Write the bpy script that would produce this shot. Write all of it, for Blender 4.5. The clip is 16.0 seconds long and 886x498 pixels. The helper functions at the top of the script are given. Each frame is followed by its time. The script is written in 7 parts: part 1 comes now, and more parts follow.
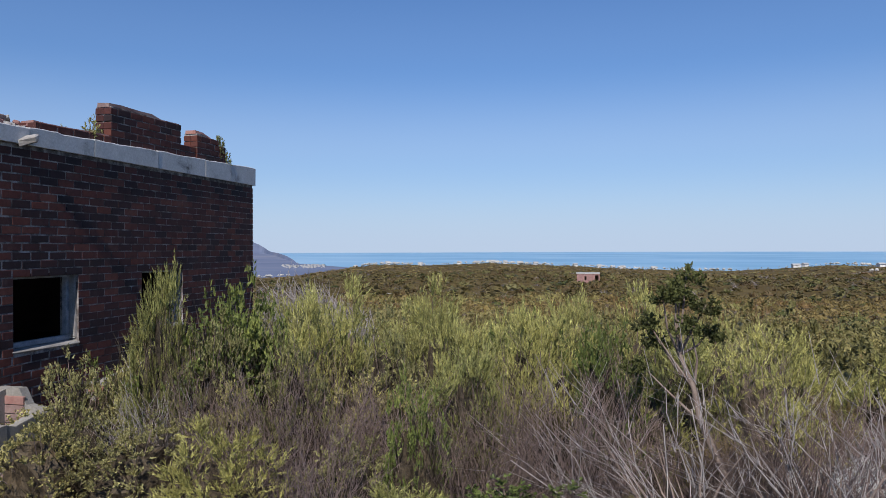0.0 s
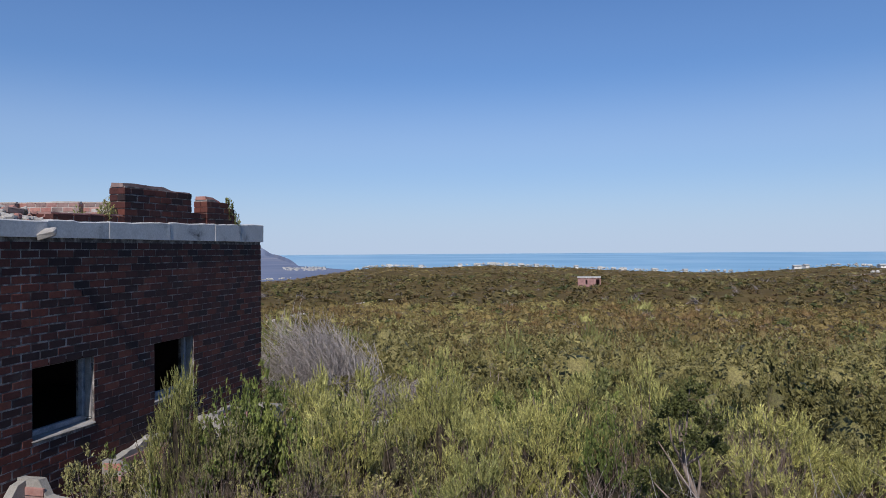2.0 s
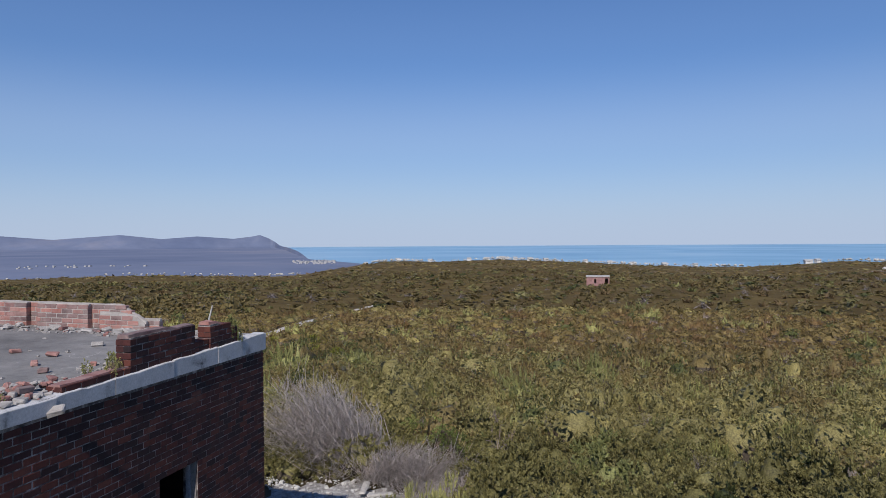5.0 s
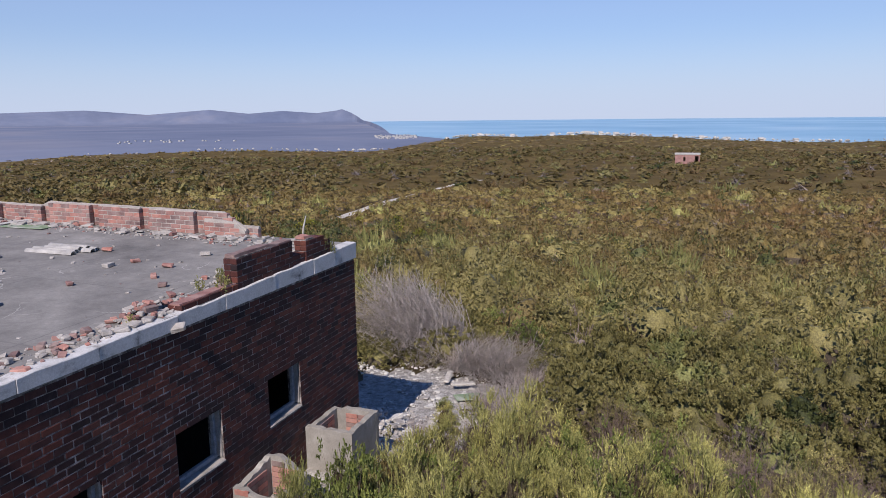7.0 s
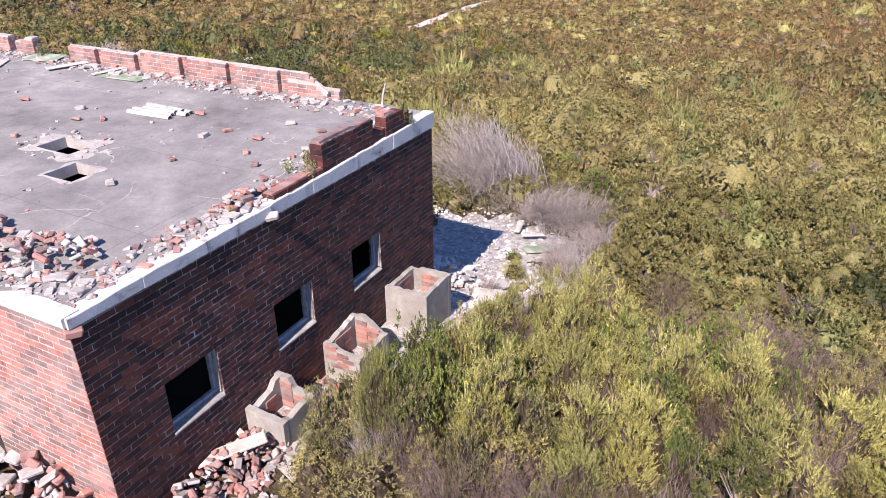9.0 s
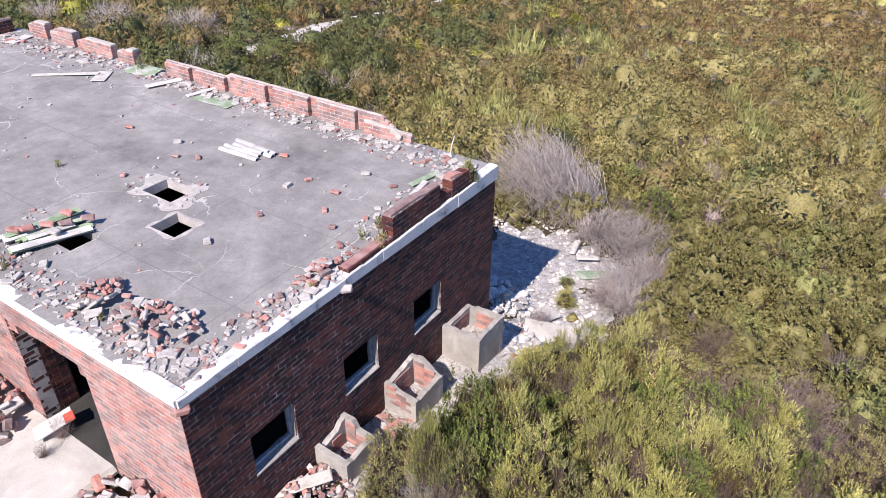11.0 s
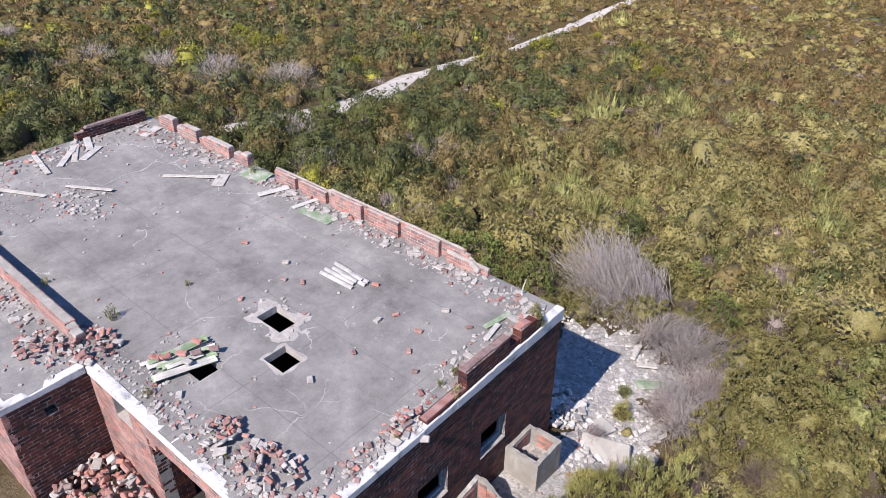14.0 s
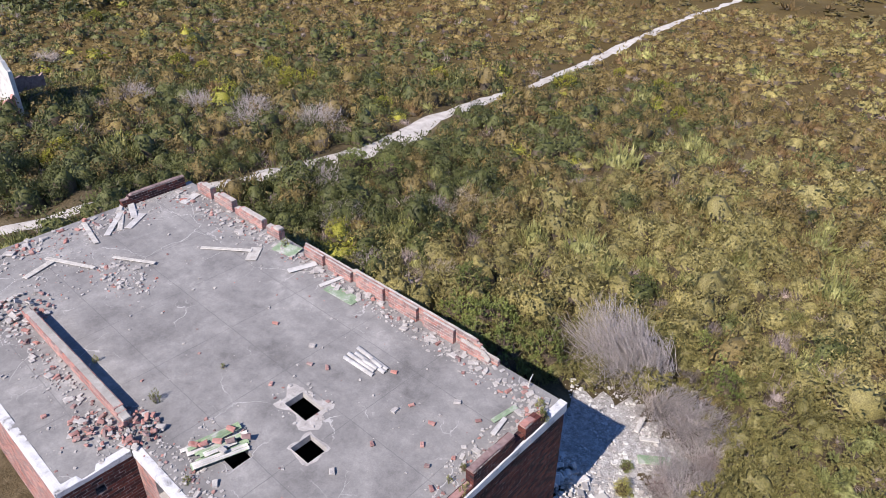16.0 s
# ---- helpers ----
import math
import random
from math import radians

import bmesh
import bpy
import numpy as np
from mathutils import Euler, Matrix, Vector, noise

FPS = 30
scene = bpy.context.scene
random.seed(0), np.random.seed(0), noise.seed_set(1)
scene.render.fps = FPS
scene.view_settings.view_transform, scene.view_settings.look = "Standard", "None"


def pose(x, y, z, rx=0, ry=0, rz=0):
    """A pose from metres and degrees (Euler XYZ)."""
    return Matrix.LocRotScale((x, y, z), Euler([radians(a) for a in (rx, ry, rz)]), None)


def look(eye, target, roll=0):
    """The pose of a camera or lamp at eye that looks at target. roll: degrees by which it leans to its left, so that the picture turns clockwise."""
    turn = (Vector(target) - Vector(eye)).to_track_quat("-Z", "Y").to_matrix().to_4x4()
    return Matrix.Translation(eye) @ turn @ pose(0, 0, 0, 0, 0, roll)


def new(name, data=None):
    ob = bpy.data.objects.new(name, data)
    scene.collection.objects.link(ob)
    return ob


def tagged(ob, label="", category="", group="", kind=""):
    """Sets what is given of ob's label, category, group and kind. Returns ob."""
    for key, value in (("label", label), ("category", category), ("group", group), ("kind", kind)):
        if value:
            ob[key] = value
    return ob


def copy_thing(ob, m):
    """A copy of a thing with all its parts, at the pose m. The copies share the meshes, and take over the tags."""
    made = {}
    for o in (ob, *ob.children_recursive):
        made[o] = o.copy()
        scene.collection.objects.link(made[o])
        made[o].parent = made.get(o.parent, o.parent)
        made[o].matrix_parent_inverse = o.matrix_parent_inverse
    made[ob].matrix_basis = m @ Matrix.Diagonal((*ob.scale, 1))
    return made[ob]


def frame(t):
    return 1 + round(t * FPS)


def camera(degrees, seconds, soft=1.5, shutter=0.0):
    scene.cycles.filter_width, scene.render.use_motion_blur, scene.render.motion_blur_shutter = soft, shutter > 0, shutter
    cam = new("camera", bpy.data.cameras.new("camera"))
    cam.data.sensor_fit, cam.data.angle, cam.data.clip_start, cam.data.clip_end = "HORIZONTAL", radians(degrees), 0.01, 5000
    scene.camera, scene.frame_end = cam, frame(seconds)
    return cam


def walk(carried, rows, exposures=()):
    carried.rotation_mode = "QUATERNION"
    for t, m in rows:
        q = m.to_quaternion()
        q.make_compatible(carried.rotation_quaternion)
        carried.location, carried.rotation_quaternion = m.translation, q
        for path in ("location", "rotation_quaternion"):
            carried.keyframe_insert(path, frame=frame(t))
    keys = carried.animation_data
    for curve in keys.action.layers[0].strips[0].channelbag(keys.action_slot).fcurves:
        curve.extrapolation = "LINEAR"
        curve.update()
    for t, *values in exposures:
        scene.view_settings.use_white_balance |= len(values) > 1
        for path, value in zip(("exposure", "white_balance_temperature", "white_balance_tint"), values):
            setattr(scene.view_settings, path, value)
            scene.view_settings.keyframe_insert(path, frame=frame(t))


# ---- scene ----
cam = camera(65.3, 16.0, 0.8)
PATH = [
    (0, (5.513, -2.7, 1.697), (5.052, -0.754, 1.698), -0.2),
    (0.5, (5.521, -2.782, 1.863), (5.057, -0.836, 1.864), -0.2),
    (1, (5.473, -2.796, 2.059), (5.011, -0.85, 2.063), -0.3),
    (1.5, (5.463, -2.837, 2.287), (5.001, -0.891, 2.29), -0.3),
    (2, (5.481, -2.878, 2.591), (5.018, -0.932, 2.596), -0.4),
    (2.5, (5.532, -2.872, 2.905), (5.068, -0.927, 2.91), -0.4),
    (3, (5.587, -2.881, 3.222), (5.121, -0.936, 3.227), -0.4),
    (3.5, (5.583, -2.867, 3.559), (5.117, -0.922, 3.56), -0.3),
    (5.8, (5.844, -3.259, 4.935), (5.296, -1.336, 4.872), -0.7),
    (6, (5.832, -3.275, 4.996), (5.254, -1.364, 4.892), -0.7),
    (6.5, (5.806, -3.301, 5.13), (5.168, -1.42, 4.899), -0.6),
    (7, (5.784, -3.298, 5.248), (5.081, -1.464, 4.873), -0.6),
    (7.5, (5.8, -3.279, 5.52), (5.039, -1.506, 4.994), -0.6),
    (8, (5.799, -3.3, 5.836), (5.007, -1.591, 5.161), -0.5),
    (8.5, (5.808, -3.332, 6.152), (4.997, -1.689, 5.35), -0.5),
    (9, (5.813, -3.335, 6.523), (4.986, -1.754, 5.619), -0.4),
    (9.2, (5.808, -3.34, 6.657), (4.976, -1.778, 5.725), -0.5),
    (11.3, (5.774, -3.259, 9.075), (4.818, -1.854, 8.021), 0.5),
    (11.5, (5.752, -3.264, 9.289), (4.779, -1.869, 8.237), 0.4),
    (12, (5.741, -3.301, 9.865), (4.73, -1.93, 8.817), 0.4),
    (12.5, (5.727, -3.325, 10.384), (4.687, -1.974, 9.339), 0.4),
    (13, (5.694, -3.34, 10.874), (4.632, -2.005, 9.83), 0.5),
    (13.5, (5.696, -3.357, 11.366), (4.613, -2.037, 10.325), 0.4),
    (14, (5.731, -3.368, 11.942), (4.629, -2.063, 10.902), 0.4),
    (14.5, (5.769, -3.339, 12.573), (4.648, -2.047, 11.536), 0.4),
    (15, (5.821, -3.335, 13.228), (4.681, -2.058, 12.194), 0.4),
    (15.5, (5.853, -3.324, 13.881), (4.699, -2.058, 12.849), 0.5),
    (16, (5.883, -3.284, 14.464), (4.725, -2.018, 13.437), 0.6),
]
walk(cam, [(t, look(eye, target, roll)) for t, eye, target, roll in PATH],
     [(0, 0.0, 6500, 12), (3.5, -0.13, 6480, 13), (6, -0.18, 6550, 16), (7, 0.1, 6750, 19), (8, 0.55, 7050, 24), (9, 1.08, 6950, 26), (11.5, 0.95, 6700, 20), (16, 0.72, 6700, 18)])

# ---- light ----
SUN_EL, SUN_AZ = radians(43.7), radians(175.0)
world = bpy.data.worlds.new("sky")
scene.world = world
world.use_nodes = True
wn = world.node_tree
sky = wn.nodes.new("ShaderNodeTexSky")
sky.sky_type, sky.sun_disc = "NISHITA", False
sky.sun_elevation, sky.sun_rotation = SUN_EL, SUN_AZ
sky.altitude, sky.air_density, sky.dust_density, sky.ozone_density = 100, 1.0, 0.1, 3.0
# pale sea haze low over the horizon, clear blue above
way = wn.nodes.new("ShaderNodeTexCoord").outputs["Generated"]
split = wn.nodes.new("ShaderNodeSeparateXYZ")
wn.links.new(way, split.inputs[0])
haze = wn.nodes.new("ShaderNodeValToRGB")
haze.color_ramp.interpolation = "EASE"
haze.color_ramp.elements[0].position, haze.color_ramp.elements[0].color = 0.0, (0.9, 0.9, 0.9, 1)
haze.color_ramp.elements[1].position, haze.color_ramp.elements[1].color = 0.42, (0, 0, 0, 1)
haze.color_ramp.elements.new(0.13).color = (0.40, 0.40, 0.40, 1)
haze.color_ramp.elements.new(0.26).color = (0.08, 0.08, 0.08, 1)
wn.links.new(split.outputs[2], haze.inputs[0])
tint = wn.nodes.new("ShaderNodeMix")
tint.data_type, tint.blend_type = "RGBA", "MULTIPLY"
tint.inputs[0].default_value = 1.0
clear = wn.nodes.new("ShaderNodeValToRGB")
clear.color_ramp.elements[0].position, clear.color_ramp.elements[0].color = 0.10, (0.78, 1.22, 1.70, 1)
clear.color_ramp.elements[1].position, clear.color_ramp.elements[1].color = 0.62, (0.80, 1.22, 1.76, 1)
clear.color_ramp.elements.new(0.34).color = (1.0, 1.44, 1.94, 1)
wn.links.new(split.outputs[2], clear.inputs[0])
wn.links.new(clear.outputs[0], tint.inputs[7])
wn.links.new(sky.outputs[0], tint.inputs[6])
blend = wn.nodes.new("ShaderNodeMix")
blend.data_type = "RGBA"
wn.links.new(haze.outputs[0], blend.inputs[0])
wn.links.new(tint.outputs[2], blend.inputs[6])
blend.inputs[7].default_value = (8.3, 10.15, 13.2, 1)
wn.links.new(blend.outputs[2], wn.nodes["Background"].inputs[0])
wn.nodes["Background"].inputs[1].default_value = 0.060
sun = new("sun", bpy.data.lights.new("sun", "SUN"))
sun.data.energy, sun.data.angle, sun.data.color = 4.7, radians(0.55), (1.0, 0.95, 0.87)
SUN_WAY = Vector((math.sin(SUN_AZ) * math.cos(SUN_EL), math.cos(SUN_AZ) * math.cos(SUN_EL), math.sin(SUN_EL)))
sun.matrix_world = look(SUN_WAY * 60, (0, 0, 0))

# ---- materials ----


def mat(name, rough=0.8, spec=0.3):
    m = bpy.data.materials.new(name)
    m.use_nodes = True
    b = m.node_tree.nodes["Principled BSDF"]
    b.inputs["Roughness"].default_value = rough
    b.inputs["Specular IOR Level"].default_value = spec
    return m, m.node_tree, b


def node(nt, kind, **kw):
    n = nt.nodes.new("ShaderNode" + kind)
    for k, v in kw.items():
        n.inputs[k.replace("_", " ")].default_value = v
    return n


def place_co(nt, obj=False):
    if obj:
        return nt.nodes.new("ShaderNodeTexCoord").outputs["Object"]
    return nt.nodes.new("ShaderNodeNewGeometry").outputs["Position"]


def noise_at(nt, co, scale, detail=4.0, rough=0.6, distort=0.0):
    n = node(nt, "TexNoise", Scale=scale, Detail=detail, Roughness=rough, Distortion=distort)
    nt.links.new(co, n.inputs["Vector"])
    return n.outputs["Fac"]


def ramp(nt, fac, stops):
    r = nt.nodes.new("ShaderNodeValToRGB")
    e = r.color_ramp.elements
    e[0].position, e[0].color = stops[0][0], (*stops[0][1], 1)
    e[1].position, e[1].color = stops[-1][0], (*stops[-1][1], 1)
    for p, c in stops[1:-1]:
        e.new(p).color = (*c, 1)
    nt.links.new(fac, r.inputs["Fac"])
    return r.outputs["Color"]


def mixc(nt, fac, a, b, how="MIX"):
    m = nt.nodes.new("ShaderNodeMix")
    m.data_type, m.blend_type = "RGBA", how
    for slot, v in ((0, fac), (6, a), (7, b)):
        if isinstance(v, (int, float)):
            m.inputs[slot].default_value = v
        elif isinstance(v, tuple):
            m.inputs[slot].default_value = (*v, 1)
        else:
            nt.links.new(v, m.inputs[slot])
    return m.outputs[2]


def maths(nt, op, a, b=0.0, clamp=False):
    m = nt.nodes.new("ShaderNodeMath")
    m.operation, m.use_clamp = op, clamp
    for i, v in enumerate((a, b)):
        if isinstance(v, (int, float)):
            m.inputs[i].default_value = v
        else:
            nt.links.new(v, m.inputs[i])
    return m.outputs[0]


def bump(nt, b, h, strength=0.5, dist=0.01):
    n = node(nt, "Bump", Strength=strength, Distance=dist)
    nt.links.new(h, n.inputs["Height"])
    nt.links.new(n.outputs[0], b.inputs["Normal"])


def grainy(name, stops, scale=3.0, fine=60.0, rough=0.85, bumps=0.5, dist=0.008, obj=False, spec=0.25, tint=0.35):
    """A rough mineral or wooden surface with broad stains and fine grain."""
    m, nt, b = mat(name, rough, spec)
    co = place_co(nt, obj)
    c = ramp(nt, noise_at(nt, co, scale, 6, 0.65, 0.4), stops)
    f = noise_at(nt, co, fine, 3, 0.7)
    c = mixc(nt, tint, c, ramp(nt, f, [(0.3, (0.25, 0.25, 0.25)), (0.7, (1, 1, 1))]), "MULTIPLY")
    nt.links.new(c, b.inputs["Base Color"])
    bump(nt, b, f, bumps, dist)
    return m


def brick_mat(name, pale=0.0, tone=1.0):
    """Burnt clay brick: each one its own tone, with mortar smears. tone sets the lit or shaded copy."""
    m, nt, b = mat(name, 0.75, 0.3)
    co = place_co(nt)
    info = nt.nodes.new("ShaderNodeObjectInfo").outputs["Random"]
    isl = nt.nodes.new("ShaderNodeNewGeometry").outputs["Random Per Island"]
    r = maths(nt, "FRACT", maths(nt, "ADD", maths(nt, "MULTIPLY", info, 7.31), isl))
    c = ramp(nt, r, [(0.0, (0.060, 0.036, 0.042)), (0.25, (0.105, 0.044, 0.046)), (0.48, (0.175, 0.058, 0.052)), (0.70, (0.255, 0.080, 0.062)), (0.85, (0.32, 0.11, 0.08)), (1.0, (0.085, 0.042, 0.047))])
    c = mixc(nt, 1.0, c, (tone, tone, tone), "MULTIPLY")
    n1 = noise_at(nt, co, 16, 7, 0.8)
    c = mixc(nt, 0.75, c, ramp(nt, n1, [(0.3, (0.4, 0.4, 0.42)), (0.7, (1.3, 1.22, 1.15))]), "MULTIPLY")
    smear = ramp(nt, noise_at(nt, co, 2.3, 7, 0.72, 0.6), [(0.56 - pale * 1.7, (0, 0, 0)), (0.82 + pale * 0.6, (1, 1, 1))])
    c = mixc(nt, maths(nt, "MULTIPLY", smear, 0.30 + 2.4 * pale), c, (0.50 * tone, 0.40 * tone, 0.36 * tone))
    nt.links.new(c, b.inputs["Base Color"])
    bump(nt, b, noise_at(nt, co, 70, 4, 0.7), 0.35, 0.004)
    return m


def leaf_mat(name, dark, mid, light, scale=0.55, glow=0.16, relief=0.35):
    """Leaves: tone shifts from plant to plant and from leaf to leaf, and light passes through."""
    m, nt, b = mat(name, 0.55, 0.25)
    co = place_co(nt)
    c = ramp(nt, noise_at(nt, co, scale, 4, 0.65), [(0.34, dark), (0.5, mid), (0.66, light)])
    isl = nt.nodes.new("ShaderNodeNewGeometry").outputs["Random Per Island"]
    c = mixc(nt, 1.0, c, ramp(nt, isl, [(0.0, (0.78, 0.78, 0.78)), (0.5, (0.98, 0.98, 0.98)), (0.85, (1.08, 1.07, 1.05)), (1.0, (1.25, 1.22, 1.16))]), "MULTIPLY")
    own = ramp(nt, nt.nodes.new("ShaderNodeObjectInfo").outputs["Random"], [(0.0, (0.72, 0.76, 0.76)), (0.5, (1, 1, 1)), (1.0, (1.22, 1.18, 1.1))])
    c = mixc(nt, 1.0, c, own, "MULTIPLY")
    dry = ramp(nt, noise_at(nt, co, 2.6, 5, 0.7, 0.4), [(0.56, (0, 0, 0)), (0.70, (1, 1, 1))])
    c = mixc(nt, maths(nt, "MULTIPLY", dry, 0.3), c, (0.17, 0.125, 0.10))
    fine = noise_at(nt, co, 19, 5, 0.85)
    # Noise lows are darkened like the shaded gaps between leaves.
    c = mixc(nt, 0.9, c, ramp(nt, fine, [(0.36, (0.30, 0.29, 0.28)), (0.5, (0.95, 0.95, 0.95)), (0.64, (1.65, 1.62, 1.5))]), "MULTIPLY")
    nt.links.new(c, b.inputs["Base Color"])
    if relief:
        bump(nt, b, fine, relief, 0.05)
    t = nt.nodes.new("ShaderNodeBsdfTranslucent")
    nt.links.new(c, t.inputs["Color"])
    mix = nt.nodes.new("ShaderNodeMixShader")
    mix.inputs[0].default_value = glow
    nt.links.new(b.outputs[0], mix.inputs[1])
    nt.links.new(t.outputs[0], mix.inputs[2])
    nt.links.new(mix.outputs[0], nt.nodes["Material Output"].inputs["Surface"])
    return m


# One brick in two copies: darkened for shaded faces, brightened for sunlit ones.
BRICK_SHADED = brick_mat("shade-toned brick", 0.0, 0.42)
BRICK_PALE_LIT = brick_mat("weathered sun-toned brick", 0.17, 1.16)
# Joints of the shaded faces, with the shade put into the colour.
MORTAR_SHADED = grainy("shade-toned mortar", [(0.32, (0.05, 0.042, 0.04)), (0.46, (0.12, 0.105, 0.10)), (0.56, (0.30, 0.275, 0.26)), (0.72, (0.50, 0.47, 0.45))], 7, 90)
LUMP = grainy("pale mortar", [(0.3, (0.30, 0.28, 0.265)), (0.55, (0.41, 0.39, 0.37)), (0.75, (0.54, 0.52, 0.50))], 5, 60)
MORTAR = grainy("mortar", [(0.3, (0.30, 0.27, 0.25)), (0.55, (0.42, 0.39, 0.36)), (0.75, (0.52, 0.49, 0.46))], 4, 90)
FASCIA = grainy("limewashed concrete", [(0.27, (0.10, 0.10, 0.10)), (0.35, (0.36, 0.36, 0.365)), (0.44, (0.55, 0.555, 0.56)), (0.60, (0.62, 0.62, 0.625)), (0.75, (0.70, 0.70, 0.70))], 3.2, 45, 0.85, 0.5, 0.004, False, 0.25, 0.35)
RENDER = grainy("cement render", [(0.3, (0.24, 0.225, 0.205)), (0.55, (0.34, 0.325, 0.30)), (0.75, (0.48, 0.465, 0.44))], 2.2, 55)
FLOOR = grainy("cement floor", [(0.3, (0.36, 0.34, 0.31)), (0.6, (0.50, 0.48, 0.44)), (0.8, (0.62, 0.60, 0.56))], 1.6, 50)
# Darkness of the unlit rooms is put into this colour.
PLASTER = grainy("shade-black inner plaster", [(0.3, (0.022, 0.022, 0.022)), (0.7, (0.06, 0.057, 0.053))], 1.2, 30)
STEEL = grainy("weathered steel", [(0.3, (0.18, 0.19, 0.21)), (0.7, (0.40, 0.42, 0.46))], 9, 80, 0.5, 0.3, 0.003)
SILL = grainy("pale sill", [(0.3, (0.20, 0.19, 0.18)), (0.7, (0.42, 0.40, 0.38))], 5, 60)
PLANK = grainy("bleached plank", [(0.3, (0.34, 0.32, 0.29)), (0.7, (0.58, 0.56, 0.52))], 6, 70)
SHEET = grainy("asbestos sheet", [(0.3, (0.36, 0.35, 0.34)), (0.7, (0.58, 0.57, 0.55))], 4, 60)
GREEN = grainy("green painted sheet", [(0.3, (0.15, 0.22, 0.14)), (0.5, (0.23, 0.31, 0.20)), (0.64, (0.40, 0.42, 0.38)), (0.75, (0.48, 0.48, 0.46))], 3, 60)
REDPAINT = grainy("red paint", [(0.3, (0.42, 0.06, 0.04)), (0.7, (0.55, 0.10, 0.07))], 6, 60)
STONE = grainy("white rubble stone", [(0.3, (0.44, 0.43, 0.41)), (0.55, (0.62, 0.61, 0.585)), (0.8, (0.76, 0.75, 0.72))], 3, 50)
ROCK = grainy("pale rock", [(0.3, (0.42, 0.40, 0.37)), (0.7, (0.72, 0.70, 0.66))], 0.4, 6)
HUT = grainy("pink hut brick", [(0.3, (0.27, 0.15, 0.14)), (0.7, (0.42, 0.25, 0.23))], 1.0, 9)
WHITE = grainy("white wall", [(0.3, (0.66, 0.65, 0.62)), (0.7, (0.82, 0.81, 0.79))], 0.5, 6)
SAND = grainy("pale sand", [(0.3, (0.40, 0.37, 0.33)), (0.55, (0.56, 0.53, 0.49)), (0.75, (0.68, 0.66, 0.62))], 1.4, 25, 0.9, 0.8, 0.03)
GRAVEL = grainy("stony gravel", [(0.30, (0.30, 0.285, 0.265)), (0.48, (0.50, 0.48, 0.455)), (0.62, (0.66, 0.645, 0.62)), (0.75, (0.76, 0.75, 0.72))], 5.5, 26, 0.95, 1.0, 0.05, False, 0.15, 0.75)
TWIG = grainy("grey dead twig", [(0.3, (0.27, 0.237, 0.225)), (0.7, (0.56, 0.505, 0.48))], 6, 40)
TWIG_WARM = grainy("brown dead twig", [(0.3, (0.12, 0.085, 0.075)), (0.7, (0.27, 0.20, 0.17))], 4, 40)
DRY = grainy("dry purple-grey twig", [(0.3, (0.16, 0.115, 0.105)), (0.7, (0.37, 0.28, 0.258))], 5, 40)
BARK = grainy("bark", [(0.3, (0.15, 0.11, 0.09)), (0.7, (0.33, 0.26, 0.22))], 8, 50)
STRAW = grainy("straw branch", [(0.3, (0.34, 0.29, 0.20)), (0.7, (0.55, 0.48, 0.37))], 5, 40)


def soil_mat():
    m, nt, b = mat("sandy soil", 0.95, 0.1)
    co = place_co(nt)
    c = ramp(nt, noise_at(nt, co, 0.35, 8, 0.7, 0.5), [(0.32, (0.06, 0.048, 0.028)), (0.48, (0.10, 0.08, 0.046)), (0.66, (0.19, 0.155, 0.10)), (0.80, (0.40, 0.36, 0.31))])
    f = noise_at(nt, co, 9, 6, 0.75)
    dist = nt.nodes.new("ShaderNodeVectorMath")
    dist.operation = "LENGTH"
    nt.links.new(co, dist.inputs[0])
    grown = ramp(nt, maths(nt, "MULTIPLY", dist.outputs["Value"], 0.01), [(0.30, (0, 0, 0)), (0.75, (1, 1, 1))])
    low = ramp(nt, noise_at(nt, co, 0.09, 8, 0.75), [(0.36, (0.080, 0.060, 0.024)), (0.5, (0.115, 0.084, 0.032)), (0.64, (0.155, 0.118, 0.048))])
    c = mixc(nt, grown, c, low)
    c = mixc(nt, 0.6, c, ramp(nt, f, [(0.3, (0.35, 0.33, 0.3)), (0.7, (1.2, 1.15, 1.1))]), "MULTIPLY")
    nt.links.new(c, b.inputs["Base Color"])
    bump(nt, b, f, 0.9, 0.08)
    return m


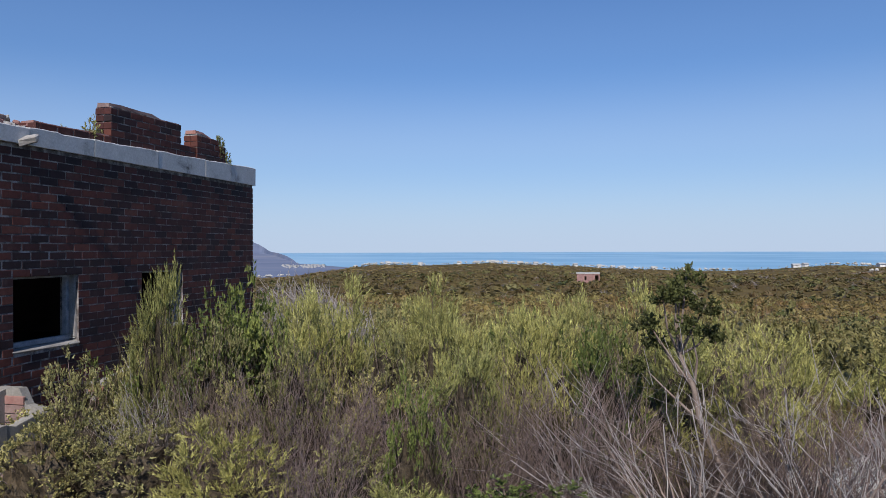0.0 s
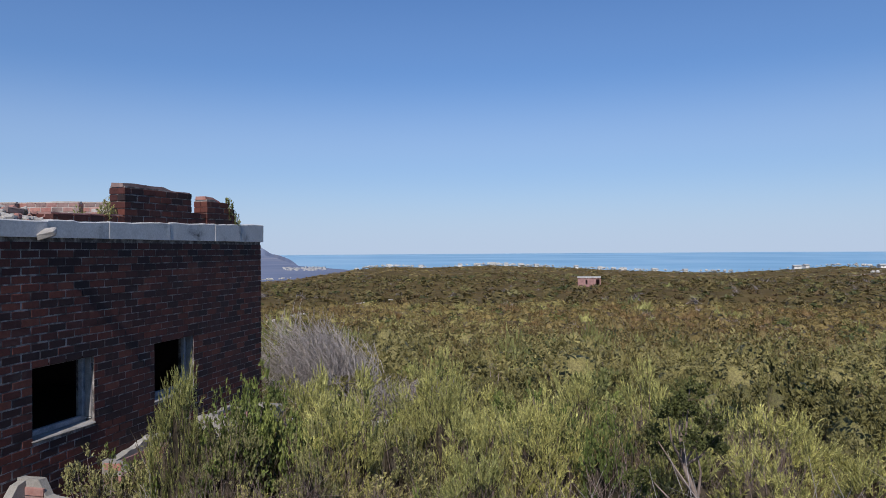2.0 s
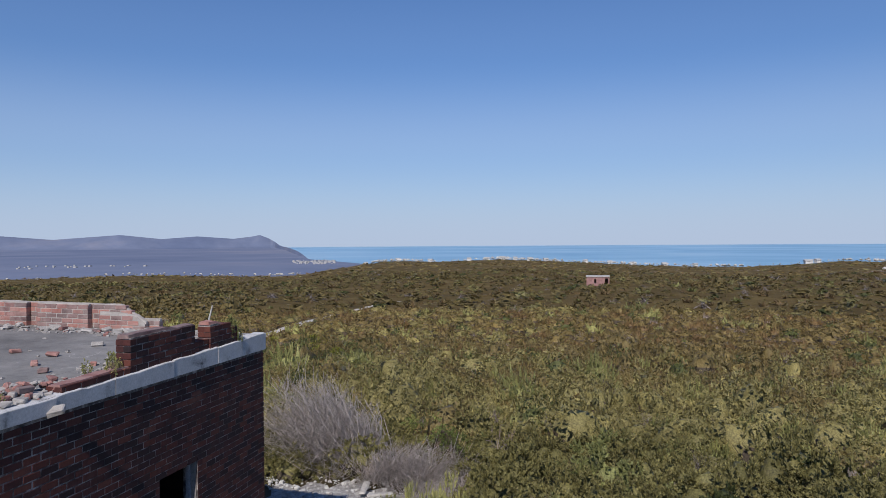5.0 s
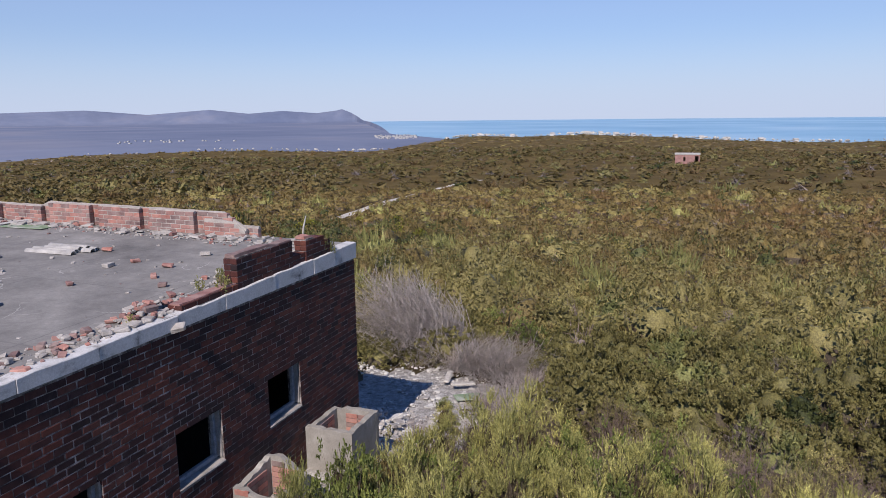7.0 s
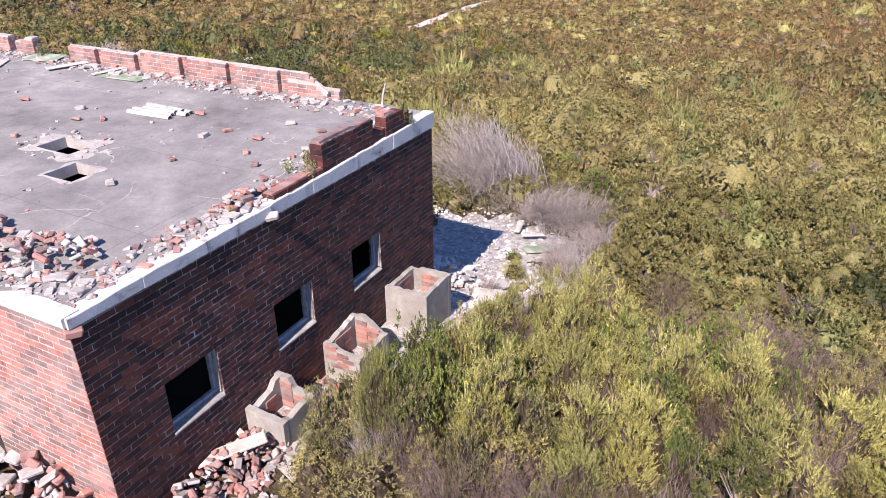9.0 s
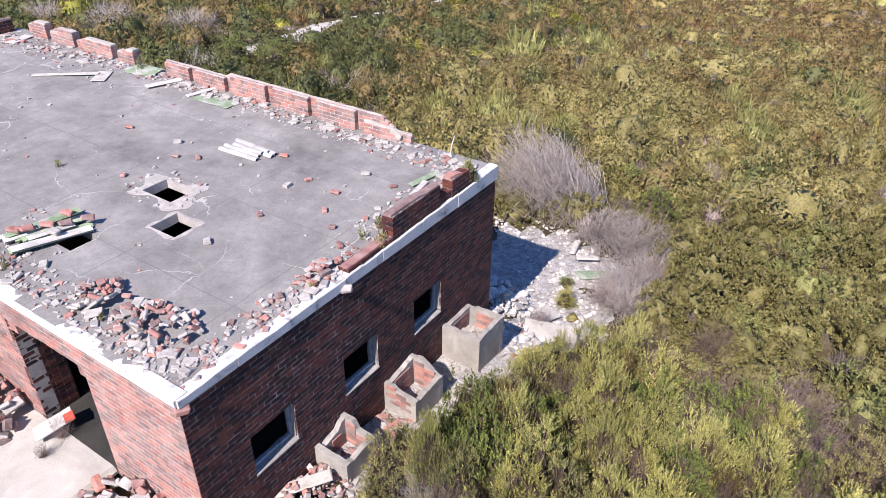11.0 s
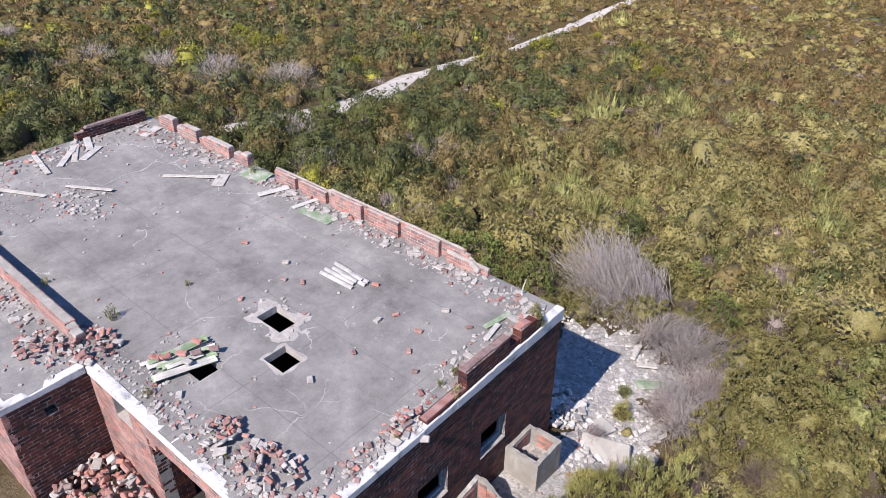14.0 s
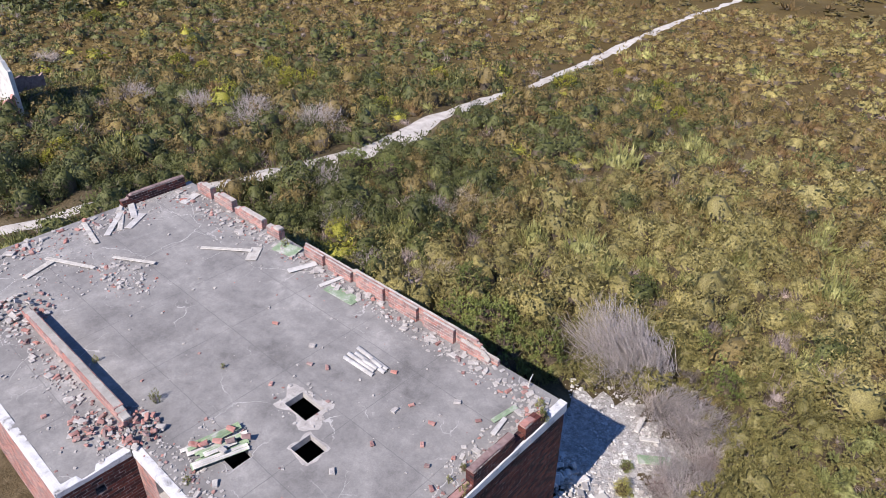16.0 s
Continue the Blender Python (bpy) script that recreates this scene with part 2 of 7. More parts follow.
def roof_mat():
    """Cement screed: grey with paler and sooty stains, bay joints and pale cracks."""
    m, nt, b = mat("roof screed", 0.85, 0.25)
    co = place_co(nt)
    c = ramp(nt, noise_at(nt, co, 0.6, 9, 0.72, 0.15), [(0.28, (0.125, 0.121, 0.118)), (0.45, (0.20, 0.195, 0.19)), (0.58, (0.25, 0.244, 0.236)), (0.75, (0.37, 0.36, 0.345))])
    f = noise_at(nt, co, 22, 5, 0.75)
    c = mixc(nt, 0.4, c, ramp(nt, f, [(0.3, (0.6, 0.6, 0.6)), (0.7, (1.1, 1.1, 1.1))]), "MULTIPLY")
    c = mixc(nt, 0.7, c, ramp(nt, noise_at(nt, co, 2.2, 8, 0.75, 0.3), [(0.32, (0.72, 0.72, 0.73)), (0.5, (1, 1, 1)), (0.68, (1.22, 1.21, 1.2))]), "MULTIPLY")
    soot = ramp(nt, noise_at(nt, co, 0.9, 7, 0.75, 0.3), [(0.60, (0, 0, 0)), (0.80, (1, 1, 1))])
    c = mixc(nt, maths(nt, "MULTIPLY", soot, 0.45), c, (0.09, 0.09, 0.09))
    warp = node(nt, "TexNoise", Scale=1.1, Detail=5.0)
    nt.links.new(co, warp.inputs["Vector"])
    v = node(nt, "TexVoronoi", Scale=0.62)
    v.feature = "DISTANCE_TO_EDGE"
    add = nt.nodes.new("ShaderNodeVectorMath")
    add.operation = "MULTIPLY_ADD"
    nt.links.new(warp.outputs["Color"], add.inputs[0])
    add.inputs[1].default_value = (0.9, 0.9, 0.9)
    nt.links.new(co, add.inputs[2])
    nt.links.new(add.outputs[0], v.inputs["Vector"])
    line = maths(nt, "LESS_THAN", v.outputs["Distance"], 0.0055)
    some = ramp(nt, noise_at(nt, co, 0.5, 2), [(0.50, (0, 0, 0)), (0.58, (1, 1, 1))])
    c = mixc(nt, maths(nt, "MULTIPLY", maths(nt, "MULTIPLY", line, some), 0.4), c, (0.60, 0.59, 0.57))
    sep = nt.nodes.new("ShaderNodeSeparateXYZ")
    nt.links.new(co, sep.inputs[0])
    wob = maths(nt, "MULTIPLY", noise_at(nt, co, 3, 4), 0.05)
    jx = maths(nt, "ABSOLUTE", maths(nt, "SUBTRACT", maths(nt, "MODULO", maths(nt, "ADD", maths(nt, "ADD", sep.outputs[0], 41.35), wob), 2.45), 1.2))
    jy = maths(nt, "ABSOLUTE", maths(nt, "SUBTRACT", maths(nt, "MODULO", maths(nt, "ADD", maths(nt, "ADD", sep.outputs[1], 40.15), wob), 2.15), 1.0))
    j = maths(nt, "LESS_THAN", maths(nt, "MINIMUM", jx, jy), 0.012)
    c = mixc(nt, maths(nt, "MULTIPLY", maths(nt, "MULTIPLY", j, noise_at(nt, co, 1.7, 5)), 0.8), c, (0.10, 0.10, 0.10))
    nt.links.new(c, b.inputs["Base Color"])
    bump(nt, b, f, 0.5, 0.01)
    return m


def water_mat():
    m, nt, b = mat("sea water", 0.45, 0.12)
    co = place_co(nt)
    c = ramp(nt, noise_at(nt, co, 0.002, 5), [(0.40, (0.17, 0.34, 0.50)), (0.5, (0.22, 0.40, 0.56)), (0.62, (0.30, 0.46, 0.60))])
    nt.links.new(c, b.inputs["Base Color"])
    bump(nt, b, noise_at(nt, co, 0.03, 4), 0.25, 1.0)
    return m


SOIL, ROOF, WATER = soil_mat(), roof_mat(), water_mat()
# Blue of the distance haze is mixed into the slope colours.
RANGE = grainy("far slopes tinted by haze", [(0.34, (0.125, 0.158, 0.245)), (0.5, (0.165, 0.198, 0.285)), (0.66, (0.225, 0.24, 0.305))], 0.0016, 0.008, 1.0, 0.0, 0.01, False, 0.0, 0.12)
LEAVES = {
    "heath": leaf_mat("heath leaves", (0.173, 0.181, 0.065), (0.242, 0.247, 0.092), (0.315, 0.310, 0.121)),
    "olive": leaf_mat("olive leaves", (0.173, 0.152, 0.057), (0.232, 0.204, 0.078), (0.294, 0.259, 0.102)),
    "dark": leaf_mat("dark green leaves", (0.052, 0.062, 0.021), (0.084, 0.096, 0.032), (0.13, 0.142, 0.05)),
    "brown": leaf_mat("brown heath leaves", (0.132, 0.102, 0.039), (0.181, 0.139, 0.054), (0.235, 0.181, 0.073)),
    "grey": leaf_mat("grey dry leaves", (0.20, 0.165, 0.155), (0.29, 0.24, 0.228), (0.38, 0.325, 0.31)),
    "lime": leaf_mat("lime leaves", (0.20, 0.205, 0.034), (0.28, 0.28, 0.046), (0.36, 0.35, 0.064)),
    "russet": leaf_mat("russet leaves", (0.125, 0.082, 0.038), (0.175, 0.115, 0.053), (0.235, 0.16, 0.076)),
    # Inner twigs, darkened further to give the shaded gaps in the foliage.
    "under": leaf_mat("shade-darkened dry inner twigs", (0.050, 0.038, 0.026), (0.080, 0.062, 0.042), (0.125, 0.10, 0.072)),
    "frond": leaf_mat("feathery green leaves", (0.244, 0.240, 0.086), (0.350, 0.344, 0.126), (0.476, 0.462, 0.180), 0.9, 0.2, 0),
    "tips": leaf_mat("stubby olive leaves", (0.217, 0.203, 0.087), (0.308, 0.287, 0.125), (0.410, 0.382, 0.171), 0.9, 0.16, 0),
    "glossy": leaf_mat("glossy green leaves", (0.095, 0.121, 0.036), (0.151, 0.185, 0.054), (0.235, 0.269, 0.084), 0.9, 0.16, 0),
}
LEAF_ORDER = list(LEAVES)

# ---- mesh helpers ----


def np_mesh(name, verts, faces, mats, index=None, flat=False):
    """A mesh from arrays; all faces have the same number of corners."""
    me = bpy.data.meshes.new(name)
    verts, faces = np.asarray(verts, np.float32), np.asarray(faces, np.int32)
    n, k = faces.shape
    me.vertices.add(len(verts))
    me.vertices.foreach_set("co", verts.ravel())
    me.loops.add(n * k)
    me.loops.foreach_set("vertex_index", faces.ravel())
    me.polygons.add(n)
    me.polygons.foreach_set("loop_start", np.arange(0, n * k, k, dtype=np.int32))
    for m in mats:
        me.materials.append(m)
    if index is not None:
        me.polygons.foreach_set("material_index", np.asarray(index, np.int32))
    me.update(calc_edges=True)
    if flat:
        me.shade_flat()
    return me


def py_mesh(name, verts, faces, m, smooth=False):
    me = bpy.data.meshes.new(name)
    me.from_pydata([tuple(map(float, v)) for v in verts], [], faces)
    me.materials.append(m)
    if smooth:
        me.polygons.foreach_set("use_smooth", [True] * len(me.polygons))
    me.update()
    return me


def part(name, me, parent=None, label="", m=None):
    ob = new(name, me)
    if parent:
        ob.parent = parent
    if m:
        ob.matrix_basis = m
    return tagged(ob, label)


def thing(name, label, category, group="", kind="", me=None, m=None):
    ob = new(name, me)
    if m:
        ob.matrix_basis = m
    return tagged(ob, label, category, group, kind)


BOX_F = [(0, 3, 2, 1), (4, 5, 6, 7), (0, 1, 5, 4), (1, 2, 6, 5), (2, 3, 7, 6), (3, 0, 4, 7)]


def box_v(lo, hi):
    (a, b, c), (d, e, f) = lo, hi
    return [(a, b, c), (d, b, c), (d, e, c), (a, e, c), (a, b, f), (d, b, f), (d, e, f), (a, e, f)]


def chamfered(sx, sy, sz, c, jit=0.0, rng=None):
    """A box about the origin with its edges cut off, and corners knocked about by jit."""
    hx, hy, hz = sx / 2, sy / 2, sz / 2
    v, f, at = [], [], {}
    for X in (-1, 1):
        for Y in (-1, 1):
            for Z in (-1, 1):
                k = 1 + (rng.uniform(0, 2.5) if rng else 0)
                o = np.array([rng.uniform(-jit, jit) for _ in range(3)]) if rng else np.zeros(3)
                for ax in range(3):
                    p = np.array([X * (hx - c * k * (ax != 0)), Y * (hy - c * k * (ax != 1)), Z * (hz - c * k * (ax != 2))]) + o
                    at[X, Y, Z, ax] = len(v)
                    v.append(p)
    S = (-1, 1)
    for s in S:
        f.append([at[s, -1, -1, 0], at[s, 1, -1, 0], at[s, 1, 1, 0], at[s, -1, 1, 0]][::s])
        f.append([at[-1, s, -1, 1], at[-1, s, 1, 1], at[1, s, 1, 1], at[1, s, -1, 1]][::s])
        f.append([at[-1, -1, s, 2], at[1, -1, s, 2], at[1, 1, s, 2], at[-1, 1, s, 2]][::s])
        for t in S:
            f.append([at[s, t, -1, 0], at[s, t, 1, 0], at[s, t, 1, 1], at[s, t, -1, 1]][:: -s * t])
            f.append([at[s, -1, t, 0], at[s, 1, t, 0], at[s, 1, t, 2], at[s, -1, t, 2]][:: s * t])
            f.append([at[-1, s, t, 1], at[1, s, t, 1], at[1, s, t, 2], at[-1, s, t, 2]][:: -s * t])
            for u in S:
                f.append([at[s, t, u, 0], at[s, t, u, 1], at[s, t, u, 2]][:: s * t * u])
    return v, f


def cell_solid(us, vs, keep, shape):
    """A solid over the cells of a grid for which keep(u, v) holds; shape(u, v, side) gives the place of each corner, side 0 or 1. Openings go right through."""
    nu, nv = len(us) - 1, len(vs) - 1
    on = [[keep((us[i] + us[i + 1]) / 2, (vs[j] + vs[j + 1]) / 2) for j in range(nv)] for i in range(nu)]
    verts, faces, at = [], [], {}

    def vid(i, j, s):
        if (i, j, s) not in at:
            at[i, j, s] = len(verts)
            verts.append(shape(us[i], vs[j], s))
        return at[i, j, s]

    def solid(i, j):
        return 0 <= i < nu and 0 <= j < nv and on[i][j]

    for i in range(nu):
        for j in range(nv):
            if not on[i][j]:
                continue
            q = [(i, j), (i + 1, j), (i + 1, j + 1), (i, j + 1)]
            faces.append([vid(*p, 1) for p in q])
            faces.append([vid(*p, 0) for p in q[::-1]])
            for (di, dj), (a, b) in (((0, -1), (0, 1)), ((1, 0), (1, 2)), ((0, 1), (2, 3)), ((-1, 0), (3, 0))):
                if not solid(i + di, j + dj):
                    faces.append([vid(*q[a], 0), vid(*q[b], 0), vid(*q[b], 1), vid(*q[a], 1)])
    return verts, faces


def cuts(a, b, step, *extra):
    n = max(1, round((b - a) / step))
    out = sorted({round(a + (b - a) * i / n, 4) for i in range(n + 1)} | {round(e, 4) for e in extra if a < e < b})
    return [p for i, p in enumerate(out) if i == 0 or p - out[i - 1] > 0.004]


def tube(points, radii, sides=5):
    """Rings along a bent line; returns vertices and quads."""
    pts = [Vector(p) for p in points]
    v, f = [], []
    for i, p in enumerate(pts):
        d = (pts[min(i + 1, len(pts) - 1)] - pts[max(i - 1, 0)]).normalized()
        a = d.orthogonal().normalized()
        b = d.cross(a)
        for k in range(sides):
            w = 2 * math.pi * k / sides
            v.append(tuple(p + (a * math.cos(w) + b * math.sin(w)) * radii[i]))
    for i in range(len(pts) - 1):
        for k in range(sides):
            f.append((i * sides + k, i * sides + (k + 1) % sides, (i + 1) * sides + (k + 1) % sides, (i + 1) * sides + k))
    return v, f


# ---- ground ----
EYE = (5.6, -3.0)
X0, Y0, Y1, XN = -0.135, 0.03, 7.62, -17.0     # walls: window side, front, back, far end
XW, YW = -6.25, -1.58                           # the wing's side and front


def lerp(t, table):
    return float(np.interp(t, [a for a, _ in table], [b for _, b in table]))


SLOPE = [(-30, 0.3), (-6, 0.0), (0, -0.2), (3, -0.3), (5, -0.6), (7, -1.0), (9, -1.35), (12, -1.5), (20, -2.15), (30, -3.05), (50, -4.8), (75, -5.7)]
RIDGE = [(-60, -9), (-30, -9.5), (-19, -11.5), (-16, -11.2), (-13, -14), (-9.4, -17), (-5, -16.3), (1, -14.3), (6, -12.2), (9.5, -10.2), (14.6, -13.3), (18, -11.2), (20, -11.6), (24, -14), (28, -15), (36, -13.5), (48, -13.0), (53, -15.0), (70, -15)]
REACH = [(-60, 600), (18, 620), (22, 520), (26, 440), (60, 420)]


def base_height(x, y):
    dx, dy = x - EYE[0], y - EYE[1]
    r = math.hypot(dx, dy)
    az = math.degrees(math.atan2(-dx, dy))
    if az > 115 or az < -115:
        az = 70 if az > 0 else -60
    near = lerp(y, SLOPE)
    left = min(1, max(0, (-6 - x) / 18)) * min(1, max(0, (70 - y) / 30)) * min(1, max(0, (y + 4) / 10))
    near += 0.55 * left
    front = min(1, max(0, (-1.2 - x) / 1.5)) * min(1, max(0, (0.6 - y) / 0.8))
    near += front * (0.14 - near) if r < 40 else 0
    side = max(0, x - X0 if x > X0 else 0) + max(0, y - Y1)
    if x < 3 and y > 1:
        near += 0.42 * math.exp(-(side / 1.7) ** 2) * min(1, max(0, (y - 4.5) / 2)) * (1 if x < 1.5 else (3 - x) / 1.5)
    R = lerp(az, REACH)
    far = lerp(r, [(0, -4.5), (70, -5.3), (190, -7.6), (R * 0.72, 0.55 * lerp(az, RIDGE) - 4.4), (R, lerp(az, RIDGE)), (R * 1.18, lerp(az, RIDGE) - 9), (R * 1.5, -34), (5000, -60)])
    k = min(1, max(0, (r - 45) / 35))
    k = k * k * (3 - 2 * k)
    return near * (1 - k) + far * k


def ground_z(x, y):
    z = base_height(x, y)
    r = math.hypot(x - EYE[0], y - EYE[1])
    z += 0.10 * noise.noise((x * 0.45, y * 0.45, 3.1)) * min(1, r / 6)
    if r > 25:
        k = min(1, (r - 25) / 60)
        z += k * (0.5 * noise.noise((x * 0.06, y * 0.06, 0)) + 1.0 * noise.noise((x * 0.017, y * 0.017, 5)) * min(1, r / 200))
    return z


def build_ground():
    radii = [0.0]
    r, step = 0.6, 0.32
    while r < 4900:
        radii.append(r)
        step *= 1.032 if r < 60 else 1.06
        r += step
    radii.append(4950)
    angles = np.radians(np.concatenate([np.arange(-50, 90, 0.9), np.arange(90, 310, 5.0)]))
    verts = [(EYE[0], EYE[1], ground_z(*EYE))]
    for r in radii[1:]:
        for a in angles:
            x, y = EYE[0] - r * math.sin(a), EYE[1] + r * math.cos(a)
            verts.append((x, y, ground_z(x, y)))
    n = len(angles)
    faces = []
    for i in range(len(radii) - 2):
        for k in range(n):
            a, b = 1 + i * n + k, 1 + i * n + (k + 1) % n
            faces.append((a, a + n, b + n, b))
    tris = []
    for a, b, c, d in faces:
        tris += [(a, d, c), (a, c, b)]
    tris += [(0, 1 + k, 1 + (k + 1) % n) for k in range(n)]
    me = np_mesh("ground", verts, tris, [SOIL])
    me.polygons.foreach_set("use_smooth", [True] * len(me.polygons))
    return thing("ground", "sandy soil with dark plant litter between the shrubs", "ground", kind="structure", me=me)


build_ground()


def build_sea():
    v, f = [], []
    ring = [300, 1200, 2600, 4960]
    n = 96
    for r in ring:
        for k in range(n):
            a = 2 * math.pi * k / n
            v.append((EYE[0] + r * math.sin(a), EYE[1] + r * math.cos(a), -21.0))
    for i in range(3):
        for k in range(n):
            b = (k + 1) % n
            f.append((i * n + k, i * n + b, (i + 1) * n + b, (i + 1) * n + k))
    thing("water", "calm blue sea reaching the horizon", "sea", kind="structure", me=np_mesh("water", v, [q[::-1] for q in f], [WATER]))


build_sea()

CREST = [(24, -19), (25.2, -19), (26.2, -10), (27.4, -6), (28.2, 34), (29.0, 58), (29.5, 50), (31, 36), (33.7, 51), (36.3, 36), (39.2, 60), (43.6, 34), (47.8, 60), (53, 47), (58, 58), (64, 42), (72, 55), (80, 30)]
COAST = [(19, 700), (22, 860), (25.2, 1060), (26.4, 1700), (27.3, 3000), (28, 4300), (80, 4300)]


def build_range():
    """Low coastal plain and the mountains beyond it, far past the near hill."""
    az = np.arange(19.0, 80.01, 0.25)
    rs = np.concatenate([[0], np.linspace(0.003, 0.94, 12), np.linspace(0.95, 1, 26)])
    v = []
    for a in az:
        outer = lerp(a, COAST)
        for s in rs:
            r = 430 + (outer - 430) * s
            top = lerp(a, CREST)
            rise = max(0, (s - 0.945) / 0.055)
            z = -19.2 + (top + 19.2) * rise ** 0.8 + min(1, max(0, (top + 8) / 60)) * 16 * (noise.noise((a * 0.9, rise * 1.2, 7)) + 0.6 * noise.noise((a * 2.4, rise * 1.6, 9))) * rise * (1.0 - rise)
            if s == 0 or (a < 26.5 and s == 1):
                z = -24
            v.append((EYE[0] - r * math.sin(radians(a)), EYE[1] + r * math.cos(radians(a)), z))
    n = len(rs)
    f = [(i * n + k, i * n + k + 1, (i + 1) * n + k + 1, (i + 1) * n + k) for i in range(len(az) - 1) for k in range(n - 1)]
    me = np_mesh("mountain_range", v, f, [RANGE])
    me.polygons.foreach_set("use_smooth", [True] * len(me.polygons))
    thing("backdrop", "mountain range over a coastal plain, coloured with haze blue", "mountains", kind="structure", me=me)


build_range()

# ---- the ruined building ----
COURSE, UNIT, BL, BH, BD = 0.0857, 0.232, 0.2225, 0.0762, 0.106
BRNG = random.Random(7)
BRICK_MESHES = {m: [py_mesh("brick", *chamfered(BL, BD, BH, 0.0026, 0.0012, random.Random(s)), m) for s in range(5)] for m in (BRICK_SHADED, BRICK_PALE_LIT)}
LATE = []        # brickwork is laid last


def roof_z(x, y):
    return 2.865 + 0.020 * y - 0.0135 * x


def lay(z0, z1, u0, u1, holes, top=None, ragged=0.0, rng=BRNG):
    """Places (u, z, length) of the bricks of a running bond between z0 and z1, with openings (ua, ub, za, zb) left out."""
    out, k = [], 0
    z = z0
    while z + BH < z1 + 0.02:
        zc = z + BH / 2
        gaps = sorted((a, b) for a, b, c, d in holes if c < zc < d)
        spans, at = [], u0
        for a, b in gaps:
            if a > at:
                spans.append((at, a))
            at = max(at, b)
        if at < u1:
            spans.append((at, u1))
        off = (k % 2) * UNIT / 2
        first = math.floor((u0 - off) / UNIT)
        for i in range(first, first + int((u1 - u0) / UNIT) + 4):
            a0, b0 = off + i * UNIT, off + i * UNIT + BL
            for a, b in spans:
                s, e = max(a0, a), min(b0, b)
                s, e = a if s - a < 0.045 else s, b if b - e < 0.045 else e
                if e - s > 0.036 and (top is None or zc < top((s + e) / 2) + rng.uniform(-ragged, ragged)):
                    out.append(((s + e) / 2, zc, e - s))
        z += COURSE
        k += 1
    return out


def brick_face(parent, bricks, to_m, m, near, limit=300, label=""):
    """Bricks as parts of a wall: those nearest to the plan point near on their own, the rest joined."""
    rng = random.Random(len(bricks))
    todo = sorted(bricks, key=lambda b: (b[0] - near[0]) ** 2 + (b[1] - near[1]) ** 2)
    LATE.append((parent, todo[:limit], todo[limit:], to_m, m, rng))


def flush_bricks():
    cube = np.array(box_v((-BL / 2 + 0.0015, -BD / 2, -BH / 2 + 0.0015), (BL / 2 - 0.0015, BD / 2, BH / 2 - 0.0015)))
    box_f = np.array(BOX_F)
    for parent, near, rest, to_m, m, rng in LATE:
        for u, z, n in near:
            w = to_m(u, z) @ pose(0, rng.uniform(-0.0015, 0.0015), rng.uniform(-0.002, 0.002), 0, rng.uniform(-0.4, 0.4), rng.uniform(-0.18, 0.18)) @ Matrix.Diagonal((n / BL, 1, 1, 1))
            part("brick", rng.choice(BRICK_MESHES[m]), parent, "", w)
        if rest:
            V = []
            for u, z, n in rest:
                w = to_m(u, z) @ pose(0, rng.uniform(-0.0015, 0.0015), rng.uniform(-0.002, 0.002), 0, rng.uniform(-0.4, 0.4), rng.uniform(-0.18, 0.18)) @ Matrix.Diagonal((n / BL, 1, 1, 1))
                w = np.array(w)
                V.append(cube @ w[:3, :3].T + w[:3, 3])
            F = np.concatenate([box_f + 8 * i for i in range(len(V))])
            tagged(part("brickwork", np_mesh("brickwork", np.concatenate(V), F, [m], None, True), parent), kind="stuff")


def east_m(x, proud=0.0):      # a face looking towards +x, u along y
    return lambda u, z: pose(x - BD / 2 + proud, u, z, 0, 0, 90)


def south_m(y, proud=0.0):     # a face looking towards -y, u along x
    return lambda u, z: pose(u, y + BD / 2 - proud, z)


def core(name, us, zs, keep, shape, label, m=MORTAR):
    v, f = cell_solid(us, zs, keep, shape)
    return thing(name, label, "wall", kind="structure", me=py_mesh(name, v, f, m))


def out_of(holes):
    return lambda u, z: not any(a < u < b and c < z < d for a, b, c, d in holes)


WINDOWS = [(0.94, 1.79, 0.70, 1.465), (2.91, 3.77, 0.70, 1.465), (4.83, 5.69, 0.70, 1.465)]
DOOR = (-4.15, -2.25, 0.0, 2.36)
VENT_F = (-5.38, -4.78, 2.20, 2.66)
VENT_W = (-0.90, -0.68, 2.26, 2.46)
REC = 0.0035                     # depth of the joints

# window side
holes = WINDOWS
us = cuts(Y0 + 0.02, Y1 - 0.02, 0.8, *[e for h in holes for e in h[:2]])
zs = cuts(-1.1, 2.76, 0.8, *[e for h in holes for e in h[2:]])
wall_e = core("wall_east", us, zs, out_of(holes), lambda u, z, s: (X0 - REC - (0 if s else 0.24), u, z), "burnt-brick wall in a shaded tone with three window openings", MORTAR_SHADED)
brick_face(wall_e, lay(-1.05, 2.74, Y0 + 0.004, Y1, holes), east_m(X0), BRICK_SHADED, (2.2, 1.3))

# front
holes = [DOOR, VENT_F]
us = cuts(XW, X0 - 0.02, 0.8, *[e for h in holes for e in h[:2]])
zs = cuts(-0.3, 2.76, 0.8, *[e for h in holes for e in h[2:]])
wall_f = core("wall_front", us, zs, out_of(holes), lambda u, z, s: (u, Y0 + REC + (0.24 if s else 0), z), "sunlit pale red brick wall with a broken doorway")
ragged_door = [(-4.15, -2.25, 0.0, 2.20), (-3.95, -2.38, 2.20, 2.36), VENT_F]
brick_face(wall_f, lay(-0.15, 2.74, XW, X0 - 0.002, ragged_door), south_m(Y0), BRICK_PALE_LIT, (-1.5, 2.0))

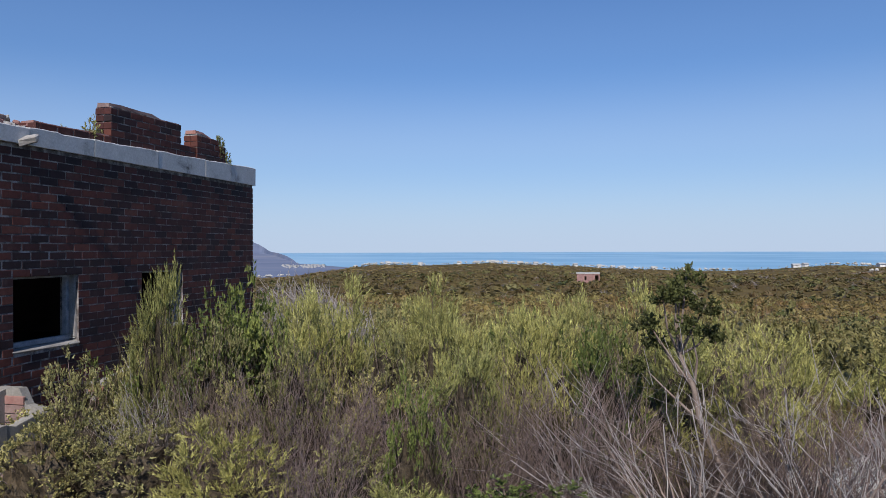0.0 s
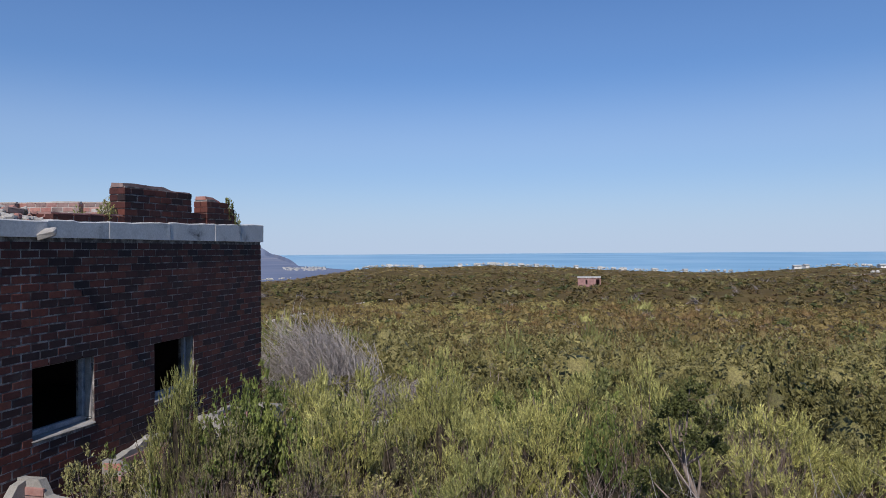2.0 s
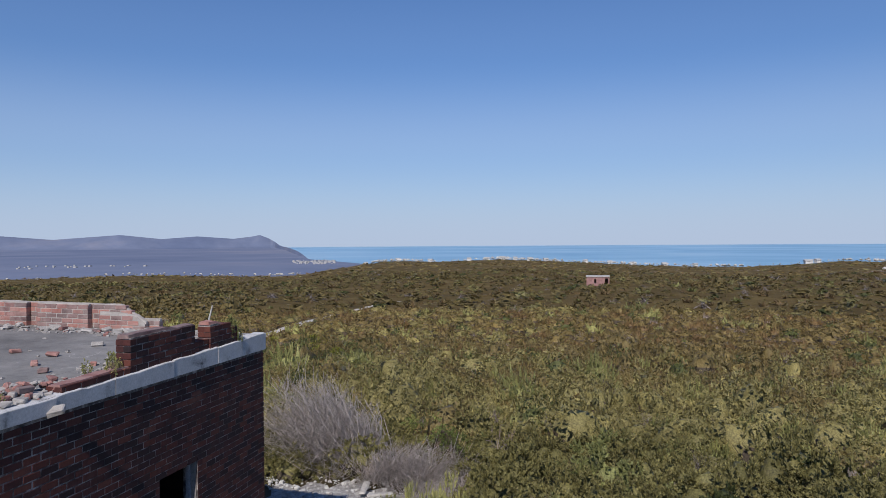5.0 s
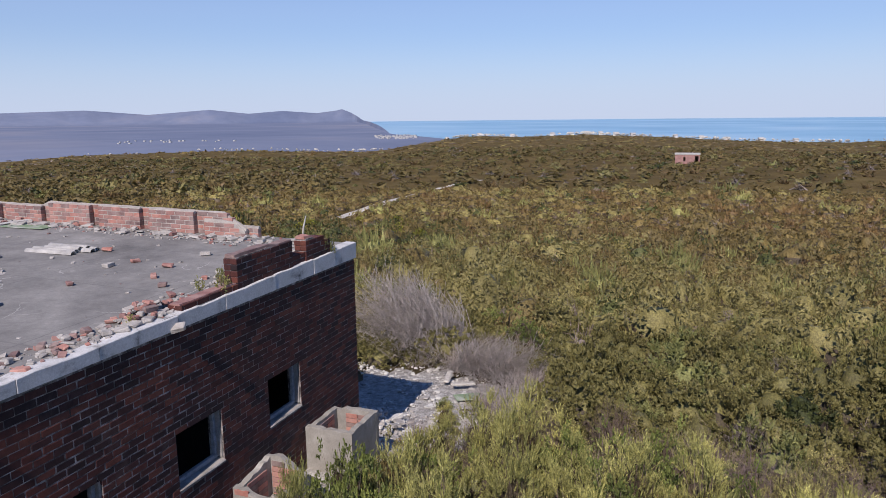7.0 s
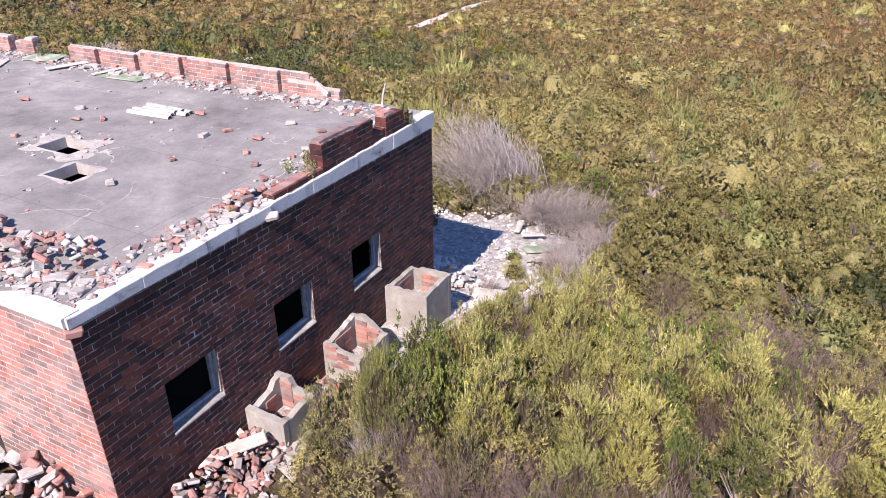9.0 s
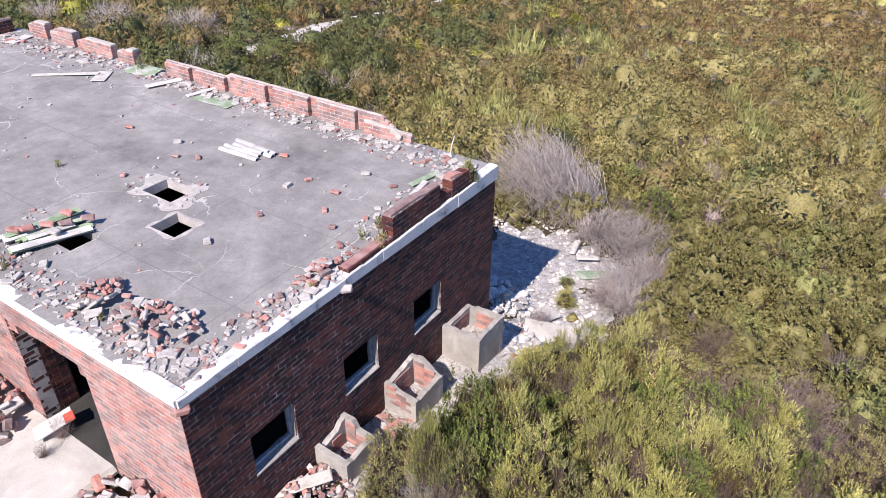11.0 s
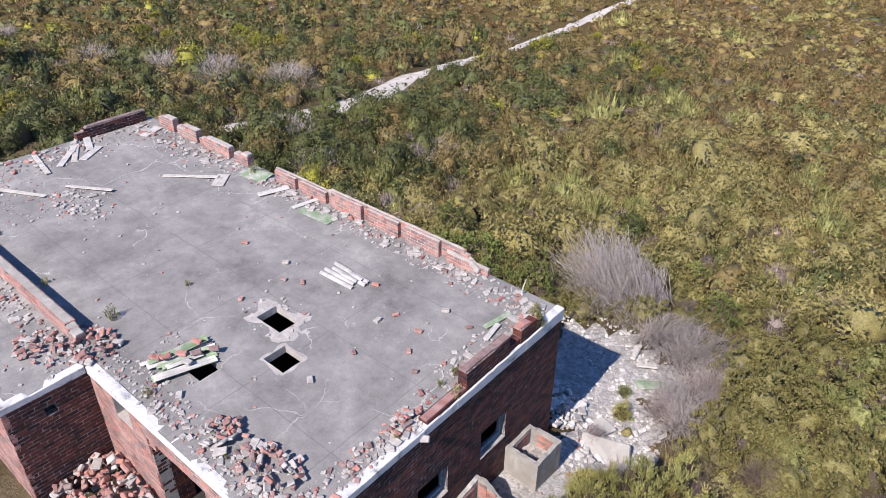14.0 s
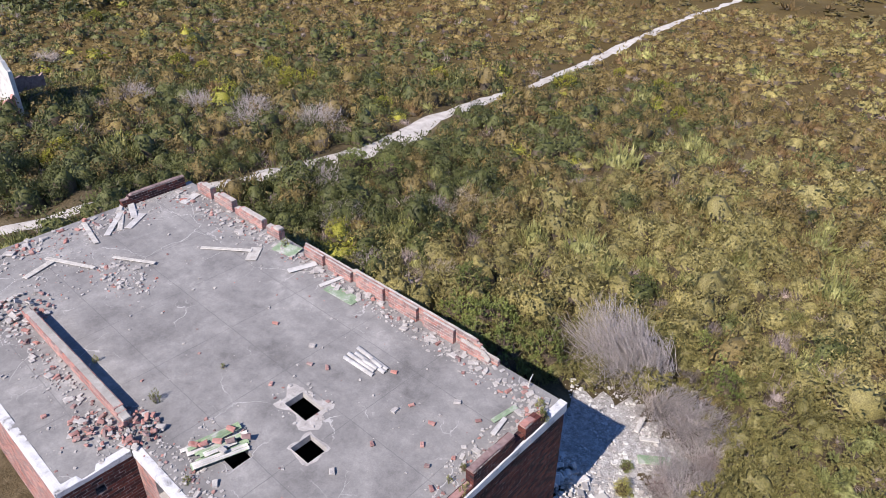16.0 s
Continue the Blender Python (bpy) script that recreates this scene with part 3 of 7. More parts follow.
# brick reveal on the doorway's far side
reveal = thing("door_pier", "shade-toned brick pier on the side of the doorway", "wall", kind="structure", me=py_mesh("door_pier", box_v((-4.40, Y0 + 0.15, -0.2), (-4.17, 0.62, 2.36)), BOX_F, MORTAR))
brick_face(reveal, lay(0.2, 2.34, 0.03, 0.62, []), east_m(-4.15), BRICK_SHADED, (0.3, 1.4))

# the wing: a short dark side and a sunlit front
holes = [VENT_W]
us = cuts(YW + 0.02, Y0, 0.5, *VENT_W[:2])
zs = cuts(-0.3, 2.80, 0.8, *VENT_W[2:])
wall_w = core("wall_wing_side", us, zs, out_of(holes), lambda u, z, s: (XW - REC - (0 if s else 0.24), u, z), "shade-toned brick side wall of the wing with a small vent hole", MORTAR_SHADED)
brick_face(wall_w, lay(-0.15, 2.78, YW, Y0, holes), east_m(XW), BRICK_SHADED, (-0.7, 1.8))
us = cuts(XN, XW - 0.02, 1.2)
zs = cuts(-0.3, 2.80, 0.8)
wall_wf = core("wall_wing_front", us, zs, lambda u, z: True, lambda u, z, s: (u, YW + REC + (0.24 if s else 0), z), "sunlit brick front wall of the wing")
brick_face(wall_wf, lay(-0.15, 2.78, XN, XW, []), south_m(YW), BRICK_PALE_LIT, (-8, 2.5))

# back and far end
us, zs = cuts(XN, X0 - 0.25, 1.2), cuts(-2.2, 2.95, 0.8)
core("wall_back", us, zs, lambda u, z: True, lambda u, z, s: (u, Y1 - (0 if s else 0.24), z), "brick back wall of the ruin", BRICK_SHADED)
us, zs = cuts(YW + 0.25, Y1 - 0.25, 1.2), cuts(-1.6, 2.95, 0.8)
core("wall_end", us, zs, lambda u, z: True, lambda u, z, s: (XN + (0.24 if s else 0), u, z), "brick end wall of the ruin", BRICK_SHADED)
# inside, with the rooms' dimness put into near-black colours
us, zs = cuts(Y0 + 0.3, Y1 - 0.25, 1.2), cuts(0.3, 2.65, 0.8)
core("wall_inner", us, zs, lambda u, z: True, lambda u, z, s: (XW - 0.4 - (0 if s else 0.15), u, z), "plastered inner wall, coloured near-black for shade", PLASTER)
thing("floor", "cement floor inside the ruin, coloured near-black for shade", "floor", kind="structure", me=py_mesh("floor", box_v((XN + 0.3, Y0 + 0.02, 0.05), (X0 - 0.27, Y1 - 0.26, 0.30)), BOX_F, PLASTER))

# roof slab with its broken openings
HOLES = [(-4.94, -4.14, 3.10, 3.64), (-3.75, -3.13, 2.38, 2.93), (-4.80, -4.17, 1.22, 1.72)]


def slab_keep(x, y):
    if x > XW and y < Y0:
        return False
    return not any(a < x < b and c < y < d for a, b, c, d in HOLES)


def slab_shape(x, y, s):
    z = roof_z(x, y)
    return (x, y, z if s else z - 0.16)


us = cuts(XN - 0.02, X0 + 0.01, 0.5, XW, *[e for h in HOLES for e in h[:2]])
vs = cuts(YW - 0.02, Y1 + 0.02, 0.5, Y0, *[e for h in HOLES for e in h[2:]])
v, f = cell_solid(us, vs, slab_keep, slab_shape)
roof = thing("roof_slab", "flat grey cement roof with broken openings and cracks", "roof", kind="structure", me=py_mesh("roof_slab", v, f, ROOF))


def fascia(name, along, a, b, at, out, low, label, rng):
    """A worn concrete edge beam: along x or y from a to b, its face at the plan line at, looking out (+1 or -1)."""
    us = cuts(a, b, 0.09)
    v, f = [], []
    nick = 0.0
    for i, u in enumerate(us):
        nick = 0.86 * nick + rng.uniform(-0.006, 0.006)
        if rng.random() < 0.03:
            nick -= 0.02
        x, y = (u, at) if along == "x" else (at, u)
        top = roof_z(x, y) + 0.012 + nick
        lw = low + rng.uniform(-0.002, 0.002)
        d = rng.uniform(-0.0008, 0.0008)
        for o, z in ((0.035 + d, lw), (0.038 + d, top - 0.012), (0.031 + d, top - 0.003), (-0.02, top + 0.004), (-0.16, top + rng.uniform(-0.004, 0.008)), (-0.16, lw)):
            o *= out
            v.append((u, at + o, z) if along == "x" else (at + o, u, z))
    n = 6
    for i in range(len(us) - 1):
        for k in range(n):
            f.append((i * n + k, i * n + (k + 1) % n, (i + 1) * n + (k + 1) % n, (i + 1) * n + k))
    f += [tuple(range(n)), tuple(range((len(us) - 1) * n, len(us) * n))[::-1]]
    return thing(name, label, "roof edge", kind="structure", me=py_mesh(name, v, f, FASCIA))


frng = random.Random(3)
SPLITS = [Y0 - 0.01, 0.95, 1.9, 3.08, 3.98, 5.12, 6.2, 6.9, Y1 + 0.04]
for a, b in zip(SPLITS[:-1], SPLITS[1:]):
    fascia("trim_east", "y", a + 0.005, b - 0.005, X0 + frng.uniform(-0.006, 0.004), 1, 2.755, "chipped whitish length of concrete band along the roof edge", frng)
fascia("trim_front", "x", XW + 0.06, X0 - 0.002, Y0, -1, 2.775, "sun-bleached concrete band above the front wall", frng)
fascia("trim_wing_side", "y", YW - 0.01, Y0 - 0.05, XW, 1, 2.80, "whitish concrete band above the wing's side wall", frng)
fascia("trim_wing_front", "x", XN, XW - 0.002, YW, -1, 2.80, "sun-bleached concrete band above the wing's front", frng)


# windows: steel frames and sills
def window(i, y0, y1, z0, z1):
    w = thing("window_%d" % i, "empty window opening with a rusted grey steel frame", "window", kind="structure", me=None, m=pose(X0, 0, 0))
    t, d0, d1 = 0.055, -0.17, -0.11
    for name, lo, hi in (("frame_head", (d0, y0, z1 - t), (d1, y1, z1)), ("frame_foot", (d0, y0, z0 + 0.02), (d1, y1, z0 + 0.02 + t)),
                         ("frame_side", (d0, y0, z0 + 0.02 + t), (d1, y0 + t, z1 - t)), ("frame_side", (d0, y1 - t, z0 + 0.02 + t), (d1, y1, z1 - t))):
        c = [(a + b) / 2 for a, b in zip(lo, hi)]
        vv, ff = chamfered(*[b - a for a, b in zip(lo, hi)], 0.006)
        part(name, py_mesh(name, vv, ff, STEEL), w, "", pose(*c))
    vv, ff = chamfered(0.16, y1 - y0 + 0.03, 0.03, 0.006, 0.003, random.Random(i))
    part("window_sill", py_mesh("window_sill", vv, ff, SILL), w, "pale worn concrete sill", pose(-0.066, (y0 + y1) / 2, z0 - 0.002, 0, 4, 0))
    # Pale strip on the sun-facing jamb carries its lit brick edge.
    vv, ff = chamfered(0.09, 0.014, z1 - z0 - 0.06, 0.006, 0.003, random.Random(i + 9))
    part("jamb", py_mesh("jamb", vv, ff, SILL), w, "pale strip along the jamb for its sunlit edge", pose(-0.075, y1 - 0.010, (z0 + z1) / 2 + 0.01))


for i, (y0, y1, z0, z1) in enumerate(WINDOWS, 1):
    window(i, y0, y1, z0, z1)


# parapets on the roof
def parapet(name, along, a, b, at, thick, height, label, faces, m, coping=None, near=(0, 3)):
    """A low wall standing on the roof along x or y, from a to b, from at inwards by thick. height(u): its top over the roof."""
    us = cuts(a, b, 0.2)
    o = thing(name, label, "parapet", kind="structure")
    v, f = [], []
    for u in us:
        for off in (0.005, thick - 0.005):
            w = min(max(u, a + 0.012), b - 0.012)
            x, y = (w, at + off) if along == "x" else (at + off, w)
            z = roof_z(x, y)
            v += [(x, y, z - 0.02), (x, y, z + height(u) - 0.03)]
    for i in range(len(us) - 1):
        p = 4 * i
        f += [(p, p + 4, p + 5, p + 1), (p + 2, p + 3, p + 7, p + 6), (p + 1, p + 5, p + 7, p + 3)]
    f += [(0, 1, 3, 2), (4 * len(us) - 4, 4 * len(us) - 2, 4 * len(us) - 1, 4 * len(us) - 3)]
    part("core", py_mesh("core", v, f, MORTAR_SHADED if m is BRICK_SHADED else MORTAR), o)
    mid = (a + b) / 2
    for fc in faces:
        z0 = roof_z(mid, at) if along == "x" else roof_z(at, mid)
        bricks = lay(z0, z0 + max(height(u) for u in us) + 0.1, a, b, [], lambda u: (z0 + height(u) - 0.03))
        if along == "x":
            to = (lambda u, z, z0=z0: pose(u, at + BD / 2, z + roof_z(u, at) - z0)) if fc < 0 else (lambda u, z, z0=z0: pose(u, at + thick - BD / 2, z + roof_z(u, at) - z0))
        else:
            to = (lambda u, z, z0=z0: pose(at + thick - BD / 2, u, z + roof_z(at, u) - z0, 0, 0, 90)) if fc > 0 else (lambda u, z, z0=z0: pose(at + BD / 2, u, z + roof_z(at, u) - z0, 0, 0, 90))
        brick_face(o, bricks, to, m, near, 300)
    # Pale top strip; on shaded brick stubs it adds their sunlit upper face.
    if coping:
        vv, ff = [], []
        crng = random.Random(len(us))
        for u in us:
            for off, dz in ((0.022, -0.04), (0.03, 0.008), (thick - 0.03, 0.010), (thick - 0.022, -0.04)):
                x, y = (u, at + off) if along == "x" else (at + off, u)
                vv.append((x, y, roof_z(x, y) + height(u) + dz + crng.uniform(-0.006, 0.006)))
        for i in range(len(us) - 1):
            for k in range(3):
                ff.append((4 * i + k, 4 * i + 4 + k, 4 * i + 5 + k, 4 * i + 1 + k))
        ff += [(0, 1, 2, 3), tuple(range(4 * len(us) - 4, 4 * len(us)))[::-1]]
        part("coping", py_mesh("coping", vv, ff, coping), o, "rough pale top in mortar and sunlit brick tone")
    return o


def steps(table):
    return lambda u: next((h for e, h in table if u < e), table[-1][1])


parapet("parapet_east_low", "y", 3.19, 4.29, X0 - 0.215, 0.215, lambda u: 0.086, "single course of shade-toned brick left on the roof edge", (1, -1), BRICK_SHADED, BRICK_PALE_LIT, (4, 3))
parapet("parapet_east", "y", 4.29, 5.66, X0 - 0.215, 0.215, steps([(5.1, 0.47), (5.7, 0.43)]), "broken stub of shade-toned brick parapet on the roof edge", (1, -1), BRICK_SHADED, BRICK_PALE_LIT, (4.5, 3))
parapet("parapet_east_gap", "y", 5.66, 6.04, X0 - 0.215, 0.19, lambda u: 0.17, "low broken bricks between two parapet stubs", (1, -1), BRICK_SHADED, None, (5.8, 3))
parapet("parapet_east_end", "y", 6.04, 6.79, X0 - 0.215, 0.215, steps([(6.35, 0.40), (6.6, 0.34), (6.8, 0.25)]), "stepped stub of shade-toned brick parapet near the corner", (1, -1), BRICK_SHADED, BRICK_PALE_LIT, (6.2, 3))
parapet("parapet_back_outer", "x", -9.85, -2.1, Y1 - 0.11, 0.11, steps([(-7.5, 0.34), (-2.75, 0.43), (-2.5, 0.30), (-2.1, 0.19)]), "long pale red brick parapet along the back of the roof", (-1,), BRICK_PALE_LIT, MORTAR, (-4, 3.2))
for a, b, h in ((-9.75, -8.85, 0.33), (-8.62, -7.56, 0.34), (-7.32, -6.18, 0.42), (-5.94, -4.85, 0.43), (-4.61, -3.50, 0.43), (-3.26, -2.30, 0.30)):
    parapet("parapet_bay", "x", a, b, Y1 - 0.225, 0.11, steps([(-2.75, h), (-2.45, 0.27), (-2.2, 0.15)]) if b > -2.6 else (lambda u, h=h: h), "short bay of pale red brick in the back parapet", (-1,), BRICK_PALE_LIT, MORTAR, ((a + b) / 2, 3.2))
for a, b, h in ((-11.75, -11.05, 0.40), (-13.6, -12.0, 0.36), (-14.9, -13.75, 0.42), (-16.0, -15.1, 0.45)):
    parapet("parapet_back_stub", "x", a, b, Y1 - 0.225, 0.225, steps([(a + 0.3, h - 0.12), (b, h)]), "broken stub of the back parapet with crumbling mortar", (-1, 1), BRICK_PALE_LIT, MORTAR, ((a + b) / 2, 3.3))
parapet("parapet_end", "y", 4.95, 7.35, XN, 0.225, steps([(5.3, 0.25), (7.4, 0.38)]), "shaded brick parapet at the far end of the roof", (1, -1), BRICK_SHADED, BRICK_PALE_LIT, (6, 3.3))
parapet("parapet_divide", "x", -12.8, -6.96, 0.20, 0.23, steps([(-12.5, 0.24), (-7.3, 0.33), (-6.9, 0.2)]), "long brick upstand with a pale mortar top across the roof", (-1, 1), BRICK_PALE_LIT, RENDER, (-8, 3.2))


# ---- broken masonry ----
def lump(rng, sx, sy, sz):
    return chamfered(sx, sy, sz, min(sx, sy, sz) * 0.10, min(sx, sy, sz) * 0.14, rng)


PIECES = {}
for key, m, sizes in (("brick", BRICK_PALE_LIT, ((0.22, 0.106, 0.073), (0.15, 0.106, 0.073), (0.11, 0.10, 0.072), (0.18, 0.10, 0.07), (0.07, 0.06, 0.05))),
                      ("stone", STONE, ((0.20, 0.14, 0.10), (0.12, 0.10, 0.07), (0.28, 0.20, 0.06), (0.08, 0.06, 0.05), (0.16, 0.12, 0.09))),
                      ("lump", LUMP, ((0.18, 0.13, 0.06), (0.10, 0.09, 0.06), (0.25, 0.16, 0.05), (0.07, 0.05, 0.04)))):
    PIECES[key] = [py_mesh(key, *lump(random.Random(hash_i * 13 + len(key)), *s), m) for hash_i, s in enumerate(sizes * 2)]


def pile(name, label, area, n, under, heap, mix, seed, group="", scale=(0.5, 0.95), small=0):
    """A heap of broken pieces over a plan area: area(rng) gives places, under(x, y) the support, heap(x, y) the heap's height."""
    rng = random.Random(seed)
    x, y = area(random.Random(seed))
    o = thing(name, label, "rubble", group)
    for i in range(n):
        x, y = area(rng)
        key = rng.choices(list(mix), list(mix.values()))[0]
        k = rng.uniform(*scale) * (0.45 if i < small else 1)
        h = heap(x, y)
        z = under(x, y) + h * rng.uniform(0.55, 1.0) + 0.028 * k
        flat = h < 0.08
        part(key, rng.choice(PIECES[key]), o, "", pose(x, y, z, rng.uniform(-12, 12) if flat else rng.uniform(-45, 45), rng.uniform(-10, 10) if flat else rng.uniform(-40, 40), rng.uniform(0, 360)) @ Matrix.Scale(k, 4))
    return o


def strip(x0, x1, y0, y1):
    return lambda r: (r.uniform(x0, x1), r.uniform(y0, y1))


def blob(x, y, rx, ry):
    def at(r):
        a, q = r.uniform(0, 2 * math.pi), math.sqrt(r.random())
        return x + rx * q * math.cos(a), y + ry * q * math.sin(a)
    return at


def heap_at(x, y, rx, ry, h):
    return lambda u, w: h * max(0, 1 - ((u - x) / rx) ** 2 - ((w - y) / ry) ** 2)


def grit(name, label, under, areas, m, seed, size=(0.010, 0.045)):
    """Small crumbs lying loose, joined into one spread. areas: rows of a place maker, and how many crumbs."""
    rng = random.Random(seed)
    V, F = [], []
    for area, n in areas:
        for _ in range(n):
            x, y = area(rng)
            if under is roof_z and not (slab_keep(x, y) and XN < x < X0 - 0.06 and y < Y1 - 0.06):
                continue
            k = size[0] + (size[1] - size[0]) * rng.random() ** 2.2
            box = np.array(box_v((-k, -k * rng.uniform(0.5, 1), -k * 0.3), (k, k * rng.uniform(0.5, 1), k * rng.uniform(0.3, 0.7)))) + np.array([[rng.uniform(-0.25, 0.25) * k for _ in range(3)] for _ in range(8)])
            w = np.array(pose(x, y, under(x, y) + k * 0.2, rng.uniform(-15, 15), rng.uniform(-15, 15), rng.uniform(0, 360)))
            F.append(np.array(BOX_F) + 8 * len(V))
            V.append(box @ w[:3, :3].T + w[:3, 3])
    thing(name, label, "rubble", kind="stuff", me=np_mesh(name, np.concatenate(V), np.concatenate(F), [m], None, True))


flat_heap = lambda x, y: 0.0
RG = "rubble on the roof"
pile("roof_rubble", "heap of broken red bricks and mortar on the roof edge", blob(-2.65, 0.72, 0.42, 0.36), 48, roof_z, heap_at(-2.65, 0.75, 0.5, 0.42, 0.20), {"brick": 5, "lump": 4}, 11, RG)
pile("roof_rubble", "heap of broken red bricks and mortar near the roof corner", blob(-1.45, 0.75, 0.75, 0.45), 95, roof_z, heap_at(-1.4, 0.8, 0.8, 0.5, 0.16), {"brick": 5, "lump": 5}, 12, RG)
pile("roof_rubble", "scattered mortar crumbs and bricks along the front roof edge", strip(-4.9, -0.6, 0.2, 0.62), 120, roof_z, flat_heap, {"brick": 2, "lump": 6}, 13, RG, (0.4, 0.9), 60)
pile("roof_rubble", "line of broken mortar and bricks along the roof edge", strip(-0.62, -0.22, 0.35, 3.2), 120, roof_z, flat_heap, {"brick": 3, "lump": 6}, 14, RG, (0.5, 1.0), 50)
pile("roof_rubble", "small heap of bricks and mortar on the roof edge", blob(-0.52, 2.95, 0.18, 0.45), 34, roof_z, heap_at(-0.5, 3.0, 0.3, 0.5, 0.10), {"brick": 6, "lump": 4}, 15, RG)
pile("roof_rubble", "broken bricks and mortar behind the parapet stub", strip(-1.0, -0.36, 4.3, 7.2), 90, roof_z, flat_heap, {"brick": 2, "lump": 7}, 16, RG, (0.4, 1.0), 40)
pile("roof_rubble", "mortar rubble along the back parapet near the corner", strip(-2.7, -0.4, 6.7, 7.5), 110, roof_z, flat_heap, {"brick": 1, "lump": 7}, 17, RG, (0.4, 1.0), 50)
pile("roof_rubble", "mortar rubble along the foot of the back parapet", strip(-11.8, -2.6, 6.95, 7.36), 190, roof_z, flat_heap, {"brick": 1, "lump": 7}, 18, RG, (0.4, 1.1), 80)
pile("roof_rubble", "rubble along the broken far end of the back parapet", strip(-16.6, -11.8, 6.6, 7.36), 110, roof_z, flat_heap, {"brick": 2, "lump": 6}, 19, RG, (0.5, 1.2), 40)
pile("roof_rubble", "heap of broken red bricks where the upstand ends", blob(-6.65, 0.35, 0.62, 0.5), 75, roof_z, heap_at(-6.65, 0.35, 0.7, 0.6, 0.18), {"brick": 7, "lump": 3}, 20, RG)
pile("roof_rubble", "broken bricks and mortar on the wing's roof", blob(-7.4, -0.35, 0.7, 0.45), 60, roof_z, heap_at(-7.3, -0.3, 0.8, 0.5, 0.10), {"brick": 5, "lump": 4}, 21, RG)
pile("roof_rubble", "bricks lying along the foot of the upstand", strip(-12.6, -7.6, -0.35, 0.15), 80, roof_z, flat_heap, {"brick": 4, "lump": 5}, 22, RG, (0.5, 1.0), 35)
pile("roof_rubble", "scattered rubble at the far end of the upstand", blob(-13.2, 0.4, 0.9, 0.7), 80, roof_z, heap_at(-13.2, 0.4, 1.0, 0.8, 0.12), {"brick": 5, "lump": 5}, 23, RG)
pile("roof_rubble", "scattered rubble along the far edge of the roof", strip(-16.9, -15.9, 0.6, 5.2), 120, roof_z, flat_heap, {"brick": 3, "lump": 6}, 24, RG, (0.5, 1.3), 40)
pile("roof_rubble", "drift of grey mortar crumbs on the roof", blob(-12.8, 3.0, 1.0, 0.55), 110, roof_z, flat_heap, {"lump": 8, "brick": 1}, 25, RG, (0.4, 1.0), 70)
pile("front_rubble", "large heap of broken red bricks in the corner of the front", blob(-5.3, -0.75, 1.1, 0.85), 230, ground_z, lambda x, y: 0.75 * max(0, 1 - ((x + 5.7) / 1.6) ** 2 * 0.8 - ((y + 0.3) / 1.5) ** 2 * 0.8), {"brick": 8, "lump": 3}, 31, "rubble on the ground", (0.8, 1.25))
pile("front_rubble", "heap of broken bricks against the sunlit front wall", blob(-1.15, -0.55, 1.15, 0.62), 190, ground_z, lambda x, y: 0.85 * max(0, 1 - ((x + 1.3) / 1.4) ** 2) * max(0, min(1, (y + 1.3) / 1.2)), {"brick": 8, "lump": 4}, 32, "rubble on the ground", (0.8, 1.25))
pile("side_rubble", "broken bricks and mortar at the foot of the dark wall", blob(0.26, 1.3, 0.46, 0.95), 240, ground_z, lambda x, y: 0.22 * max(0, 1 - ((x - 0.0) / 0.6) ** 2), {"brick": 7, "lump": 4}, 33, "rubble on the ground", (0.55, 0.95), 70)
pile("white_rubble", "drift of white broken stone behind the ruin", blob(-1.2, 12.9, 1.9, 1.0), 230, ground_z, lambda x, y: 0.04, {"stone": 1}, 34, "rubble on the ground", (0.25, 0.75), 120)
pile("white_rubble", "white broken stone lying in the ruin's shadow", blob(-0.4, 10.0, 0.9, 2.0), 240, ground_z, lambda x, y: 0.05, {"stone": 5, "lump": 2}, 35, "rubble on the ground", (0.25, 0.75), 100)
pile("white_rubble", "white broken stone and mortar on the slope beside the ruin", blob(1.05, 8.9, 0.75, 1.6), 260, ground_z, lambda x, y: 0.05, {"stone": 5, "lump": 2}, 36, "rubble on the ground", (0.25, 0.75), 110)
pile("white_rubble", "scattered pale stones on a bare patch", blob(0.9, 11.8, 1.0, 1.0), 70, ground_z, flat_heap, {"stone": 4}, 37, "rubble on the ground", (0.25, 0.75), 40)

EDGES = [(strip(-5.9, -0.3, 0.12, 0.75), 420), (strip(-0.75, -0.2, 0.2, 7.4), 420), (strip(-11.8, -0.4, 6.75, 7.38), 520), (strip(-16.8, -11.8, 6.3, 7.35), 260), (strip(-16.9, -15.3, 0.4, 6.9), 380),
         (blob(-12.8, 3.0, 1.5, 0.8), 200), (blob(-6.7, 0.1, 1.2, 0.8), 220), (strip(-13.0, -6.6, -0.6, 0.15), 220), (blob(-14.2, 1.8, 1.6, 1.2), 180), (blob(-4.6, 3.4, 0.9, 0.6), 110), (blob(-5.0, 1.4, 0.9, 0.7), 120), (strip(-16.5, -0.4, 0.4, 7.2), 260), (strip(-16, -6.5, -1.4, 0.1), 160)]
grit("mortar_grit", "pale mortar crumbs strewn over the roof", roof_z, [(a, int(n * 0.6)) for a, n in EDGES], LUMP, 201)
grit("brick_grit", "crumbs of red brick strewn over the roof", roof_z, [(a, n // 6) for a, n in EDGES], BRICK_PALE_LIT, 202)
grit("wall_foot_grit", "crumbs of mortar and stone at the foot of the walls", ground_z, [(strip(-0.1, 1.0, 0.3, 7.4), 500), (blob(1.0, 8.9, 1.1, 2.0), 500), (blob(-0.6, 10.5, 1.8, 2.6), 800), (blob(-5.0, -0.8, 1.4, 1.1), 260), (blob(-1.1, -0.7, 1.4, 0.9), 260)], LUMP, 203, (0.015, 0.07))

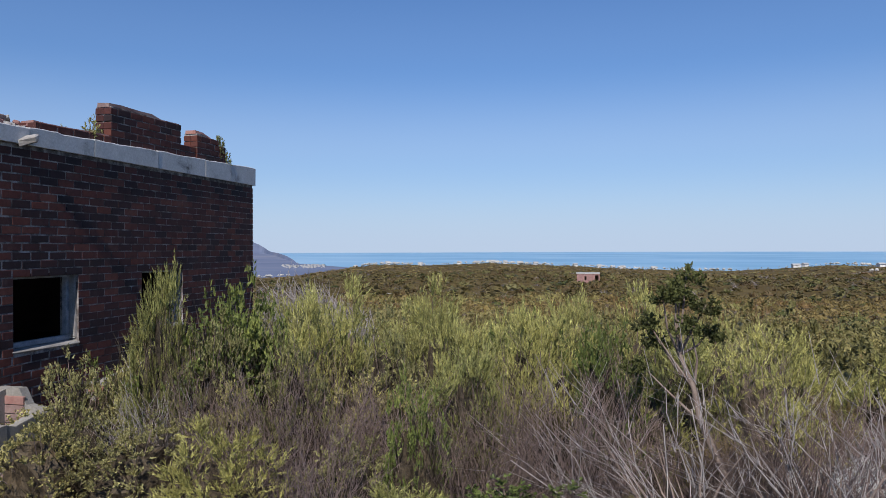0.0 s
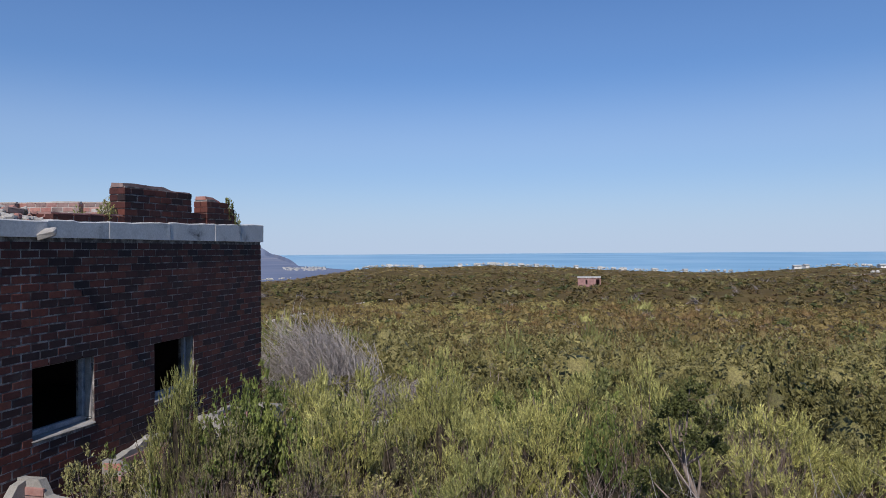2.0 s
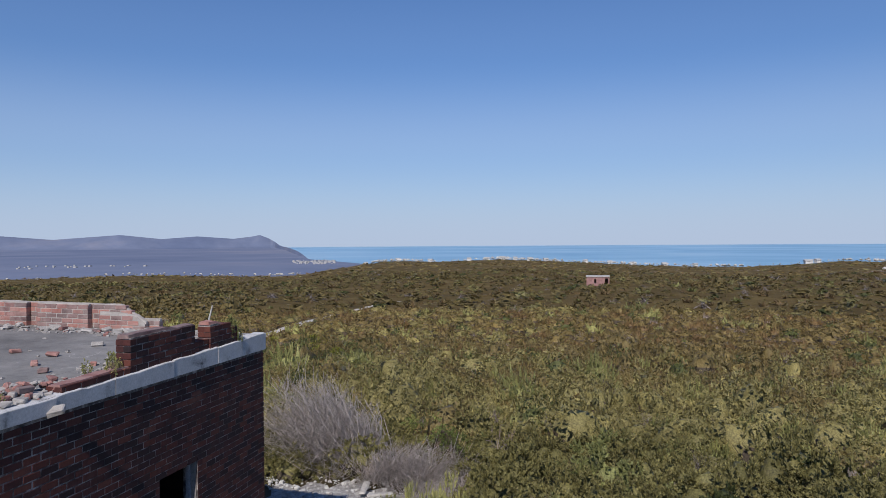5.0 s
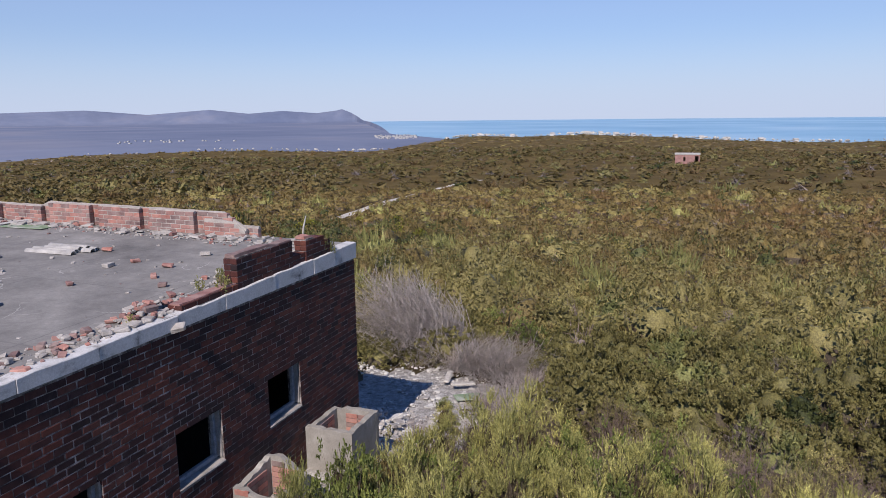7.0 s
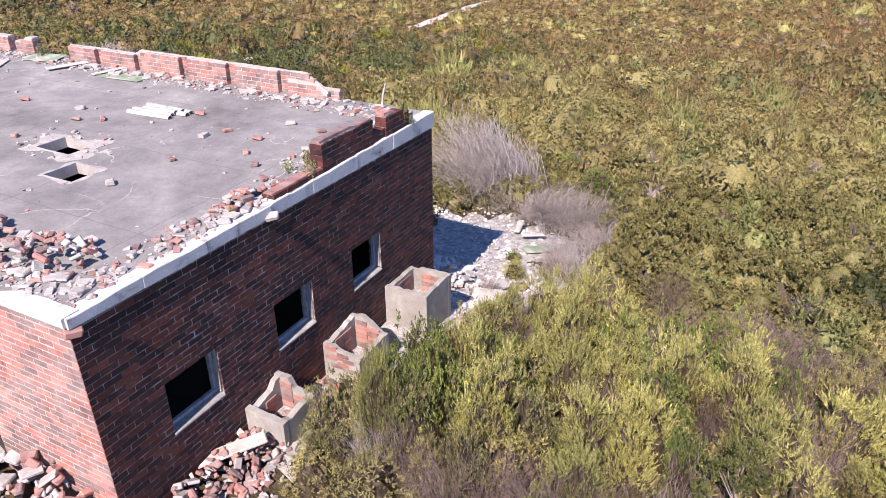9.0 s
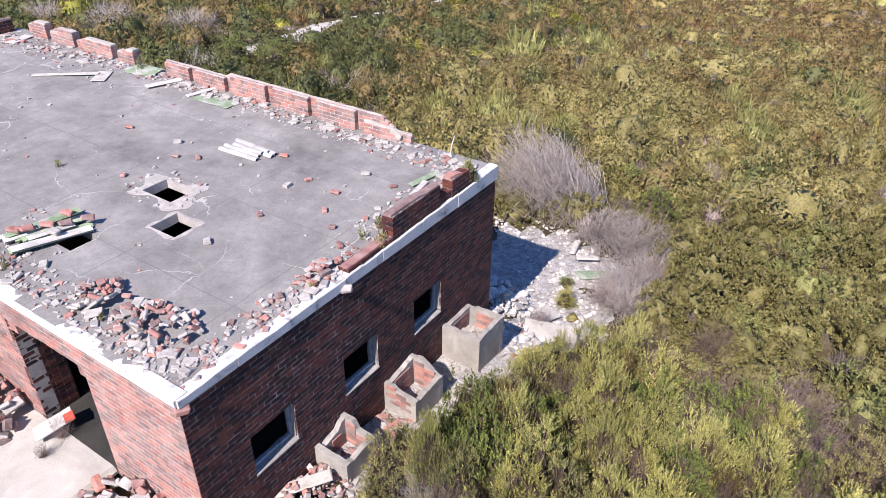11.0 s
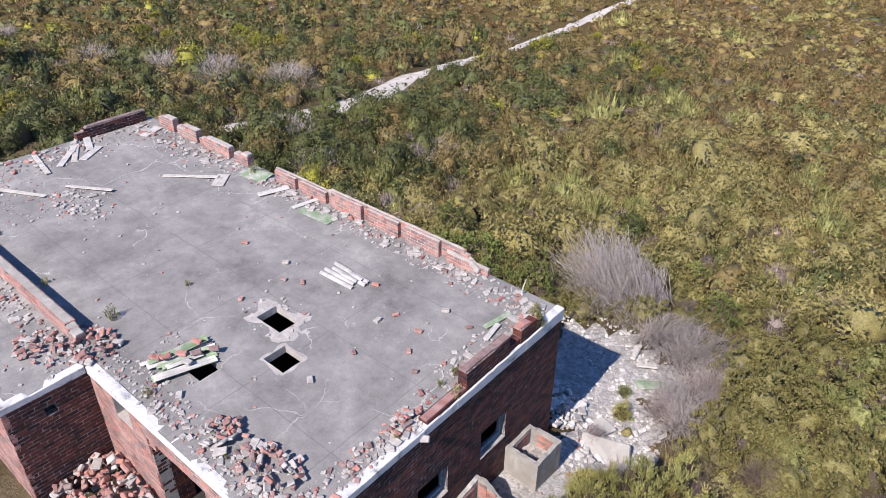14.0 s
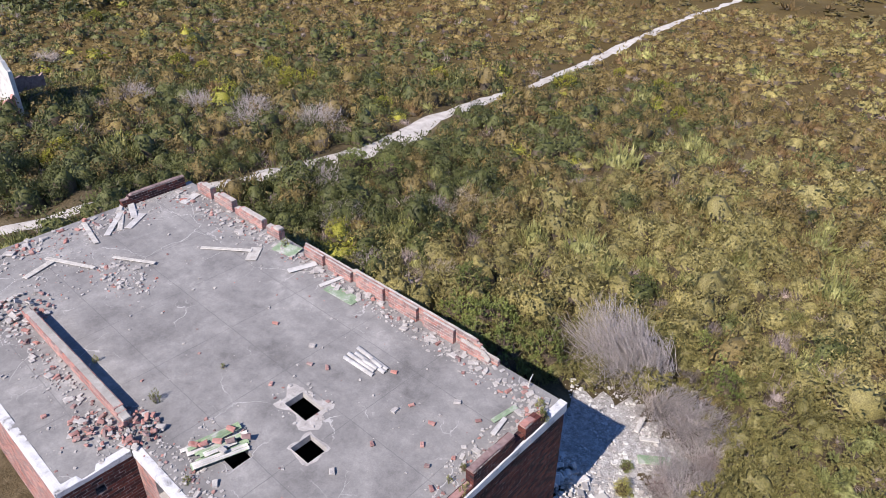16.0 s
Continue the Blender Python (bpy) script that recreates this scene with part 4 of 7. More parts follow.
# bricks lying singly on the roof
LOOSE = [(-2.58, 2.59, "lump"), (-2.53, 3.67, "brick"), (-1.98, 4.99, "brick"), (-2.89, 4.71, "lump"), (-2.72, 5.09, "brick"), (-3.83, 5.58, "brick"), (-5.59, 4.35, "brick"),
         (-5.16, 4.57, "brick"), (-6.10, 4.84, "lump"), (-5.70, 3.27, "brick"), (-7.57, 4.73, "brick"), (-1.22, 4.05, "brick"), (-0.75, 3.70, "brick"), (-1.26, 5.78, "brick"),
         (-0.61, 1.65, "brick"), (-2.0, 5.9, "lump"), (-1.7, 4.4, "brick"), (-4.1, 0.75, "lump"), (-8.6, -0.9, "brick")]
lrng = random.Random(5)
for x, y, key in LOOSE:
    s = 0.95 if key == "lump" else 0.8
    thing("loose_" + ("brick" if key == "brick" else "mortar_lump"), "single broken red brick lying on the roof" if key == "brick" else "single grey mortar lump lying on the roof", "brick" if key == "brick" else "rubble", "loose pieces on the roof",
          me=PIECES[key][lrng.choice((0, 1, 3)) if key == "brick" else 0], m=pose(x, y, roof_z(x, y) + 0.034, lrng.uniform(-6, 6), lrng.uniform(-6, 6), lrng.uniform(0, 180)) @ Matrix.Scale(s, 4))
thing("loose_brick", "broken mortar block jutting from the roof band", "brick", "loose pieces on the roof", me=PIECES["lump"][0], m=pose(-0.05, 3.02, 2.80, 30, -14, 20) @ Matrix.Scale(1.0, 4))
thing("loose_brick", "broken brick wedged under the corner of the roof band", "brick", "loose pieces on the roof", me=PIECES["brick"][1], m=pose(-0.13, 0.07, 2.70, 6, 10, 60) @ Matrix.Scale(1.2, 4))


def upstand(name, lo, hi, wide, dz, seed, label):
    """The broken pale lip round an opening in the roof."""
    rng = random.Random(seed)
    (a, c), (b, d) = lo, hi
    v, f = [], []
    n = 40
    for k in range(n):
        t = 2 * math.pi * k / n
        ux, uy = math.cos(t), math.sin(t)
        s = 1 / max(abs(ux), abs(uy))
        x, y = (a + b) / 2 + ux * s * (b - a) / 2, (c + d) / 2 + uy * s * (d - c) / 2
        w = 0.03 + wide * max(0, 0.35 + 1.1 * noise.noise((ux * 1.6 + seed * 7, uy * 1.6, 0))) + 0.03 * rng.random()
        X, Y = x + ux * w, y + uy * w
        v += [(x, y, roof_z(x, y) - 0.165), (x, y, roof_z(x, y) + dz), (X, Y, roof_z(X, Y) + 0.004)]
    for k in range(n):
        p, q = 3 * k, 3 * ((k + 1) % n)
        f += [(p, p + 1, q + 1, q), (p + 1, p + 2, q + 2, q + 1)]
    thing(name, label, "roof opening", kind="structure", me=py_mesh(name, v, [t[::-1] for t in f], LUMP))


upstand("trim_hatch", (-4.935, 3.105), (-4.145, 3.635), 0.42, 0.012, 1, "chipped pale lip round a square hole in the roof")
upstand("trim_hatch", (-3.745, 2.385), (-3.135, 2.925), 0.10, 0.010, 2, "chipped pale lip round a square hole in the roof")


def slab_piece(name, label, category, size, m, where, seed, group=""):
    rng = random.Random(seed)
    vv, ff = chamfered(*size, min(size) * 0.2, min(size) * 0.15, rng)
    return thing(name, label, category, group, me=py_mesh(name, vv, ff, m), m=where)


def corrugated(name, label, length, width, m, where, group=""):
    """A length of wavy roofing sheet."""
    nx, ny = 28, 6
    v, f = [], []
    for s in (0, 1):
        for i in range(nx + 1):
            for j in range(ny + 1):
                x = width * (i / nx - 0.5)
                v.append((x, length * (j / ny - 0.5), 0.022 * math.cos(2 * math.pi * x / 0.105) + 0.006 * s))
    k = (nx + 1) * (ny + 1)
    for i in range(nx):
        for j in range(ny):
            a = i * (ny + 1) + j
            f.append((a + k, a + ny + 1 + k, a + ny + 2 + k, a + 1 + k))
            f.append((a + 1, a + ny + 2, a + ny + 1, a))
    for i in range(nx):
        for j in (0, ny):
            a = i * (ny + 1) + j
            f.append((a, a + ny + 1, a + ny + 1 + k, a + k))
    return thing(name, label, "roof sheet", group, me=py_mesh(name, v, f, m, True), m=where)


def on_roof(x, y, dz=0.0, rz=0.0, rx=0.0, ry=0.0):
    return pose(x, y, roof_z(x, y) + dz, rx, ry, rz)


# stack of half-round lengths, a green pile, and boards on the roof
for i, (dx, dy, rz, n, w, dz) in enumerate(((0, -0.20, 91, 1.05, 0.13, 0), (-0.05, -0.06, 89, 1.0, 0.13, 0), (0.12, 0.08, 90, 1.1, 0.13, 0), (0.05, 0.23, 86, 1.2, 0.13, 0), (0.2, 0.01, 92, 0.5, 0.12, 0.04), (0.3, 0.15, 84, 0.42, 0.12, 0.04))):
    v, f = [], []
    for s, rad in ((0, w * 0.5), (1, w * 0.5 - 0.012)):
        for e in (-n / 2, n / 2):
            for k in range(9):
                a = math.pi * k / 8
                v.append((rad * math.cos(a), e, rad * 0.9 * math.sin(a)))
    for k in range(8):
        f += [(k, k + 1, k + 10, k + 9), (18 + k + 1, 18 + k, 27 + k, 28 + k), (k + 1, k, 18 + k, 19 + k), (9 + k, 10 + k, 28 + k, 27 + k)]
    thing("gutter_length", "pale half-round cement gutter lying on the roof", "gutter", "gutters on the roof", me=py_mesh("gutter_length", v, f, SHEET, True), m=on_roof(-4.65 + dx, 5.35 + dy, 0.005 + dz, rz))
grng = random.Random(88)
for i in range(11):
    m = (GREEN, SHEET, GREEN)[i % 3]
    corrugated("roof_sheet", "broken green-washed corrugated strip heaped on the roof" if m is GREEN else "broken grey corrugated strip heaped on the roof", grng.uniform(0.7, 1.35), grng.uniform(0.10, 0.24), m,
               on_roof(-5.30 + 0.075 * i + grng.uniform(-0.03, 0.03), 1.38 + grng.uniform(-0.2, 0.2), 0.035 + 0.02 * (i % 4), -14 + grng.uniform(-6, 6), grng.uniform(-2, 2), grng.uniform(-6, 6)), "sheets on the roof")
for x, y, rz, key in ((-5.05, 1.75, 20, "brick"), (-4.75, 1.55, 70, "brick"), (-4.95, 1.35, 40, "brick"), (-4.65, 1.3, 10, "lump"), (-4.6, 1.85, 50, "brick"), (-5.25, 0.95, 35, "brick"), (-5.1, 1.1, 80, "brick")):
    thing("loose_brick", "broken brick lying on the heaped sheets", "brick", "loose pieces on the roof", me=PIECES[key][0], m=on_roof(x, y, 0.15, rz, 8, 4))
SHEETS = [(-16.2, 4.6, 62, 1.9, 0.18, PLANK), (-15.9, 4.2, 48, 1.5, 0.2, SHEET), (-16.4, 5.1, 70, 1.3, 0.22, SHEET), (-15.6, 4.8, 35, 1.0, 0.25, SHEET), (-15.7, 6.9, 20, 0.8, 0.3, SHEET), (-15.9, 3.4, 80, 1.6, 0.16, PLANK),
          (-10.95, 6.35, 40, 0.75, 0.35, PLANK), (-11.8, 5.9, -55, 1.7, 0.14, PLANK), (-13.3, 3.6, -62, 1.5, 0.13, PLANK), (-14.6, 2.2, -66, 1.9, 0.15, PLANK), (-14.9, 1.4, 20, 1.0, 0.2, PLANK), (-9.2, 6.9, -20, 0.9, 0.22, SHEET), (-8.0, 7.05, -10, 0.8, 0.15, SHEET), (-0.95, 6.35, -10, 0.75, 0.14, GREEN), (-0.8, 5.95, 10, 0.6, 0.12, SHEET)]
for i, (x, y, rz, n, w, m) in enumerate(SHEETS):
    slab_piece("board", "bleached broken board lying on the roof" if m is PLANK else "broken flat cement sheet lying on the roof", "board", (w, n, 0.025), m, on_roof(x, y, 0.03 + 0.012 * (i % 3), rz, 1.5, 2), 40 + i, "boards on the roof")
slab_piece("green_sheet", "flat green-washed sheet lying by the back parapet", "sheet", (1.2, 0.42, 0.012), GREEN, on_roof(-7.3, 6.85, 0.014, 2), 60, "boards on the roof")
slab_piece("green_sheet", "flat green-washed sheet in the gap of the back parapet", "sheet", (0.9, 0.5, 0.012), GREEN, on_roof(-10.4, 7.2, 0.05, 10, 8), 61, "boards on the roof")
v, f = tube([(0, 0, 0), (0.03, 0.01, 0.25), (0.10, 0.0, 0.48)], [0.022, 0.018, 0.012], 6)
thing("stick", "bleached stick standing in the rubble at the roof corner", "stick", me=py_mesh("stick", v, f, PLANK, True), m=on_roof(-1.1, 7.45, 0.0))

# the concrete landing before the doorway, a leaning board
slab_piece("landing", "bare pale concrete landing before the doorway", "landing", (3.2, 4.2, 0.16), FLOOR, pose(-3.9, -1.55, 0.205), 62)
board = thing("door_board", "white painted board with a red end leaning in the doorway", "board", m=pose(-3.75, -0.05, 0.48, 6, -16, 68))
part("panel", py_mesh("panel", *chamfered(0.62, 0.30, 0.03, 0.005), STONE), board)
part("red_end", py_mesh("red_end", *chamfered(0.16, 0.2, 0.034, 0.004), REDPAINT), board, "red painted end", pose(0.25, -0.05, 0.003))
slab_piece("plank", "wide bleached plank lying on bricks by the wall", "board", (0.22, 1.05, 0.05), PLANK, pose(0.02, 1.52, 0.0, 6, 0, -38), 64)
slab_piece("apron", "broken concrete apron half under sand", "paving", (1.0, 0.7, 0.12), FLOOR, pose(0.92, 1.6, -0.30, 2, 2, 10), 65)
slab_piece("fallen_board", "pale fallen board lying on the sand", "board", (0.6, 0.16, 0.05), PLANK, pose(0.35, 12.2, -1.33, 5, 4, 35), 66)
slab_piece("fallen_sheet", "grey-green fallen roofing sheet lying on the sand", "sheet", (1.0, 0.32, 0.03), GREEN, pose(0.85, 11.6, -1.36, 5, 4, 40), 66)
slab_piece("fallen_board", "bleached board end lying on the sand", "board", (0.16, 0.7, 0.05), PLANK, pose(-0.2, 12.6, -1.36, 3, 0, 10), 67)


# ---- planter boxes along the dark wall ----
def planter(name, label, y0, y1, x1, top, foot, profile, skin, inner, seed, deep=0.45, faced=False, back=False):
    """A small masonry box against the wall: three rendered sides with broken tops. profile(side, t): loss of height."""
    o = thing(name, label, "planter box", "boxes along the wall", m=pose(X0, 0, 0))
    rng = random.Random(seed)
    W, t = x1 - X0, 0.10

    def side(nm, p, q, k):
        d = Vector((q[0] - p[0], q[1] - p[1], 0))
        n = Vector((-d.y, d.x, 0)).normalized() * t
        ln = d.length
        us = cuts(0, ln, 0.085)
        v, f = [], []
        for u in us:
            h = top - profile(k, u / ln) + rng.uniform(-0.012, 0.012)
            c = Vector((p[0], p[1], 0)) + d * (u / ln)
            for w, z in ((0, foot), (0, h - 0.012), (0.02, h), (0.98, h + rng.uniform(-0.01, 0.01)), (1, foot)):
                v.append(tuple(c + n * w + Vector((0, 0, z))))
        for i in range(len(us) - 1):
            for j in range(4):
                f.append((5 * i + j, 5 * i + 5 + j, 5 * i + 6 + j, 5 * i + 1 + j))
        f += [(0, 1, 2, 3, 4), tuple(range(5 * len(us) - 5, 5 * len(us)))[::-1]]
        shell = part(nm, py_mesh(nm, v, f, skin), o)
        if faced and k == 0:
            for row in range(4):
                for i in range(4):
                    u = 0.03 + (row % 2) * 0.1 + i * UNIT
                    if u + BL < ln + 0.02:
                        c = Vector((p[0], p[1], 0)) + d * ((u + BL / 2) / ln) + n * 0.08
                        part("brick", BRICK_MESHES[BRICK_PALE_LIT][rng.randrange(5)], shell, "", pose(c.x, c.y, top - profile(k, (u + 0.1) / ln) - 0.045 - row * COURSE, 0, 0, math.degrees(math.atan2(d.y, d.x))) @ Matrix.Diagonal((1, 0.3, 1, 1)))
        # brick lining showing on the inner side
        if inner:
            z = top - deep - 0.02
            while z < top - 0.03:
                u = t + 0.02
                while u + 0.1 < ln - t:
                    if z + BH < top - profile(k, (u + 0.1) / ln) - 0.005:
                        c = Vector((p[0], p[1], 0)) + d * ((u + BL / 2) / ln) + n * 1.02
                        if u + BL < ln - t + 0.05:
                            part("brick", BRICK_MESHES[BRICK_PALE_LIT][rng.randrange(5)], shell, "", pose(c.x, c.y, z, 0, 0, math.degrees(math.atan2(d.y, d.x))) @ Matrix.Diagonal((1, 0.22, 1, 1)))
                    u += UNIT
                z += COURSE

    side("side_wall", (0, y0), (W, y0), 0)
    side("front_wall", (W - 0.003, y0 + t + 0.002), (W - 0.003, y1 - t - 0.002), 1)
    side("side_wall", (W, y1), (0, y1), 2)
    if back:
        side("back_wall", (0.004, y1 - t - 0.002), (0.004, y0 + t + 0.002), 3)
    part("fill", py_mesh("fill", box_v((0.12 if back else 0.002, y0 + t, foot), (W - t, y1 - t, top - deep)), BOX_F, GRAVEL), o, "earth fill with crumbs")
    return o


def crumbled(k, t):
    """The brick box: stepped side towards the front, low front, a high far side falling away in steps."""
    return (0.15, 0.20, 0.23, 0.26)[min(3, int(4 * t))] if k == 0 else 0.29 - 0.04 * t if k == 1 else 0.04 + 0.12 * t if k == 3 else (0.26, 0.19, 0.12, 0.06, 0.0, 0.0, 0.04)[min(6, int(7 * t))]


def knocked(k, t):
    """The low box: even low sides, the back and far side rising to one corner."""
    return (0.15 + 0.05 * t) if k == 0 else 0.20 + 0.02 * math.sin(7 * t) if k == 1 else (0.20 - 0.08 * t if t < 0.62 else 0.01) if k == 2 else (0.03 if t < 0.3 else 0.10 + 0.12 * t)


planter("planter_box", "tall grey rendered box of brick beside the wall", 5.76, 6.72, 0.72, 0.30, -1.35, lambda k, t: 0.05 if (k == 2 and t > 0.75) else 0.03 if k == 3 else 0.0, RENDER, BRICK_PALE_LIT, 1, 0.45, False, True)
planter("planter_box", "broken brick box with a crumbled front beside the wall", 3.88, 4.74, 0.56, 0.36, -1.1, crumbled, RENDER, BRICK_PALE_LIT, 2, 0.62, True, True)
planter("planter_box", "low broken concrete box full of brick rubble", 2.08, 2.82, 0.53, 0.40, -1.0, knocked, RENDER, BRICK_PALE_LIT, 3, 0.52, False, True)
pile("box_rubble", "broken bricks lying in the low box", blob(0.24, 2.45, 0.13, 0.17), 26, lambda x, y: -0.11, flat_heap, {"brick": 5, "lump": 3}, 71, "", (0.6, 0.9))
pile("box_rubble", "broken bricks fallen between the boxes", blob(0.25, 3.6, 0.35, 0.3), 30, ground_z, flat_heap, {"brick": 5, "lump": 3}, 72, "", (0.7, 1.0))
pile("box_rubble", "mortar lumps lying in the tall box", blob(0.2, 6.2, 0.25, 0.25), 18, lambda x, y: -0.14, flat_heap, {"lump": 5}, 73, "", (0.6, 0.9))

pile("box_rubble", "pale rubble and mortar lying between the boxes and the corner", blob(0.55, 7.3, 0.55, 0.75), 150, ground_z, flat_heap, {"lump": 5, "stone": 4, "brick": 1}, 74, "", (0.4, 1.1), 60)
pile("box_rubble", "crumbs of mortar and brick along the foot of the wall", strip(-0.08, 0.95, 3.0, 5.9), 130, ground_z, flat_heap, {"lump": 6, "brick": 3}, 75, "", (0.4, 1.0), 60)
pile("white_rubble", "broken slabs of white mortar in the ruin's shadow", blob(-0.8, 8.7, 0.9, 1.0), 170, ground_z, heap_at(-0.9, 8.6, 1.2, 1.3, 0.22), {"stone": 5, "lump": 5}, 76, "rubble on the ground", (0.5, 1.5), 30)
slab_piece("concrete_slab", "broken pale concrete slab lying on the rubble", "slab", (1.2, 0.9, 0.09), FLOOR, pose(1.15, 8.2, -1.05, 8, 5, 25), 77)
slab_piece("concrete_slab", "broken pale concrete slab lying on the rubble", "slab", (0.8, 0.6, 0.08), FLOOR, pose(0.55, 9.0, -1.2, -6, 4, 70), 78)

pile("white_rubble", "pale stones among dry branches on the slope", blob(7.4, 3.4, 0.4, 0.35), 26, ground_z, heap_at(7.4, 3.4, 0.5, 0.5, 0.25), {"stone": 1}, 79, "rubble on the ground", (0.9, 1.9))

# ---- path ----
TRACK = [(-27.0, -5.5), (-25.1, 0.5), (-24.5, 4.6), (-24.1, 10.0), (-23.7, 14.0), (-23.4, 17.5), (-23.5, 22.0), (-24.2, 26.0), (-25.8, 31.0), (-27.2, 38.0), (-28.6, 46.0), (-30.2, 56.0), (-31.8, 67.0), (-33.5, 85.0), (-34.0, 105.0), (-34.0, 122.0)]
TRACK_A = np.array(TRACK)


def track_gap(x, y):
    """How far a place lies from the middle of the path."""
    p = np.array([x, y])
    a, b = TRACK_A[:-1], TRACK_A[1:]
    d = b - a
    t = np.clip(((p - a) * d).sum(1) / (d * d).sum(1), 0, 1)
    return float(np.min(np.hypot(*(a + d * t[:, None] - p).T)))


def build_path():
    rng = random.Random(9)
    pts = []
    for (x0, y0), (x1, y1) in zip(TRACK[:-1], TRACK[1:]):
        n = max(2, int(math.hypot(x1 - x0, y1 - y0) / 0.7))
        pts += [(x0 + (x1 - x0) * i / n, y0 + (y1 - y0) * i / n) for i in range(n)]
    v, f, wl, wr = [], [], 0.45, 0.45
    for i, (x, y) in enumerate(pts):
        q = pts[min(i + 1, len(pts) - 1)]
        p = pts[max(i - 1, 0)]
        d = Vector((q[0] - p[0], q[1] - p[1], 0)).normalized()
        n = Vector((-d.y, d.x, 0))
        wide = 0.5 if 11 < y < 27 else 0.0
        wl = min(0.8 + wide, max(0.2 + wide, wl + rng.uniform(-0.16, 0.16)))
        wr = min(0.8 + wide, max(0.2 + wide, wr + rng.uniform(-0.16, 0.16)))
        for k, w in enumerate((-wr - 0.3, -wr, -0.2, 0.2, wl, wl + 0.3)):
            X, Y = x + n.x * w, y + n.y * w
            v.append((X, Y, ground_z(X, Y) + (-0.10, 0.03, 0.05, 0.05, 0.03, -0.10)[k]))
    for i in range(len(pts) - 1):
        for k in range(5):
            f.append((6 * i + k, 6 * i + k + 1, 6 * i + 7 + k, 6 * i + 6 + k))
    me = py_mesh("path", v, [q[::-1] for q in f], SAND, True)
    thing("path", "pale sandy footpath winding through the shrubs", "path", kind="structure", me=me)


build_path()



def bare_patch(name, label, x, y, rx, ry, seed):
    """A pale gravelly patch lying on the soil, with a ragged rim."""
    rng = random.Random(seed)
    v, f, n = [(x, y, ground_z(x, y) + 0.03)], [], 44
    rim = [rng.uniform(0.78, 1.12) for _ in range(n)]
    for q in (0.25, 0.5, 0.75, 0.93, 1.06):
        for k in range(n):
            a = 2 * math.pi * k / n
            X, Y = x + rx * q * rim[k] * math.cos(a), y + ry * q * rim[k] * math.sin(a)
            v.append((X, Y, ground_z(X, Y) + (0.03 if q < 1 else -0.06)))
    for k in range(n):
        f.append((0, 1 + k, 1 + (k + 1) % n))
        for i in range(4):
            f.append((1 + i * n + k, 1 + (i + 1) * n + k, 1 + (i + 1) * n + (k + 1) % n, 1 + i * n + (k + 1) % n))
    thing(name, label, "gravel", kind="structure", me=py_mesh(name, v, f, GRAVEL, True))


bare_patch("ground_patch", "pale gravelly sand behind the ruin", -0.9, 10.9, 2.0, 3.0, 1)
bare_patch("ground_patch", "pale gravelly slope beside the ruin", 1.1, 8.9, 1.0, 2.1, 2)
bare_patch("ground_patch", "pale sand under dry brushwood", 0.9, 12.0, 0.9, 1.0, 3)
bare_patch("ground_patch", "dusty gravel along the foot of the wall", 0.5, 5.0, 0.95, 3.2, 5)
bare_patch("ground_patch", "pale sand widening along the path", -23.6, 15.5, 1.1, 2.2, 4)

# ---- plants ----


def unit(v):
    return v / np.maximum(np.linalg.norm(v, axis=-1, keepdims=True), 1e-9)


def lumps_of(rng, n):
    """The heads that make up a shrub: their directions and sizes."""
    return unit(rng.normal(size=(n, 3)) * (1, 1, 0.6) + (0, 0, 0.45)), rng.uniform(0.84, 1.08, n)


def bulge(d, heads):
    """How far the shrub reaches in each direction d."""
    way, size = heads
    return np.max(size * (0.66 + 0.34 * np.clip(d @ way.T, 0, 1) ** 5), axis=1)


def sprays(rng, R, H, n_spray, n_blade, L, W, stem, spread=0.7, upright=0.5, low=0.15, heads=None):
    """Leaves of one shrub as single triangles: sprays set over its heads, each with blades fanning from its stem."""
    heads = heads or lumps_of(rng, 8)
    d = unit(rng.normal(size=(n_spray, 3)))
    d[:, 2] = np.abs(d[:, 2]) * 0.95 + low * rng.uniform(-1, 1, n_spray)
    d = unit(d)
    k = bulge(d, heads) * rng.uniform(0.5, 1.0, n_spray) ** 0.3
    p = d * k[:, None] * (R, R, H)
    p[:, 2] = np.maximum(p[:, 2], 0.02)
    axis = unit(d * (1 - upright) + np.array((0, 0, 1.0)) * upright + rng.normal(size=(n_spray, 3)) * 0.22)
    s = rng.uniform(0, 1, (n_spray, n_blade, 1))
    root = p[:, None, :] + axis[:, None, :] * (s - 0.7) * stem
    way = unit(axis[:, None, :] + rng.normal(size=(n_spray, n_blade, 3)) * spread)
    side = unit(np.cross(way, rng.normal(size=way.shape)))
    ln = L * rng.uniform(0.6, 1.25, (n_spray, n_blade, 1))
    wd = W * rng.uniform(0.7, 1.2, (n_spray, n_blade, 1)) / 2
    tip = root + way * ln
    if W < 0.02:
        tri = np.stack([root - side * wd, root + side * wd, tip], axis=2)
    else:
        fold = np.cross(way, side) * wd * 0.5
        a, b = root - side * wd + way * ln * 0.5 + fold, root + side * wd + way * ln * 0.5 + fold
        tri = np.concatenate([np.stack([root, tip, a], axis=2), np.stack([root, b, tip], axis=2)], axis=1)
    return tri.reshape(-1, 3).astype(np.float32), p - axis * stem * 0.5


